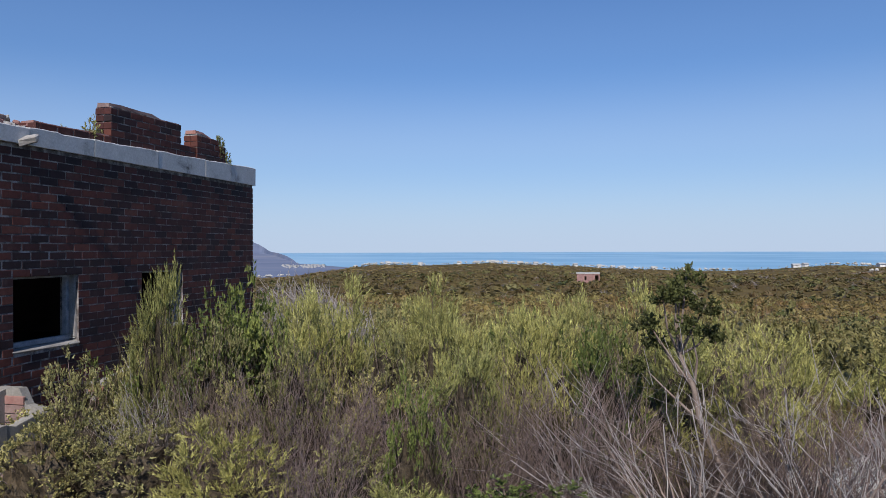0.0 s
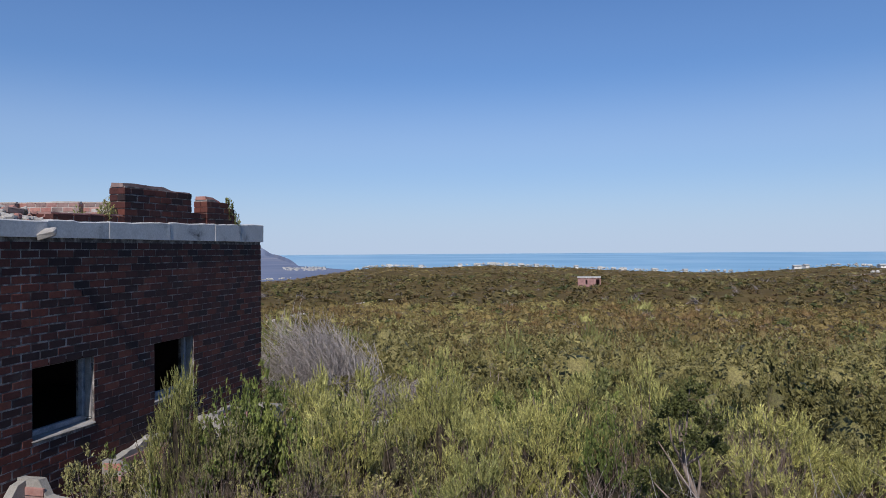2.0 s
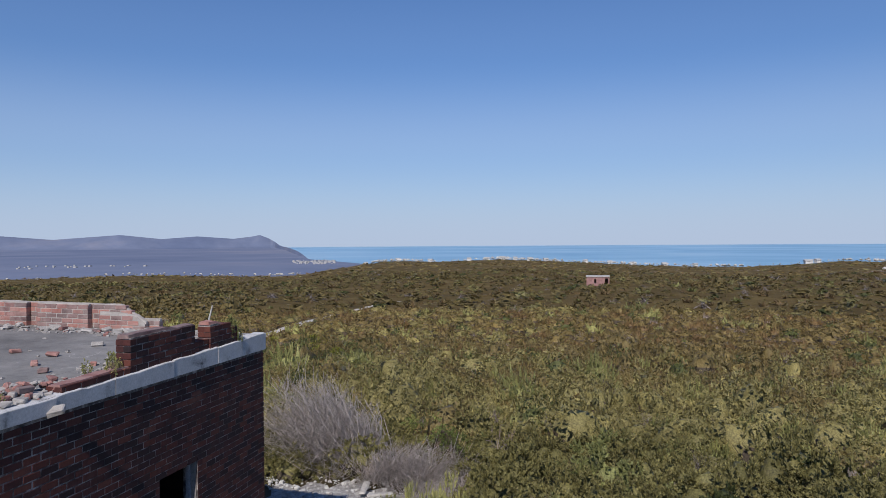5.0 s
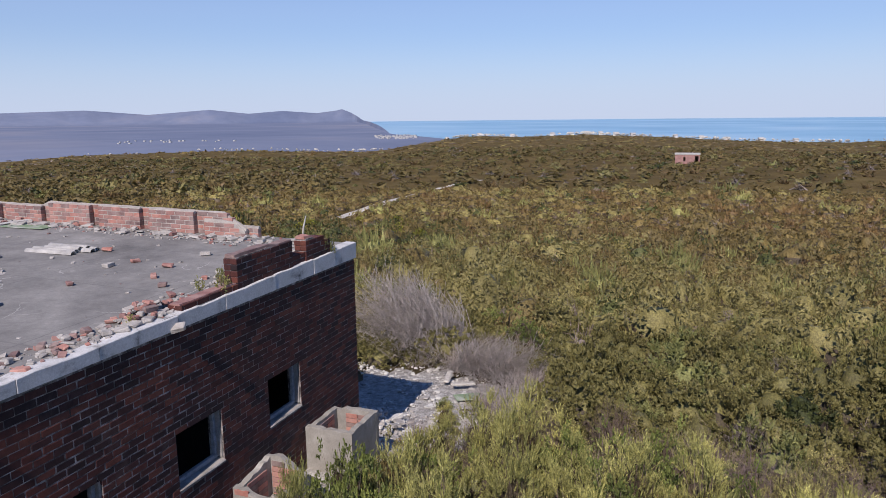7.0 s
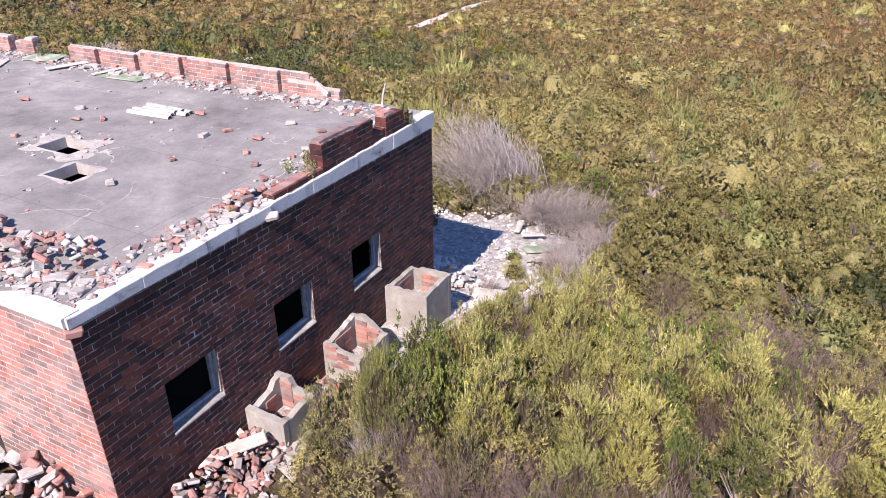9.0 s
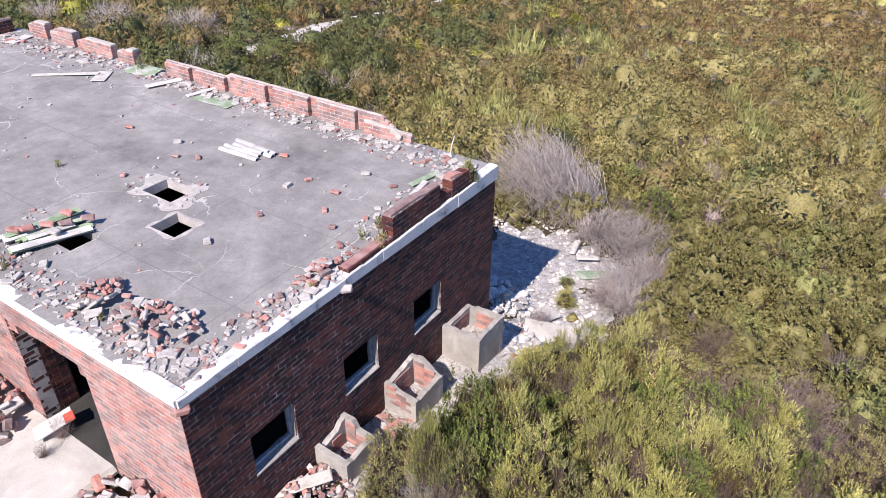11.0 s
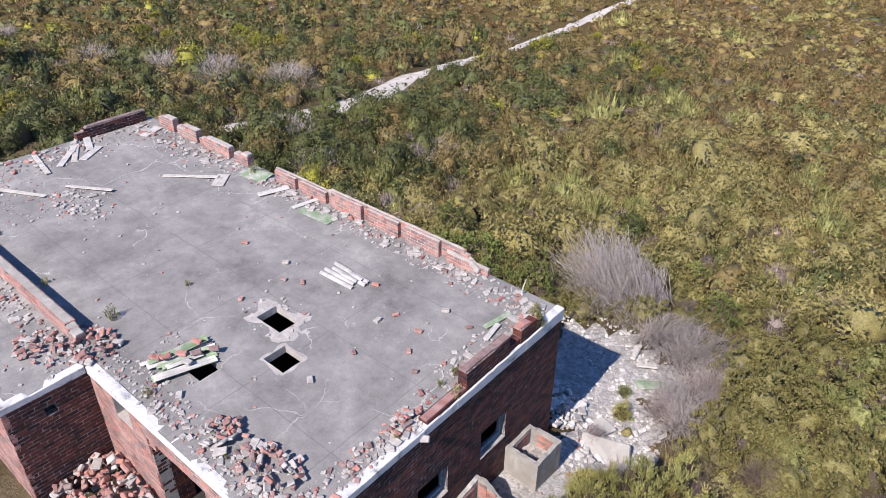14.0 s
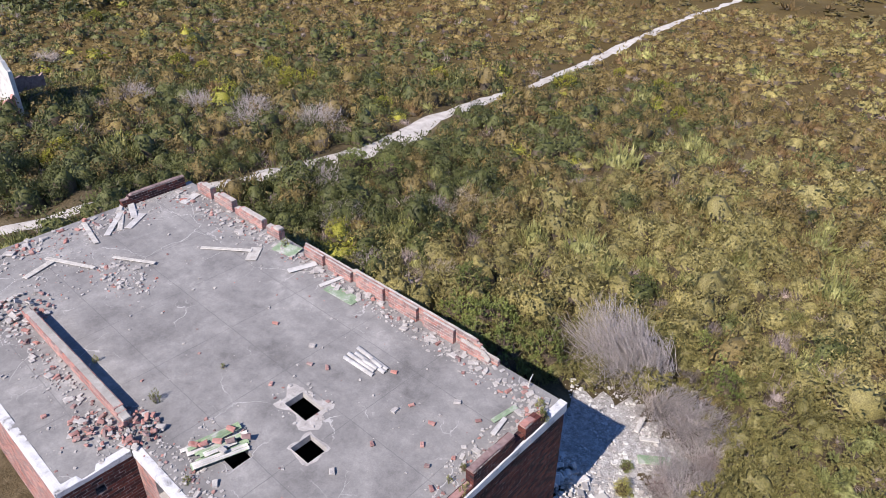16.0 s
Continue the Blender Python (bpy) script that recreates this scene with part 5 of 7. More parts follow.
def clumps(rng, R, H, n_head, n_spray, n_blade, L, W, tall, fan, up, crown, heads, along=0.75):
    """Leaves of one shrub gathered in heads: each head a broom of short stems, with small leaves along every stem."""
    i = np.arange(n_head) + 0.5
    z = 1 - (1 - crown) * i / n_head
    a = i * 2.39996 + rng.normal(size=n_head) * 0.4
    d = np.stack([np.cos(a) * np.sqrt(1 - z * z), np.sin(a) * np.sqrt(1 - z * z), z], axis=1)
    p = d * (bulge(d, heads) * rng.uniform(0.72, 1.02, n_head))[:, None] * (R, R, H)
    main = unit(d * (1 - up) + np.array((0, 0, 1.0)) * up + rng.normal(size=(n_head, 3)) * 0.12)
    foot = (p - main * tall)[:, None, :]
    way = unit(main[:, None, :] + rng.normal(size=(n_head, n_spray, 3)) * fan)
    reach = tall * rng.uniform(0.7, 1.15, (n_head, n_spray, 1))
    s = rng.uniform(0.35, 1.0, (n_head, n_spray, n_blade, 1))
    root = foot[:, :, None, :] + way[:, :, None, :] * reach[:, :, None, :] * s
    out = unit(way[:, :, None, :] * along + unit(rng.normal(size=root.shape)) * 0.75)
    side = unit(np.cross(out, rng.normal(size=out.shape)))
    ln = L * rng.uniform(0.65, 1.2, s.shape) * (1.15 - 0.4 * s)
    wd = W * rng.uniform(0.7, 1.2, s.shape) / 2
    tip = root + out * ln
    if W < 0.02:
        tri = np.stack([root - side * wd, root + side * wd, tip], axis=3)
    else:
        fold = np.cross(out, side) * wd * 0.5
        b, c = root - side * wd + out * ln * 0.5 + fold, root + side * wd + out * ln * 0.5 + fold
        tri = np.concatenate([np.stack([root, tip, b], axis=3), np.stack([root, c, tip], axis=3)], axis=2)
    return tri.reshape(-1, 3).astype(np.float32), p - main * tall * 0.8


def dome(rng, R, H, nlat, nlon, rough=0.16, heads=None):
    """The close body of a shrub: a lumpy cap of loose facets."""
    P = np.zeros((nlat + 1, nlon, 3))
    for i in range(nlat + 1):
        t = math.pi / 2 * i / nlat
        for k in range(nlon):
            a = 2 * math.pi * (k + 0.5 * (i % 2)) / nlon
            d = np.array((math.cos(t) * math.cos(a), math.cos(t) * math.sin(a), math.sin(t) * 1.05 - 0.05))
            P[i, k] = d * (R, R, H) * (bulge(d[None], heads)[0] if heads else 1.0) * rng.uniform(1 - rough, 1 + rough)
    P[nlat] = P[nlat].mean(0)
    tri = []
    for i in range(nlat):
        for k in range(nlon):
            a, b, c, d = P[i, k], P[i, (k + 1) % nlon], P[i + 1, (k + 1) % nlon], P[i + 1, k]
            tri.append((a, b, d))
            if i < nlat - 1:
                tri.append((b, c, d))
    return np.array(tri, np.float32).reshape(-1, 3)


def twigs(rng, tips, thick, bend=0.12, parts=3):
    """Thin stems from the root to each tip, as three-sided tapering prisms."""
    V, F, n = [], [], 0
    for t in tips:
        foot = np.array((rng.normal() * 0.05, rng.normal() * 0.05, -0.05))
        prev = None
        for i in range(parts + 1):
            s = i / parts
            c = foot * (1 - s) + t * s + np.array((0, 0, bend * np.linalg.norm(t) * s * (1 - s))) + rng.normal(size=3) * 0.02 * np.linalg.norm(t) * (0 < i < parts)
            r = thick * (1 - 0.75 * s)
            ring = [c + r * np.array((math.cos(a), math.sin(a), 0.3 * math.sin(a))) for a in (0.3, 2.4, 4.5)]
            V += ring
            if i:
                for k in range(3):
                    F.append((n - 3 + k, n - 3 + (k + 1) % 3, n + (k + 1) % 3, n + k))
            n += 3
    return V, F


def brush(rng, n, R, H, thick, foot=0.1, lean=(0.0, 0.0), up=0.8, kids=2, wild=0.13):
    """Dead wood: many thin branches bending out from the root, each with side twigs; returns vertices and quads."""
    V, F = [], []

    def run(p, q, mid, r0, r1, parts):
        n0 = len(V)
        kink = np.linalg.norm(q - p) * 0.05
        for i in range(parts + 1):
            s = i / parts
            c = (rng.normal(size=3) * kink if 0 < i < parts else 0) + p * (1 - s) ** 2 + mid * 2 * s * (1 - s) + q * s * s
            r = r0 + (r1 - r0) * s
            for a in (0.3, 2.4, 4.5):
                V.append(c + r * np.array((math.cos(a), math.sin(a), 0.6 * math.cos(a + 1))))
            if i:
                for k in range(3):
                    F.append((n0 + 3 * i - 3 + k, n0 + 3 * i - 3 + (k + 1) % 3, n0 + 3 * i + (k + 1) % 3, n0 + 3 * i + k))

    for _ in range(n):
        p = np.array((rng.normal() * foot, rng.normal() * foot, -0.04))
        a, q = rng.uniform(0, 2 * math.pi), rng.uniform(0.15, 1.0) ** 0.6
        t = rng.uniform(0.12, 1) ** 0.7
        tip = np.array((math.cos(a) * R * q + lean[0] * t, math.sin(a) * R * q + lean[1] * t, H * t * math.sqrt(max(0.03, 1 - 0.9 * q * q)) + 0.03))
        mid = p * 0.4 + tip * 0.6 + np.array((0, 0, up * 0.28 * np.linalg.norm(tip))) * rng.uniform(0.2, 1) + rng.normal(size=3) * wild * R
        run(p, tip, mid, thick * rng.uniform(0.6, 1.2), thick * 0.3, 4)
        for _ in range(kids):
            s = rng.uniform(0.35, 0.95)
            c = p * (1 - s) ** 2 + mid * 2 * s * (1 - s) + tip * s * s
            w = unit(tip - p + rng.normal(size=3) * 0.55 * np.linalg.norm(tip - p)) * np.linalg.norm(tip - p) * rng.uniform(0.12, 0.32)
            run(c, c + w, c + w * 0.5 + rng.normal(size=3) * 0.03, thick * 0.5, thick * 0.22, 1)
    return np.array(V, np.float32), F


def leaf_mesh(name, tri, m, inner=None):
    """Loose leaves, with the dry inner growth of the shrub in its own shade-darkened material."""
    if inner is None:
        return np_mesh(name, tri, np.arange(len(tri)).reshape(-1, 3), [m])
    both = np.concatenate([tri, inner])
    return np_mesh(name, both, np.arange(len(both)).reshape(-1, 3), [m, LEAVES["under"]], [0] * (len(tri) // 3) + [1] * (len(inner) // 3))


KINDS = {
    # name: leaf, radius, height, sprays, blades, blade length, width, spray stem, spread, upright, stems, label
    "heath_shrub": ("frond", 0.62, 1.5, 440, 22, 0.034, 0.0075, 0.13, 0.5, 0.5, TWIG_WARM, "feathery light green heath shrub on the slope"),
    "olive_shrub": ("tips", 0.66, 1.1, 900, 10, 0.024, 0.0115, 0.055, 0.75, 0.5, DRY, "rounded olive-green shrub with yellowish tips"),
    "leafy_shrub": ("glossy", 0.75, 1.2, 520, 6, 0.045, 0.024, 0.10, 0.85, 0.45, BARK, "dense mid-green leafy shrub on the slope"),
    "brown_shrub": ("brown", 0.58, 1.1, 320, 14, 0.050, 0.011, 0.18, 0.5, 0.6, DRY, "brownish heath shrub going dry"),
    "russet_shrub": ("russet", 0.5, 0.8, 180, 14, 0.05, 0.012, 0.16, 0.5, 0.6, TWIG_WARM, "russet dry shrub with fine leaves"),
    "lime_shrub": ("lime", 0.62, 0.8, 190, 12, 0.07, 0.040, 0.14, 0.7, 0.5, BARK, "bright lime-yellow rounded shrub in the heath"),
    "roof_sprig": ("heath", 0.42, 1.0, 30, 9, 0.16, 0.06, 0.35, 0.5, 0.7, TWIG_WARM, "thin green sprig growing from the broken masonry"),
}
# heads, stems, leaves on a stem, leaf length and width, height and fan of a head, how upright, how low the crown comes
HEADS = {
    "heath_shrub": (70, 12, 14, 0.055, 0.0105, 0.24, 0.40, 0.55, 0.10),
    "olive_shrub": (120, 8, 9, 0.030, 0.0170, 0.12, 0.50, 0.40, 0.04),
    "leafy_shrub": (84, 6, 6, 0.052, 0.0280, 0.16, 0.55, 0.35, 0.06),
    "brown_shrub": (60, 10, 12, 0.045, 0.0130, 0.20, 0.42, 0.50, 0.12),
}
SHRUBS = {}


def make_shrub(kind, seed):
    leaf, R, H, ns, nb, L, W, stem, spread, up, wood, label = KINDS[kind]
    rng = np.random.default_rng(seed)
    heads = lumps_of(rng, 11)
    if kind in HEADS:
        tri, tips = clumps(rng, R, H, *HEADS[kind], heads, 1.3 if kind == "heath_shrub" else 0.75)
    else:
        tri, tips = sprays(rng, R, H, ns, nb, L, W, stem, spread, up, 0.15, heads)
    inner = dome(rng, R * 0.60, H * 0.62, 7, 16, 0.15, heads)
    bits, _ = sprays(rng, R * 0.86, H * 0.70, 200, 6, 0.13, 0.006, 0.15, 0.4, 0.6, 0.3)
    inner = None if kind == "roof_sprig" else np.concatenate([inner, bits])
    V, F = twigs(rng, tips[:: max(1, len(tips) // 45)], 0.010 if inner is not None else 0.02)
    o = thing(kind, label, "shrub", "sprigs on the roof" if kind == "roof_sprig" else "shrubs by the ruin", m=pose(0, 0, -60))
    part("foliage", leaf_mesh("foliage", tri, LEAVES[leaf], inner), o)
    part("woody_base", py_mesh("woody_base", V, F, wood), o, "thin woody stems")
    return o


def make_dead(seed, wood, R, H, n):
    """A dry shrub: bare twigs fanning up from the root."""
    V, F = brush(np.random.default_rng(seed), n, R, H, 0.0042, 0.09, (0, 0), 0.5, 4)
    return np_mesh("twiggy_crown", V, F, [wood])


def root_stock(o, seed, R, H):
    """The thicker stems at a dry bush's foot."""
    rng = np.random.default_rng(seed)
    a = rng.uniform(0, 2 * math.pi, 11)
    V, F = twigs(rng, np.stack([np.cos(a) * R * rng.uniform(0.4, 1, 11), np.sin(a) * R * rng.uniform(0.4, 1, 11), H * rng.uniform(0.5, 1, 11)], axis=1), 0.016)
    part("root_stock", py_mesh("root_stock", V, F, BARK), o, "thicker weathered stems")


def build_shrubs():
    for kind in KINDS:
        SHRUBS[kind] = [make_shrub(kind, 100 + 7 * i + len(kind)) for i in range(3)]
    SHRUBS["dry_shrub"] = []
    for i, wood in enumerate((DRY, TWIG_WARM, DRY)):
        o = thing("dry_shrub", "dry grey shrub of bare twigs" if wood is DRY else "dry brown shrub of bare twigs", "shrub", "shrubs by the ruin", m=pose(0, 0, -60))
        part("twiggy_crown", make_dead(40 + i, wood, 0.6, 1.3, 170), o)
        root_stock(o, 60 + i, 0.35, 0.4)
        SHRUBS["dry_shrub"].append(o)


build_shrubs()
USED = set()


def plant(kind, i, x, y, s=1.0, sz=None, rz=0.0, z=None):
    src = SHRUBS[kind][i % 3]
    m = pose(x, y, ground_z(x, y) - 0.03 if z is None else z, 0, 0, rz) @ Matrix.Diagonal((s, s, sz or s, 1))
    if src in USED:
        o = copy_thing(src, Matrix())
        o.matrix_basis = m
    else:
        USED.add(src)
        src.matrix_basis = m
    return src


def bare(x, y):
    """Places where nothing tall grows."""
    if -1 < x < 1.35 and 0.9 < y < 5.6 or -1 < x < 1.5 and 5.6 <= y < 7.4:
        return True
    if XN - 0.4 < x < X0 + 0.95 and YW - 0.3 < y < Y1 + 0.35 and not (x > XW and y < Y0 - 2.2):
        return True
    if x < 0.2 and y < 0.3 and x > -18 and y > -5:
        return True
    if ((x + 0.4) / 3.0) ** 2 + ((y - 11.4) / 2.9) ** 2 < 1 or ((x - 1.2) / 1.0) ** 2 + ((y - 9.0) / 2.0) ** 2 < 1:
        return True
    if ((x - 1.4) / 1.3) ** 2 + ((y - 12.4) / 1.3) ** 2 < 1 or ((x - 1.3) / 1.0) ** 2 + ((y - 0.9) / 1.1) ** 2 < 1:
        return True
    if -1 < x < 2.0 and 7 < y < 9.2:
        return True
    if 0.2 < x < 2.9 and y < 2.15:
        return True
    if (x - EYE[0]) ** 2 + (y - EYE[1]) ** 2 < 3.2 ** 2:
        return True
    if -46 < x < -39.5 and 8.8 < y < 15.5:
        return True
    return track_gap(x, y) < 1.08


# shrubs set where they stand
SET = [("heath_shrub", 1.72, 2.62, 0.62, 1.72), ("leafy_shrub", 2.12, 3.08, 0.66, 2.0), ("leafy_shrub", 0.95, 3.0, 0.5, 1.05), ("leafy_shrub", 2.02, 2.85, 0.95, 1), ("leafy_shrub", 2.1, 3.4, 1.0, 1), ("leafy_shrub", 5.0, 4.7, 0.9, 1), ("leafy_shrub", 5.3, 6.1, 0.95, 1), ("heath_shrub", 2.9, 3.6, 0.95, 1), ("leafy_shrub", 1.5, 3.35, 0.8, 1), ("leafy_shrub", 1.5, 4.15, 0.85, 1), ("olive_shrub", 0.98, 2.5, 0.75, 1), ("olive_shrub", 1.4, 1.72, 0.9, 0.84), ("olive_shrub", 1.2, 2.15, 0.85, 0.92), ("olive_shrub", 1.9, 2.0, 0.9, 0.8), ("olive_shrub", 1.45, 2.75, 0.85, 1), ("olive_shrub", 2.62, 2.35, 0.6, 1), ("leafy_shrub", 2.5, 4.5, 0.8, 1),
       ("olive_shrub", 1.9, 5.0, 0.8, 1), ("heath_shrub", 1.85, 5.9, 0.85, 1), ("olive_shrub", 2.1, 2.75, 0.7, 1), ("leafy_shrub", 2.55, 3.3, 0.7, 1), ("heath_shrub", 1.95, 6.6, 0.8, 1), ("heath_shrub", 2.4, 7.3, 0.9, 1), ("heath_shrub", 2.75, 6.5, 0.9, 1), ("olive_shrub", 2.75, 8.1, 0.8, 1), ("heath_shrub", 3.1, 7.4, 0.9, 1), ("heath_shrub", 6.6, 4.7, 0.9, 1), ("heath_shrub", 7.8, 6.2, 1.0, 1), ("heath_shrub", 6.0, 5.5, 0.9, 1), ("heath_shrub", 8.0, 4.8, 1.0, 1), ("heath_shrub", 2.4, 4.0, 0.9, 1), ("heath_shrub", 3.4, 5.6, 1.0, 1), ("olive_shrub", 3.1, 2.3, 0.7, 1),
       ("heath_shrub", 3.7, 4.6, 0.95, 1), ("heath_shrub", 3.1, 3.0, 0.85, 1), ("olive_shrub", 3.6, 3.4, 0.9, 1), ("heath_shrub", 4.2, 3.7, 0.85, 1), ("dry_shrub", 2.15, 2.5, 0.8, 1), ("dry_shrub", 3.05, 2.1, 0.95, 1), ("dry_shrub", 2.65, 2.3, 0.95, 1), ("dry_shrub", 3.55, 2.2, 0.95, 1),
       ("dry_shrub", 4.0, 2.35, 1.0, 1), ("heath_shrub", 4.4, 2.8, 0.9, 1), ("dry_shrub", 4.7, 2.5, 0.9, 1), ("heath_shrub", 4.8, 3.35, 0.85, 1), ("heath_shrub", 4.9, 3.95, 0.9, 1), ("leafy_shrub", 4.2, 1.95, 0.4, 1), ("dry_shrub", 5.2, 2.3, 1.0, 1), ("leafy_shrub", 5.5, 3.5, 0.6, 1), ("dry_shrub", 6.7, 2.4, 1.0, 1),
       ("dry_shrub", 7.3, 2.8, 1.1, 1), ("heath_shrub", 5.05, 5.3, 1.0, 1), ("heath_shrub", 6.2, 4.3, 1.0, 1), ("heath_shrub", 6.9, 3.7, 1.0, 1), ("leafy_shrub", 4.65, 6.9, 1.15, 1), ("leafy_shrub", 4.1, 6.4, 0.9, 1), ("leafy_shrub", 5.3, 7.4, 0.9, 1), ("dry_shrub", 1.95, 7.2, 0.8, 1), ("dry_shrub", 3.2, 8.6, 0.9, 1),
       ("dry_shrub", 6.4, 9.2, 1.1, 1), ("dry_shrub", 5.9, 8.6, 1.0, 1), ("dry_shrub", 7.4, 7.0, 1.2, 1), ("dry_shrub", 8.2, 7.6, 1.1, 1), ("heath_shrub", 7.2, 5.4, 1.1, 1), ("dry_shrub", 4.3, 9.8, 1.0, 1),
       ("leafy_shrub", 0.9, 16.2, 1.3, 1.3), ("leafy_shrub", -0.4, 18.0, 1.3, 1.2), ("leafy_shrub", -5.0, 11.7, 1.9, 1.8), ("leafy_shrub", -4.3, 13.0, 1.7, 1.7), ("leafy_shrub", -8.8, 14.4, 1.9, 1.7), ("leafy_shrub", -6.3, 11.4, 2.0, 1.8), ("leafy_shrub", -6.5, 13.2, 2.2, 1.9), ("leafy_shrub", -7.8, 12.6, 1.9, 1.7), ("leafy_shrub", -5.6, 13.4, 1.1, 1.1), ("leafy_shrub", -4.3, 20.3, 1.4, 1.1), ("leafy_shrub", -21.2, 19.0, 2.1, 1.8), ("leafy_shrub", -19.6, 19.8, 1.8, 1.7), ("leafy_shrub", -21.6, 17.2, 1.6, 1.5),
       ("lime_shrub", -26.3, 47.5, 2.0, 1.7), ("lime_shrub", -19.9, 52.8, 1.9, 1.8), ("lime_shrub", -15.9, 48.0, 1.3, 1.4), ("lime_shrub", -10.9, 45.9, 1.1, 1.2), ("lime_shrub", -29.2, 28.6, 1.6, 1.4), ("lime_shrub", -33.6, 39.6, 1.4, 1.8), ("lime_shrub", -37.3, 26.3, 1.4, 1.6), ("lime_shrub", -30.3, 7.0, 1.3, 1.2),
       ("lime_shrub", -36.0, 41.5, 1.6, 1.5), ("lime_shrub", -34.5, 32.8, 1.5, 1.3), ("lime_shrub", -40.5, 31.0, 1.4, 1.5), ("lime_shrub", -25.5, 55.5, 1.1, 1.2), ("lime_shrub", -58.5, 28.7, 1.9, 1.7), ("lime_shrub", -46.5, 22.8, 1.7, 1.5), ("lime_shrub", -53.3, 28.3, 1.4, 1.4), ("lime_shrub", -48.8, 33.0, 2.0, 1.7), ("lime_shrub", -40.7, 28.8, 2.1, 1.8), ("lime_shrub", -44.4, 26.9, 1.3, 1.3), ("lime_shrub", -87.6, 33.2, 2.3, 1.9), ("lime_shrub", -65.0, 33.7, 1.8, 1.6), ("lime_shrub", -31.7, 7.9, 1.4, 1.3), ("russet_shrub", 6.9, 29.5, 1.2, 1.2), ("russet_shrub", -1.5, 26.8, 1.0, 0.9),
       ("dry_shrub", 0.7, 8.5, 0.6, 0.5), ("heath_shrub", 0.75, 9.9, 0.55, 0.5), ("leafy_shrub", 0.35, 10.8, 0.4, 0.35), ("dry_shrub", 1.5, 10.6, 0.9, 0.6), ("dry_shrub", 2.2, 12.2, 1.1, 0.7)]
prng = random.Random(21)
TOPS = [(2.2, 2.9, 1.58), (1.7, 2.6, 1.9), (1.55, 4.3, 1.2), (2.5, 4.2, 1.55), (1.73, 3.34, 1.07), (3.13, 2.28, 1.1), (2.9, 3.6, 1.40), (3.5, 2.4, 0.95), (2.1, 6.4, 0.6), (3.4, 5.6, 1.43), (4.65, 6.9, 1.1), (5.05, 5.3, 1.3), (3.4, 4.6, 1.35), (3.5, 6.4, 1.15), (5.6, 6.6, 1.05), (4.9, 3.9, 1.2), (4.7, 3.3, 1.08), (5.5, 2.85, 1.0), (1.0, 2.5, 0.78), (1.45, 2.75, 1.05), (2.62, 2.3, 0.55), (2.1, 2.5, 0.8),
        (5.8, 10.7, -0.3), (6.8, 9.7, -0.6), (4.8, 13.3, -0.95), (3.1, 13.5, -0.69), (8.9, 17.2, -1.17), (3.0, 9.5, -0.4), (7.0, 3.2, 0.75), (9.0, 4.0, 0.35), (9.5, 8.0, -0.35), (2.3, 8.2, -0.05), (4.0, 2.0, 0.75)]


def canopy(x, y):
    """How high the shrubs reach over this place."""
    w = [1 / ((x - a) ** 2 + (y - b) ** 2 + 0.12) ** 1.6 for a, b, _ in TOPS]
    return sum(k * c for k, (_, _, c) in zip(w, TOPS)) / sum(w)


def reach(kind, x, y, f):
    tall = {"dry_shrub": 1.12}.get(kind) or KINDS[kind][2] * 0.75
    return min(1.7, max(0.35, (canopy(x, y) * f + ground_z(x, y) * (1 - f) - ground_z(x, y)) / tall))


for i, (kind, x, y, s, sz) in enumerate(SET):
    near = 0.8 < x < 12 and 1 < y < 9.9
    plant(kind, i, x, y, s, reach(kind, x, y, prng.uniform(0.8, 0.97) if kind == "dry_shrub" else prng.uniform(0.9, 1.04)) if near and sz == 1 else sz, prng.uniform(0, 360))
# the shrubs between, as they come
n = 0
while n < 110:
    x, y = (prng.uniform(0.8, 9), prng.uniform(1.2, 8)) if n < 90 else (prng.uniform(0.8, 13), prng.uniform(3, 10))
    if bare(x, y) or (x > 5.1 and y < 2.6) or any(abs(x - b) < 0.42 and abs(y - c) < 0.42 for _, b, c, _, _ in SET):
        continue
    kind = prng.choices(["heath_shrub", "olive_shrub", "leafy_shrub", "brown_shrub", "dry_shrub", "russet_shrub"], [32, 22, 12, 4, 32, 1])[0]
    s = prng.uniform(0.7, 1.1)
    tall = reach(kind, x, y, prng.uniform(0.4, 0.8) if kind != "dry_shrub" else prng.uniform(0.55, 0.9))
    plant(kind, n, x, y, s, tall, prng.uniform(0, 360))
    SET.append((kind, x, y, s, s))
    n += 1
for i, (x, y, s) in enumerate(((-4.55, 0.38, 0.20), (-7.22, 1.1, 0.30), (-7.07, 2.81, 0.14), (-6.5, 0.6, 0.16), (-0.62, 4.10, 0.17), (-0.58, 4.5, 0.2), (-0.5, 7.1, 0.28), (-0.3, 6.95, 0.22), (-2.2, 0.45, 0.13), (-9.6, 0.75, 0.2), (-10.6, 7.3, 0.3), (-0.35, 2.6, 0.12))):
    plant("roof_sprig", i, x, y, s, s * 1.25, 40 * i, roof_z(x, y) - 0.01)
for i, (x, y, s) in enumerate(((-3.6, -0.05, 0.4), (-3.45, -0.45, 0.25))):
    plant("dry_shrub", i, x, y, s, s, 40 * i, 0.28)
plant("roof_sprig", 1, -0.35, -0.75, 0.4, 0.45, 0, 0.35)
for i, (x, y, s, z) in enumerate(((-0.2, 4.05, 0.22, 2.99), (-0.22, 4.2, 0.14, 2.99), (-0.2, 6.72, 0.30, 3.10), (-0.16, 6.85, 0.2, 3.0))):
    plant("roof_sprig", i, x, y, s, s * 1.2, 70 * i, z)


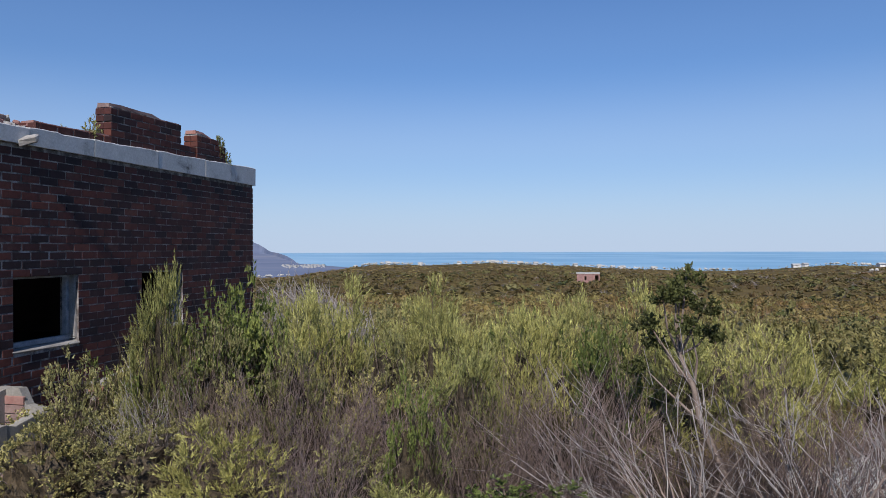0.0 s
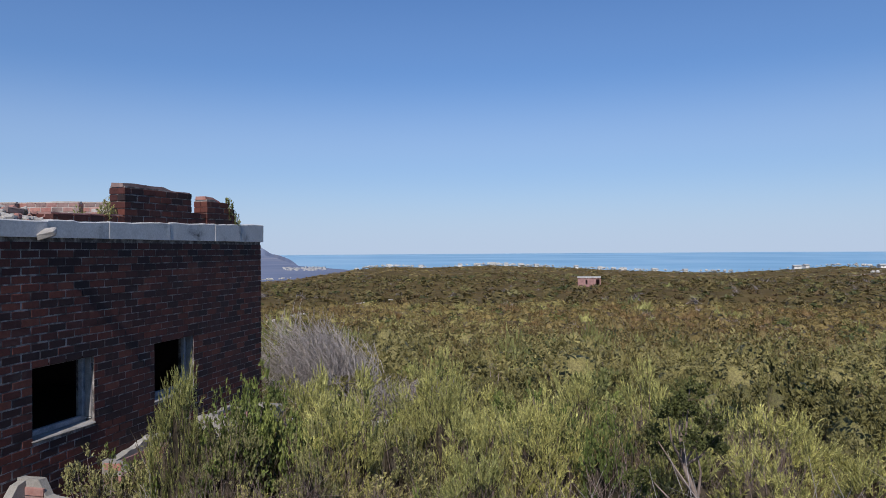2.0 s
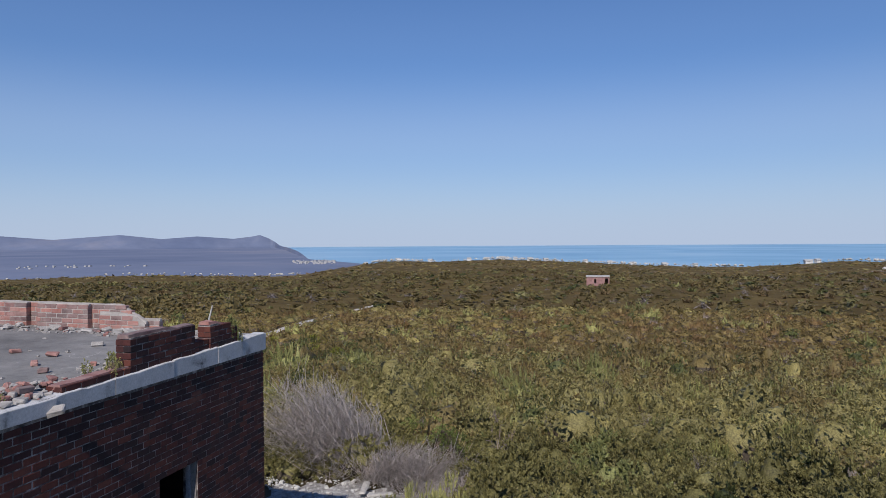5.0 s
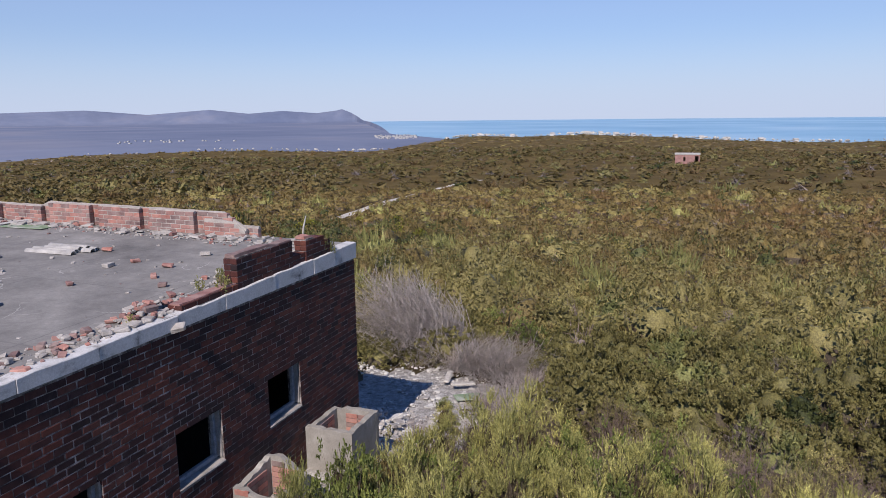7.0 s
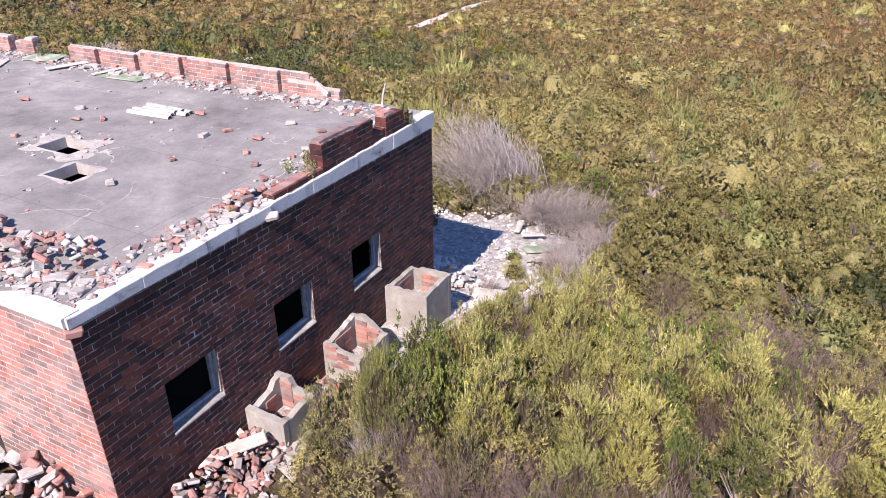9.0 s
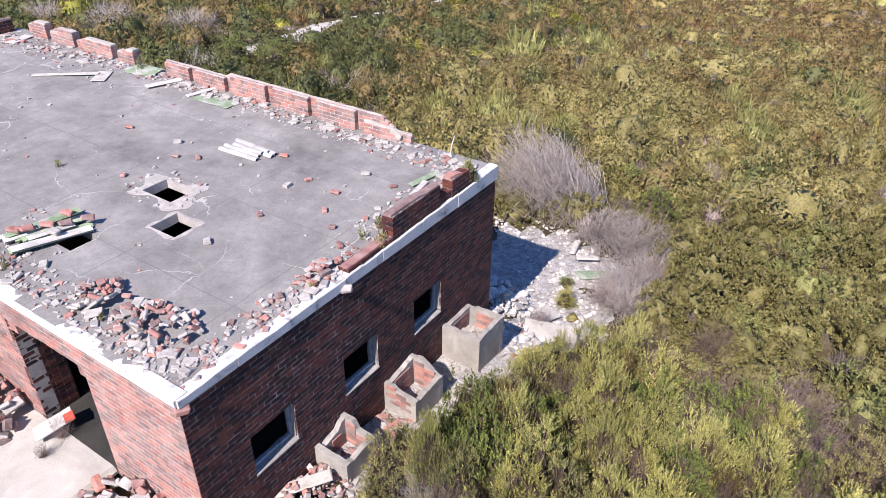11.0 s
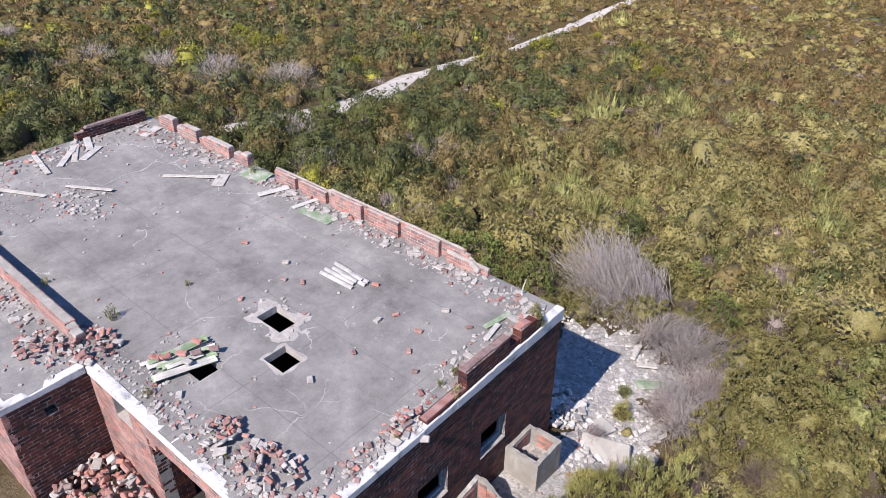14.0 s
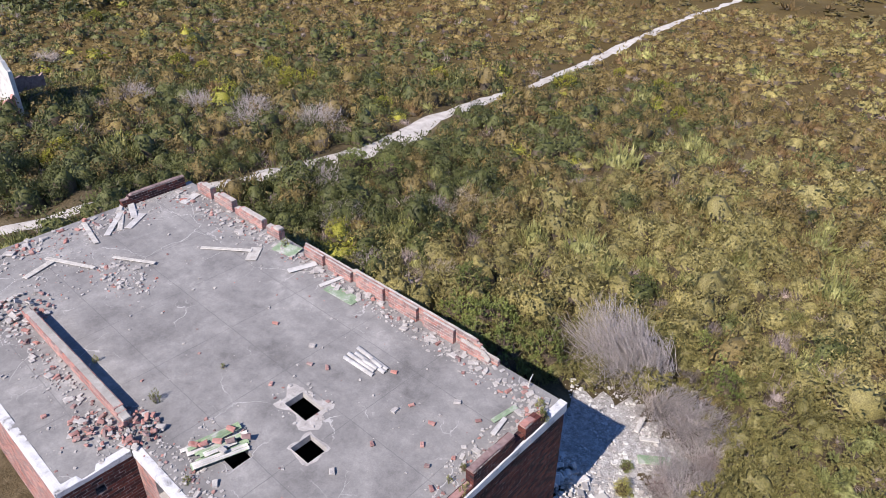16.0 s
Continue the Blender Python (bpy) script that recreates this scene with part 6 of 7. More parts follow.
# the big dead bushes
def dead_bush(label, x, y, R, H, n, wood, seed, thick=0.012, lean=(0.0, 0.0), up=0.8, kids=2, wild=0.13, foot=0.12):
    o = thing("dead_bush", label, "dead bush", "dead bushes", m=pose(x, y, ground_z(x, y)))
    V, F = brush(np.random.default_rng(seed), n, R, H, thick, foot, lean, up, kids, wild)
    part("branchwork", np_mesh("branchwork", V, F, [wood]), o)
    root_stock(o, seed + 500, R * 0.5, H * 0.5)


dead_bush("large dome of bleached grey dead branches", -1.3, 15.0, 1.6, 2.6, 560, TWIG, 1, 0.017, (-1.5, -0.5), 0.85, 7, 0.32, 0.35)
dead_bush("bleached dead branches lying outwards on the sand", -0.3, 13.9, 1.4, 1.1, 420, TWIG, 2, 0.014, (1.0, -0.2))
dead_bush("bleached dead branches lying outwards on the sand", 0.7, 13.6, 1.4, 1.0, 360, TWIG, 22, 0.013, (0.8, 0.1))
dead_bush("flattened tangle of grey dead branches", -15.2, 20.6, 2.5, 0.7, 420, STRAW, 3, 0.016, (0.8, 0.2), 0.3)
dead_bush("flattened tangle of grey dead branches", -13.6, 18.9, 2.2, 0.6, 320, STRAW, 23, 0.015, (0.8, 0.0), 0.3)
dead_bush("flattened tangle of grey dead branches", -10.9, 14.6, 2.0, 0.5, 260, STRAW, 4, 0.014, (0.5, -0.2), 0.3)
dead_bush("bleached grey dead bush behind the parapet", -20.3, 15.9, 1.6, 1.7, 420, TWIG, 5, 0.015)
dead_bush("bleached grey dead bush behind the parapet", -22.0, 16.0, 1.3, 1.2, 320, TWIG, 25, 0.014)
dead_bush("bleached grey dead bush near the parapet", -16.8, 14.6, 1.5, 1.2, 350, TWIG, 6, 0.013)
dead_bush("dry grey bush close behind the ruin", -13.0, 12.6, 1.2, 1.0, 300, TWIG, 26, 0.011)
dead_bush("bleached grey dead bush beyond the path", -28.8, 22.5, 2.0, 1.5, 380, TWIG, 7, 0.016)
dead_bush("bleached grey dead bush beyond the path", -33.0, 20.5, 1.9, 1.4, 380, TWIG, 8, 0.016)
for i, (x, y) in enumerate(((-70.1, 20.7), (-40.8, 16.2), (-36.2, 18.3), (-31.5, 19.1))):
    dead_bush("bleached grey dead bush among dark shrubs", x, y, 1.7, 1.5, 260, TWIG, 70 + i, 0.016)
dead_bush("flat mat of dry grey twigs on the slope", 2.0, 10.7, 1.4, 0.7, 560, TWIG, 9, 0.010, (0.4, 0.3), 0.4)
dead_bush("flat mat of dry grey twigs on the slope", 2.0, 12.6, 1.5, 0.7, 560, TWIG, 10, 0.010, (0.3, 0.2), 0.4)
dead_bush("flat mat of dry grey twigs on the slope", 1.3, 11.4, 1.0, 0.4, 260, TWIG, 27, 0.007, (0.3, 0.2), 0.4)
dead_bush("sprawling bleached dead branches on the slope", 6.8, 1.9, 1.3, 1.25, 42, TWIG, 12, 0.007, (0.4, 0.1), 0.9, 7, 0.34)
dead_bush("sprawling bleached dead branches on the slope", 6.0, 1.95, 1.0, 1.35, 42, TWIG, 13, 0.007, (-0.6, 0.2), 0.9, 7, 0.34)
dead_bush("sprawling bleached dead branches on the slope", 7.9, 2.5, 1.3, 1.2, 42, TWIG, 14, 0.007, (0.2, 0.0), 0.9, 7, 0.34)
dead_bush("dry purple-grey bush before the concrete apron", 1.8, 2.48, 0.62, 1.0, 420, TWIG, 15, 0.004, (0, 0), 0.5)
dead_bush("dry brown bush beside the concrete apron", 3.3, 2.2, 0.6, 0.95, 300, TWIG_WARM, 28, 0.004, (0, 0), 0.5)


def small_tree(x, y, top):
    """A crooked little tree: twisted trunk, a few limbs, a ragged crown at their ends."""
    rng = np.random.default_rng(77)
    z0 = ground_z(x, y)
    H = top - z0
    o = thing("small_tree", "crooked grey-barked shrubby tree with a ragged dark crown", "tree", m=pose(x, y, z0))
    pts = [(0.34, -0.42, -0.05), (0.27, -0.25, 0.22 * H), (0.13, -0.16, 0.40 * H), (0.10, -0.02, 0.52 * H), (0.0, 0.0, 0.66 * H)]
    v, f = tube(pts, [0.034, 0.028, 0.024, 0.022, 0.017], 7)
    part("trunk", py_mesh("trunk", v, f, BARK, True), o, "twisted pale trunk")
    tri = []
    for k, (dx, dy, dz, root) in enumerate(((-0.24, 0.05, 0.80, 3), (-0.13, -0.1, 0.92, 4), (0.06, 0.08, 1.0, 4), (0.19, -0.06, 0.88, 4), (0.02, 0.16, 0.9, 4), (-0.16, 0.14, 0.72, 3), (0.24, 0.1, 0.76, 4), (-0.30, 0.0, 0.62, 2), (0.06, -0.12, 0.80, 3), (-0.02, 0.0, 0.95, 4))):
        p = (dx, dy, dz * H)
        q = pts[root]
        v, f = tube([q, ((dx + q[0]) / 2 + rng.normal() * 0.03, (dy + q[1]) / 2 + rng.normal() * 0.03, (p[2] + q[2]) / 2 - 0.03), p], [0.013, 0.009, 0.004], 5)
        part("limb", py_mesh("limb", v, f, BARK, True), o)
        t, _ = sprays(rng, 0.15, 0.14, 26, 14, 0.036, 0.021, 0.09, 0.9, 0.4, 1.0)
        tri.append(t + np.array(p, np.float32) - (0, 0, 0.07))
    part("crown", leaf_mesh("crown", np.concatenate(tri), LEAVES["dark"]), o, "ragged crown of small dark leaves")


small_tree(6.05, 2.85, 1.50)


# ---- the shrubland, as one cover per distance ----
def cover(name, label, spots, families, seed):
    """Many shrubs joined into one cover. spots: rows of x, y, z, size, height, leaf index; families: a few shrubs of each habit, as foliage and body."""
    rng = np.random.default_rng(seed)
    spots = np.asarray(spots, np.float32)
    habit = np.array([HABIT.get(LEAF_ORDER[int(k)], "cushion") for k in spots[:, 5]])
    turn = rng.uniform(0, 2 * math.pi, len(spots)).astype(np.float32)
    stretch = rng.uniform(0.75, 1.35, len(spots)).astype(np.float32)
    V, F, I, n = [], [], [], 0
    for fam, templates in families.items():
        pick = np.where(habit == fam, rng.integers(0, len(templates), len(spots)), -1)
        for k, layers in enumerate(templates):
            s = spots[pick == k]
            if not len(s):
                continue
            c, d = np.cos(turn[pick == k])[:, None], np.sin(turn[pick == k])[:, None]
            wide = stretch[pick == k][:, None]
            for body, (T, tri) in enumerate(layers):
                x, y, z = T[:, 0][None] * wide, T[:, 1][None] / wide, T[:, 2][None]
                w = np.stack([(x * c - y * d) * s[:, 3:4] + s[:, 0:1], (x * d + y * c) * s[:, 3:4] + s[:, 1:2], z * s[:, 4:5] + s[:, 2:3]], axis=2)
                V.append(w.reshape(-1, 3))
                F.append((tri[None] + (n + len(T) * np.arange(len(s)))[:, None, None]).reshape(-1, 3))
                n += len(T) * len(s)
                leaf = np.repeat(s[:, 5].astype(np.int32), len(tri))
                # Lower body takes the inner-twig colour, darkened for shade between plants.
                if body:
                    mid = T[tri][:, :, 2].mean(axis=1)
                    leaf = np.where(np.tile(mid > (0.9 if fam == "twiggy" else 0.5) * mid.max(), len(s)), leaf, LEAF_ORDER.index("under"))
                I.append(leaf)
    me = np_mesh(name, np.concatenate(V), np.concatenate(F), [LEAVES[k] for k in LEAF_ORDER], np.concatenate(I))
    thing(name, label, "shrubs", kind="stuff", me=me)


def mood(x, y):
    """Which leaf colour grows here: patches, with odd plants between."""
    r = math.hypot(x - EYE[0], y - EYE[1])
    a = noise.noise((x * 0.05, y * 0.05, 11.0)) + 0.5 * noise.noise((x * 0.16, y * 0.16, 2.0))
    b = noise.noise((x * 0.07, y * 0.07, 31.0)) + 0.5 * noise.noise((x * 0.2, y * 0.2, 8.0))
    far = min(1, max(0, (r - 27) / 26))
    left = min(1, max(0, (-11 - x) / 5)) * min(1, max(0, (60 - y) / 14))
    w = {"olive": 1.3 - 1.15 * far - 1.1 * left + 0.8 * (0.1 < a < 0.5) * (1 - left), "heath": 0.45 + 0.8 * max(0, a - 0.1) - 0.3 * far - 0.35 * left, "brown": 0.12 + 0.7 * left + 1.0 * far + 0.6 * (a < -0.25) * (1 - far), "grey": 0.22 + 3.2 * max(0, b - 0.22) * (1 - 0.75 * far), "dark": 0.07 + 0.15 * far + 1.9 * left + 0.5 * max(0, -0.3 - b), "russet": 0.03 + 0.6 * far + 0.2 * (b < -0.45), "lime": 0.02 + 0.05 * far * (x < -5) + 0.42 * left}
    return {k: max(0.0, v) for k, v in w.items()}


def scatter(rng, n, r0, r1, a0, a1, size, squat, lift, ok):
    """About n shrubs over a sector of the ground, one to each cell of a jittered net."""
    out = []
    step = math.sqrt(radians(a1 - a0) / 2 * (r1 * r1 - r0 * r0) / n)
    m = int(r1 / step) + 1
    for i, j in [(p, q) for p in range(-m, m + 1) for q in range(-m, m + 1)]:
        dx, dy = (i + rng.uniform(-0.6, 0.6)) * step, (j + rng.uniform(-0.6, 0.6)) * step
        r, a = math.hypot(dx, dy), math.degrees(math.atan2(-dx, dy))
        if not (r0 < r < r1 and a0 < a < a1):
            continue
        x, y = EYE[0] + dx, EYE[1] + dy
        if not ok(x, y, rng):
            continue
        w = mood(x, y)
        kind = rng.choices(list(w), [v ** 2 for v in w.values()])[0] if rng.random() > 0.07 else rng.choice(("heath", "brown", "grey", "dark"))
        s = size * (0.55 + 0.85 * rng.random() ** 1.6) * (1.05 + 0.7 * noise.noise((x * 0.42, y * 0.42, 17.0))) * (0.85 if kind in ("grey", "russet") else 1)
        out.append((x, y, ground_z(x, y) + lift, s, s * squat * rng.uniform(0.72, 1.25), LEAF_ORDER.index(kind)))
    return out


HABIT = {"heath": "plume", "frond": "plume", "grey": "twiggy", "under": "twiggy", "russet": "plume"}


def tufted(rng, R, H, n_tuft, n_blade, L, W, grid, habit):
    """One shrub: a close body of loose facets pushed out into tufts, and blades standing on the tufts."""
    i = np.arange(n_tuft) + 0.5
    zt = np.clip(1.0 - 1.08 * i / n_tuft + rng.normal(size=n_tuft) * 0.03, -0.08, 1)
    a = i * 2.39996 + rng.normal(size=n_tuft) * 0.35
    flat = np.sqrt(np.maximum(0, 1 - zt * zt))
    way = np.stack([np.cos(a) * flat, np.sin(a) * flat, zt], axis=1)
    big = (lumps_of(rng, 7)[0], rng.uniform(0.70, 1.16, 7))
    tall = rng.uniform(0.80, 1.12, n_tuft)
    lump = lambda d: 0.15 + 0.85 * bulge(d, big)
    size = {"cushion": 0.77, "plume": 0.66, "twiggy": 0.45}[habit]
    nlat, nlon = grid
    t, k = np.meshgrid(np.arange(nlat + 1), np.arange(nlon), indexing="ij")
    el = math.pi / 2 * (t / nlat) ** 0.9
    az = 2 * math.pi * (k + 0.5 * (t % 2)) / nlon + rng.normal(size=t.shape) * 0.25 * (2 * math.pi / nlon)
    d = np.stack([np.cos(el) * np.cos(az), np.cos(el) * np.sin(az), np.sin(el) * 1.06 - 0.06], axis=2)
    flat_d = d.reshape(-1, 3)
    near = flat_d @ way.T
    best = near.argmax(1)
    r = lump(flat_d) * (0.74 + 0.30 * tall[best] * np.clip((near.max(1) - 0.90) / 0.10, 0, 1) ** 0.7) * rng.uniform(0.95, 1.05, len(flat_d)) * size
    P = (flat_d * r[:, None] * (R, R, H)).reshape(nlat + 1, nlon, 3)
    P[nlat] = P[nlat].mean(0)
    q = np.arange((nlat + 1) * nlon).reshape(nlat + 1, nlon)
    A, B, D, C = q[:-1], np.roll(q[:-1], -1, axis=1), q[1:], np.roll(q[1:], -1, axis=1)
    faces = np.concatenate([np.stack([A, B, D], axis=2).reshape(-1, 3), np.stack([B, C, D], axis=2)[:-1].reshape(-1, 3)])
    p = way * (lump(way) * tall * (0.97 if habit == "cushion" else 0.86 if habit == "plume" else 0.6))[:, None]
    up, wild, back = {"cushion": (0.35, 0.60, 0.35), "plume": (0.95, 0.28, 0.5), "twiggy": (0.55, 0.38, 0.65)}[habit]
    spread = (0.52 if habit == "cushion" else 0.42) * math.sqrt(2 * math.pi / n_tuft) * 0.5
    root = p[:, None, :] + rng.normal(size=(n_tuft, n_blade, 3)) * spread
    root = root * (R, R, H)
    axis = unit(way[:, None, :] + (0, 0, up) + rng.normal(size=(n_tuft, n_blade, 3)) * wild)
    side = unit(np.cross(axis, rng.normal(size=axis.shape)))
    if habit == "cushion":      # leaves lie along the cushion and show its roundness
        out = way[:, None, :] + rng.normal(size=axis.shape) * 0.42
        axis = unit(np.cross(out, rng.normal(size=axis.shape)) + way[:, None, :] * 0.35 + (0, 0, 0.2))
        side = unit(np.cross(unit(out), axis))
    ln = L * rng.uniform(0.6, 1.3, (n_tuft, n_blade, 1))
    wd = W * rng.uniform(0.7, 1.3, (n_tuft, n_blade, 1)) / 2
    root = root - axis * ln * back
    tri = np.stack([root - side * wd, root + side * wd, root + axis * ln], axis=2).reshape(-1, 3)
    tri[:, 2] = np.maximum(tri[:, 2], 0.0)
    return [(tri.astype(np.float32), np.arange(len(tri)).reshape(-1, 3)), (P.reshape(-1, 3).astype(np.float32), faces)]


def tmpl(seed, n_tuft, n_blade, L, W, grid, n=6, R=0.62, H=0.66):
    """A few shrubs of each habit, as fine as their distance asks."""
    make = lambda habit, k, nt, nb, l, w, g: [tufted(np.random.default_rng(seed + k + i), R, H, nt, nb, l, w, g, habit) for i in range(n)]
    low = (max(2, grid[0] // 2), max(5, grid[1] // 2))
    return {"cushion": make("cushion", 0, n_tuft, n_blade, L, W, grid), "plume": make("plume", 20, n_tuft, n_blade, L * 1.9, W * 0.75, grid), "twiggy": make("twiggy", 40, n_tuft, n_blade, L * 4.2, W * 0.42, low)}


def leafy_tmpl(seed, n=7, R=0.62, H=0.66):
    """Shrubs of each habit with their leaves gathered in heads, for the ground close by."""
    def make(habit, k, spec):
        out = []
        for i in range(n):
            rng = np.random.default_rng(seed + k + i)
            tri = clumps(rng, R, H, *spec, lumps_of(rng, 7))[0]
            out.append([(tri, np.arange(len(tri)).reshape(-1, 3)), tufted(rng, R * 0.81, H * 0.81, 50, 1, 0.02, 0.01, (5, 11), habit)[1]])
        return out
    low = [tufted(np.random.default_rng(seed + 40 + i), R, H, 70, 10, 0.28, 0.011, (4, 9), "twiggy") for i in range(n)]
    return {"cushion": make("cushion", 0, (60, 4, 5, 0.062, 0.038, 0.10, 0.55, 0.35, 0.0)), "plume": make("plume", 20, (40, 5, 6, 0.076, 0.029, 0.15, 0.42, 0.55, 0.0)), "twiggy": low}


crng = random.Random(4)
near_ok = lambda x, y, r: not bare(x, y) and not (0.8 < x < 13 and 1.2 < y < 9.3) and (y > -3 or x < -19)
cover("shrubland_near", "rounded olive and grey-green shrubs covering the slope", scatter(crng, 960, 9, 22, -24, 100, 1.2, 1.3, -0.03, near_ok), leafy_tmpl(500), 1)
cover("shrubland_slope", "rounded olive and yellowish shrubs over the slope", scatter(crng, 1850, 21, 38, -24, 103, 1.32, 1.25, -0.03, near_ok), tmpl(550, 58, 9, 0.080, 0.042, (4, 10), 8), 6)
cover("shrubland_middle", "olive and brown heath covering the middle distance", scatter(crng, 2700, 37, 62, -24, 97, 1.4, 1.15, -0.03, lambda x, y, r: track_gap(x, y) > 1.05), tmpl(600, 40, 5, 0.105, 0.060, (3, 8), 8), 2)
cover("shrubland_beyond", "brown and olive heath beyond the middle distance", scatter(crng, 3400, 61, 105, -24, 92, 1.45, 0.9, -0.03, lambda x, y, r: track_gap(x, y) > 0.8), tmpl(650, 24, 3, 0.16, 0.11, (3, 8), 7), 7)
cover("shrubland_outer", "brown and olive heath on the outer slope", scatter(crng, 1100, 103, 150, 30, 82, 2.1, 0.75, -0.05, lambda x, y, r: track_gap(x, y) > 1.0), tmpl(680, 20, 3, 0.28, 0.2, (3, 7), 5), 9)
cover("shrubland_far", "brown and olive heath on the far slope", scatter(crng, 5200, 103, 330, -24, 82, 1.9, 0.6, -0.05, lambda x, y, r: track_gap(x, y) > 0.9 or y > 110), tmpl(700, 12, 2, 0.42, 0.30, (2, 6), 5), 3)
cover("shrubland_ridge", "brown heath on the ridge", scatter(crng, 3000, 320, 640, -25, 66, 4.0, 0.22, -0.1, lambda x, y, r: True), tmpl(800, 6, 1, 0.6, 0.4, (2, 6), 5), 4)


around = lambda x, y, r: not bare(x, y) and (x > 2.5 or y < -5)
cover("shrubland_around", "low olive heath around the open side of the ruin", scatter(crng, 420, 4.5, 30, -180, -24, 1.3, 0.8, -0.03, around) + scatter(crng, 160, 7, 30, 103, 180, 1.3, 0.8, -0.03, around), tmpl(850, 20, 3, 0.17, 0.10, (4, 9), 4), 8)


def dry_clumps(name, label, n, r0, r1, L, W, ns, size, seed):
    """Low purple-grey dry growth filling the gaps."""
    rng = random.Random(seed)
    spots = scatter(rng, n, r0, r1, -32, 80, size, 0.8, -0.03, lambda x, y, r: near_ok(x, y, r) and noise.noise((x * 0.3, y * 0.3, 40.0)) > 0.05)
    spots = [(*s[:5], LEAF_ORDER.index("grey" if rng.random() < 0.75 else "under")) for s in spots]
    cover(name, label, spots, tmpl(seed * 50, ns, 7, L / 4.2, W / 0.42, (4, 8), 5), seed)


dry_clumps("dry_growth_near", "purple-grey dry twigs between the shrubs", 900, 9, 22, 0.36, 0.014, 40, 1.1, 31)
dry_clumps("dry_growth_slope", "purple-grey dry twigs between the shrubs", 1500, 21, 45, 0.36, 0.03, 16, 1.2, 32)


def floor_plants():
    """Low dry tufts and litter between the shrubs close by."""
    rng = random.Random(8)
    spots = []
    while len(spots) < 900:
        x, y = rng.uniform(0.2, 16), rng.uniform(0.0, 18)
        if (x - EYE[0]) ** 2 + (y - EYE[1]) ** 2 < 4 or (-1.6 < x < 0.95 and y < 8) or ((x - 1.3) ** 2 + (y - 0.9) ** 2 < 1.0) or rng.random() < 0.2 * (bare(x, y)):
            continue
        if bare(x, y) and rng.random() < 0.75:
            continue
        s = rng.uniform(0.12, 0.34)
        spots.append((x, y, ground_z(x, y) - 0.02, s, s * rng.uniform(0.6, 1.3), LEAF_ORDER.index(rng.choices(["grey", "brown", "olive", "heath", "russet"], [40, 22, 18, 14, 6])[0])))
    cover("ground_tufts", "low dry tufts and litter between the shrubs", spots, tmpl(900, 16, 5, 0.16, 0.05, (3, 7), 5, 0.8, 0.9), 5)


floor_plants()


# ---- far things ----
def hut(x, y, w, d, h):
    z = ground_z(x, y) - 0.3
    o = thing("hut", "small flat-roofed pinkish brick hut with open doorways", "hut", m=pose(x, y, z, 0, 0, 2))
    holes = [(0.30 * w, 0.30 * w + 0.95, 0, 2.4), (-0.16 * w, -0.16 * w + 0.5, 1.0, 2.2)]
    us = cuts(-w / 2, w / 2, 1.5, *[e for q in holes for e in q[:2]])
    zs = cuts(0, h, 1.5, *[e for q in holes for e in q[2:]])
    v, f = cell_solid(us, zs, out_of(holes), lambda u, q, s: (u, (-d / 2 + 0.25) if s else -d / 2, q))
    part("front_wall", py_mesh("front_wall", v, f, HUT), o)
    for nm, lo, hi in (("side_wall", (-w / 2, -d / 2 + 0.25, 0), (-w / 2 + 0.25, d / 2, h)), ("side_wall", (w / 2 - 0.25, -d / 2 + 0.25, 0), (w / 2, d / 2, h)), ("back_wall", (-w / 2 + 0.25, d / 2 - 0.25, 0), (w / 2 - 0.25, d / 2, h))):
        part(nm, py_mesh(nm, box_v(lo, hi), BOX_F, HUT), o)
    part("roof", py_mesh("roof", *chamfered(w + 0.3, d + 0.3, 0.34, 0.03), SHEET), o, "pale flat roof slab", pose(0, 0, h + 0.17))


hut(0.4, 195.0, 6.2, 4.0, 2.75)


def outcrop(label, x, y, n, spread, size, seed, m=ROCK):
    rng = random.Random(seed)
    o = thing("rock_outcrop", label, "rocks", "rocks on the ridge", m=pose(x, y, ground_z(x, y)))
    for i in range(n):
        s = size * 0.62 * rng.uniform(0.3, 1.4)
        vv, ff = chamfered(s, s * rng.uniform(0.6, 1), s * rng.uniform(0.5, 0.9), s * 0.16, s * 0.12, rng)
        X, Y = rng.gauss(0, spread * 1.3), rng.gauss(0, spread * 0.5)
        part("rock", py_mesh("rock", vv, ff, m), o, "", pose(X, Y, ground_z(x + X, y + Y) - ground_z(x, y) + s * 0.25 + 1.1, rng.uniform(-20, 20), rng.uniform(-20, 20), rng.uniform(0, 360)))


def at(az, r):
    return EYE[0] - r * math.sin(radians(az)), EYE[1] + r * math.cos(radians(az))


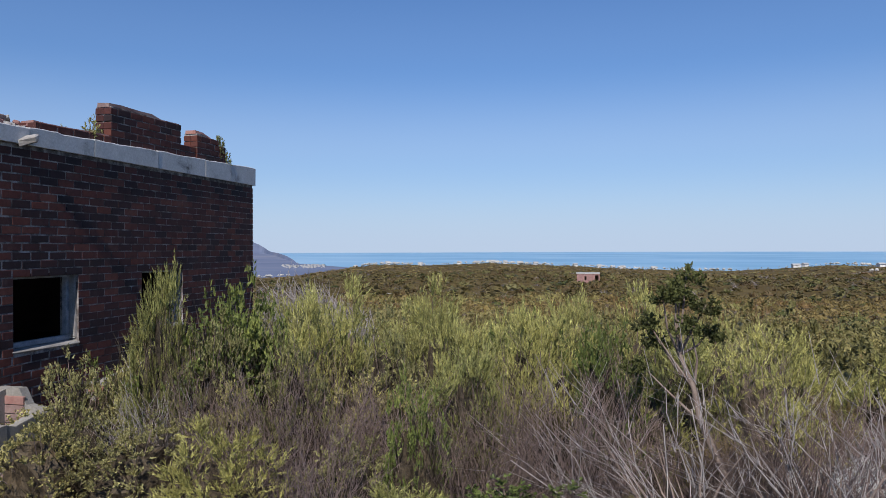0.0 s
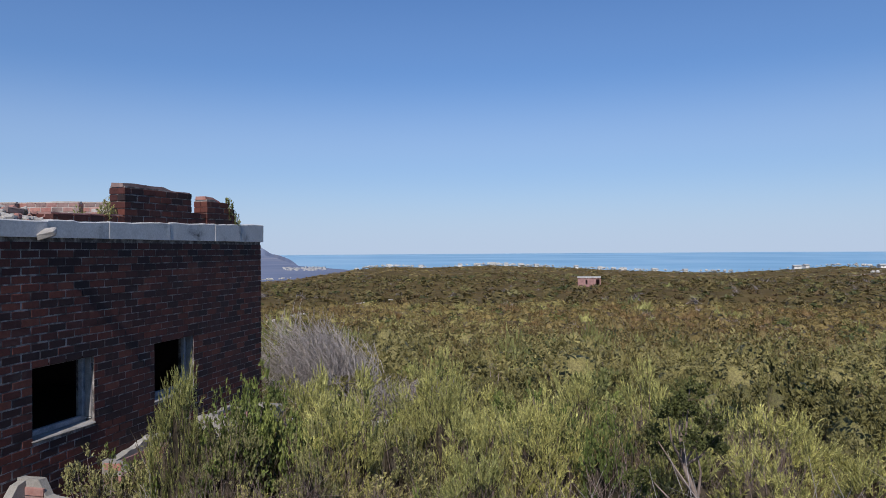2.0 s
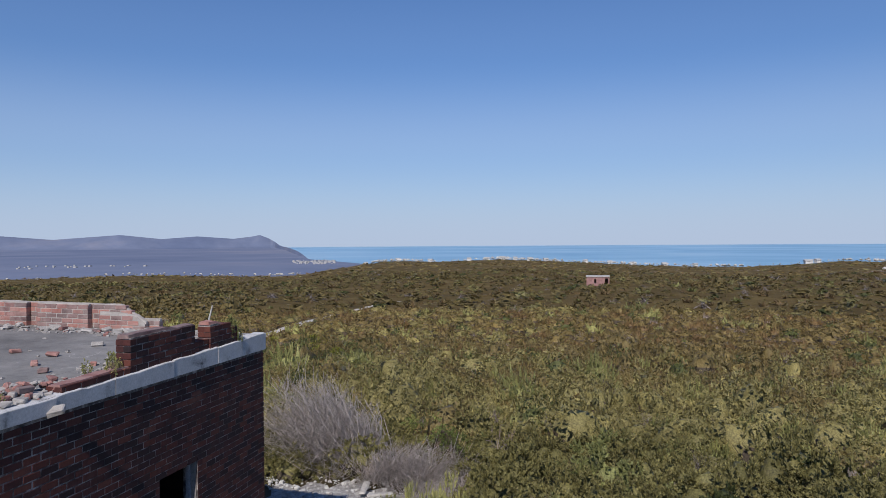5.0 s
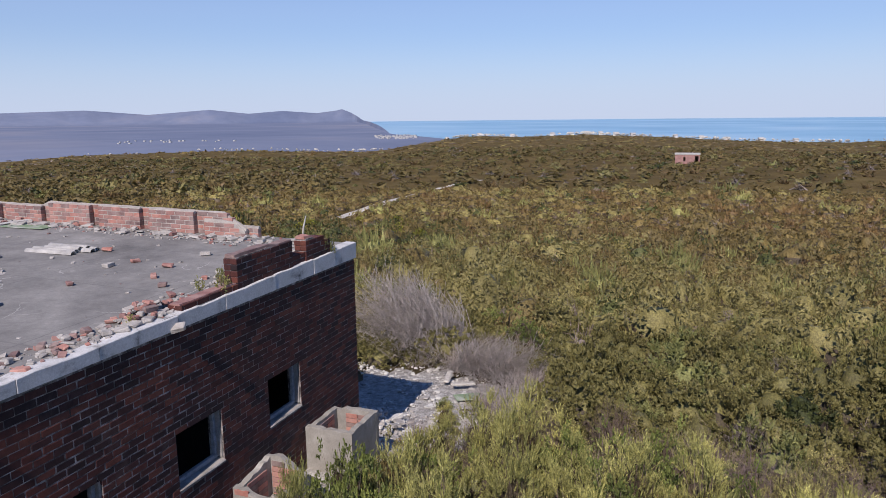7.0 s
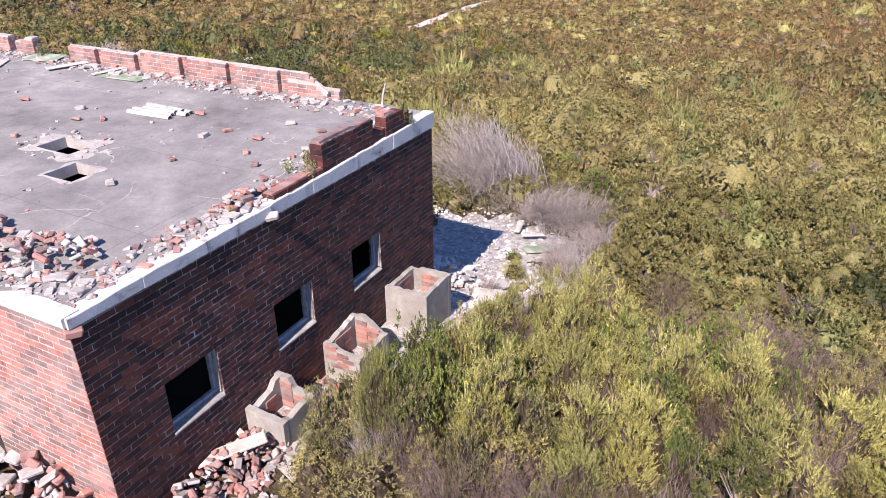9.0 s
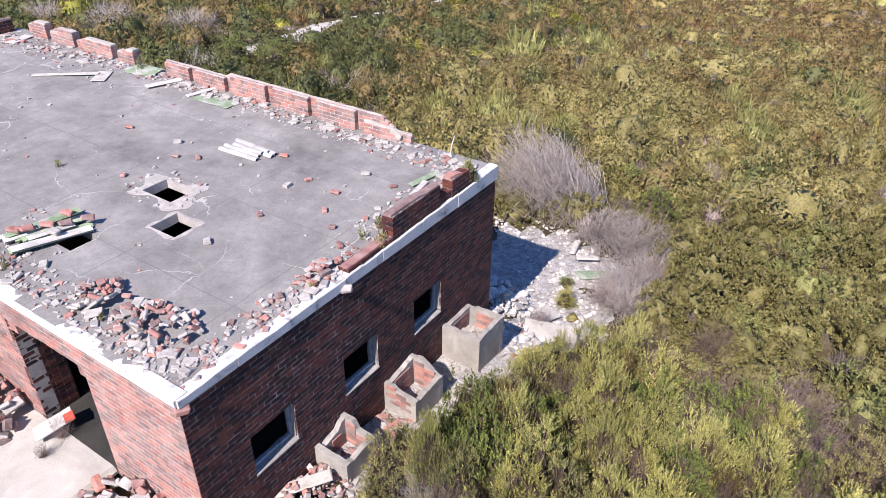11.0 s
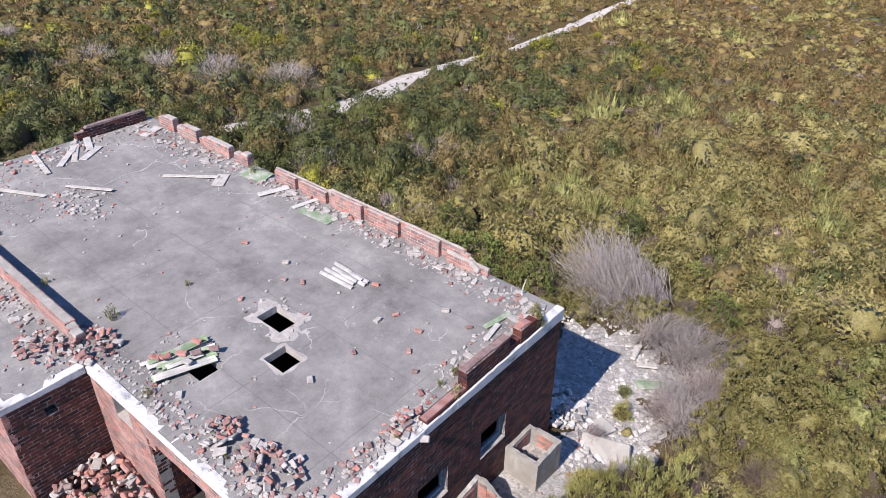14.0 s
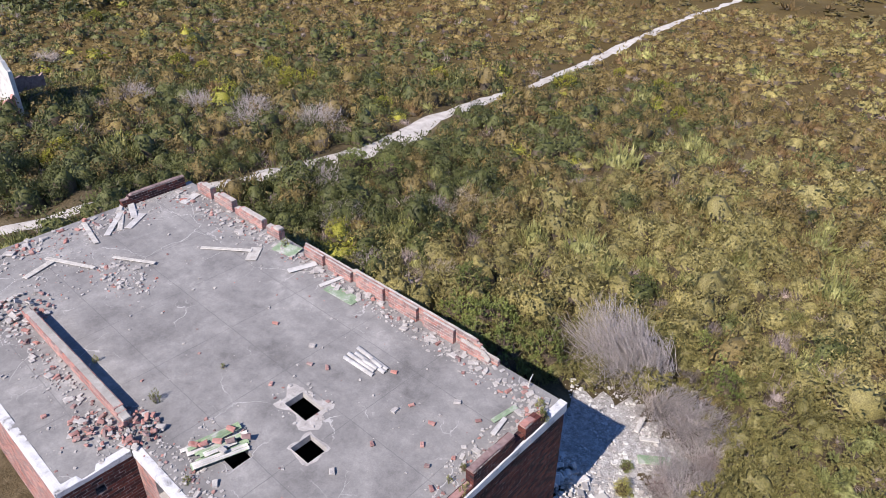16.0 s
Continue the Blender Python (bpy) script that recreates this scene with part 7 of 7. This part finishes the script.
orng = random.Random(17)
for i, (az, q, n, spread, size) in enumerate(((19.3, 0.97, 34, 9, 3.2), (17.6, 0.97, 26, 8, 3.0), (15.8, 0.96, 16, 8, 2.2), (12.6, 0.97, 12, 9, 2.0), (9.8, 0.98, 38, 8, 3.6), (7.6, 0.97, 26, 9, 2.8), (6.2, 0.97, 22, 8, 2.8), (4.0, 0.96, 14, 9, 2.2), (1.6, 0.96, 16, 9, 2.4), (-1.0, 0.97, 26, 7, 3.0), (-3.2, 0.96, 22, 8, 2.6), (-5.6, 0.96, 12, 9, 2.0), (-8.4, 0.98, 20, 5, 3.4), (-11.5, 0.96, 8, 7, 2.0), (-16.2, 0.97, 24, 7, 2.6), (-18.4, 0.96, 26, 5, 3.2),
                                               (-18.6, 0.60, 10, 3, 1.8), (27.2, 0.97, 20, 8, 2.0), (33.0, 0.96, 16, 8, 1.8), (38.0, 0.96, 14, 10, 1.8), (30.0, 0.90, 10, 8, 1.4), (45.0, 0.9, 8, 9, 1.4))):
    x, y = at(az, q * lerp(az, REACH))
    outcrop("cluster of pale rocks on the ridge", x, y, n, spread, size, 300 + i)


def house(x, y, w, d, h, seed):
    z = ground_z(x, y) - 0.4
    o = thing("house", "small white house far off on the ridge", "house", "houses on the ridge", m=pose(x, y, z, 0, 0, seed * 17 % 30))
    holes = [(-0.3 * w, -0.3 * w + 1.2, 1.2, 2.4), (0.1 * w, 0.1 * w + 1.2, 1.2, 2.4)]
    v, f = cell_solid(cuts(-w / 2, w / 2, 3, *[e for q in holes for e in q[:2]]), cuts(0, h, 3, 1.2, 2.4), out_of(holes), lambda u, q, s: (u, (-d / 2 + 0.3) if s else -d / 2, q))
    part("front_wall", py_mesh("front_wall", v, f, WHITE), o)
    part("body", py_mesh("body", box_v((-w / 2, -d / 2 + 0.35, 0), (w / 2, d / 2, h)), BOX_F, WHITE), o)
    vv = [(-w / 2 - 0.4, -d / 2 - 0.4, h), (w / 2 + 0.4, -d / 2 - 0.4, h), (w / 2 + 0.4, d / 2 + 0.4, h), (-w / 2 - 0.4, d / 2 + 0.4, h), (-w / 2 - 0.4, 0, h + d * 0.28), (w / 2 + 0.4, 0, h + d * 0.28)]
    part("roof", py_mesh("roof", vv, [(0, 1, 5, 4), (2, 3, 4, 5), (0, 4, 3), (1, 2, 5), (3, 2, 1, 0)], SHEET), o)


for i, (az, q, w) in enumerate(((15.2, 0.985, 6), (9.2, 0.985, 6), (7.0, 0.985, 7), (17.9, 0.985, 6), (12.0, 0.985, 5), (10.5, 0.99, 6), (8.2, 0.99, 5), (5.7, 0.985, 6), (2.5, 0.985, 5), (0.6, 0.98, 5), (-5.9, 0.98, 5), (-1.2, 0.975, 6), (-3.6, 0.975, 6), (-13.7, 0.985, 9), (-14.3, 0.985, 6), (-19.0, 0.9, 6))):
    x, y = at(az, q * lerp(az, REACH))
    house(x, y, w * 0.62, 3.6, 2.3, i)


def town():
    """White specks of the towns on the coastal plain."""
    rng = random.Random(12)
    v, f = [], []
    for a0, a1, r0, r1, n in ((23.0, 26.4, 800, 980, 110), (36, 46, 800, 900, 22)):
        for _ in range(n):
            x, y = at(rng.uniform(a0, a1), rng.uniform(r0, r1))
            s, h = rng.uniform(0.8, 1.9) * r0 / 1000, rng.uniform(0.1, 0.6) * r0 / 1000
            k = len(v)
            v += box_v((x - s, y - s, -21), (x + s, y + s, -18.2 + h))
            f += [tuple(q + k for q in face) for face in BOX_F]
    thing("distant_town", "white specks of a far town on the plain", "town", kind="stuff", me=py_mesh("distant_town", v, f, SHEET))


town()


# a second ruin beyond the path
def far_ruin(x, y):
    z = ground_z(x, y) - 0.2
    o = thing("far_ruin", "roofless brick ruin with a whitewashed broken gable", "ruin", m=pose(x, y, z, 0, 0, 8))
    rng = random.Random(6)

    def broken(nm, a, b, h0, h1, m, dip):
        us = cuts(0, 1, 0.06)
        d = Vector((b[0] - a[0], b[1] - a[1], 0))
        n = Vector((-d.y, d.x, 0)).normalized() * 0.25
        v, f = [], []
        for u in us:
            h = h0 + (h1 - h0) * u - dip * math.sin(math.pi * u) + rng.uniform(-0.12, 0.12)
            c = Vector((*a, 0)) + d * u
            v += [tuple(c), tuple(c + Vector((0, 0, h))), tuple(c + n + Vector((0, 0, h - 0.04))), tuple(c + n)]
        for i in range(len(us) - 1):
            for j in range(3):
                f.append((4 * i + j, 4 * i + 4 + j, 4 * i + 5 + j, 4 * i + 1 + j))
        f += [(0, 1, 2, 3), tuple(range(4 * len(us) - 4, 4 * len(us)))[::-1]]
        part(nm, py_mesh(nm, v, f, m), o)

    broken("gable_wall", (-5.5, 0), (-2.7, 0), 3.2, 7.0, STONE, 0.3)
    broken("gable_wall", (-2.7, 0), (0, 0), 7.0, 3.0, STONE, 0.4)
    broken("side_wall", (0.5, -3.4), (0.1, -0.1), 0.7, 1.7, BRICK_PALE_LIT, 0.3)
    broken("side_wall", (-5.6, 0.4), (-5.6, 4.6), 2.0, 0.8, BRICK_PALE_LIT, 0.3)


far_ruin(-40.4, 9.0)
flush_bricks()
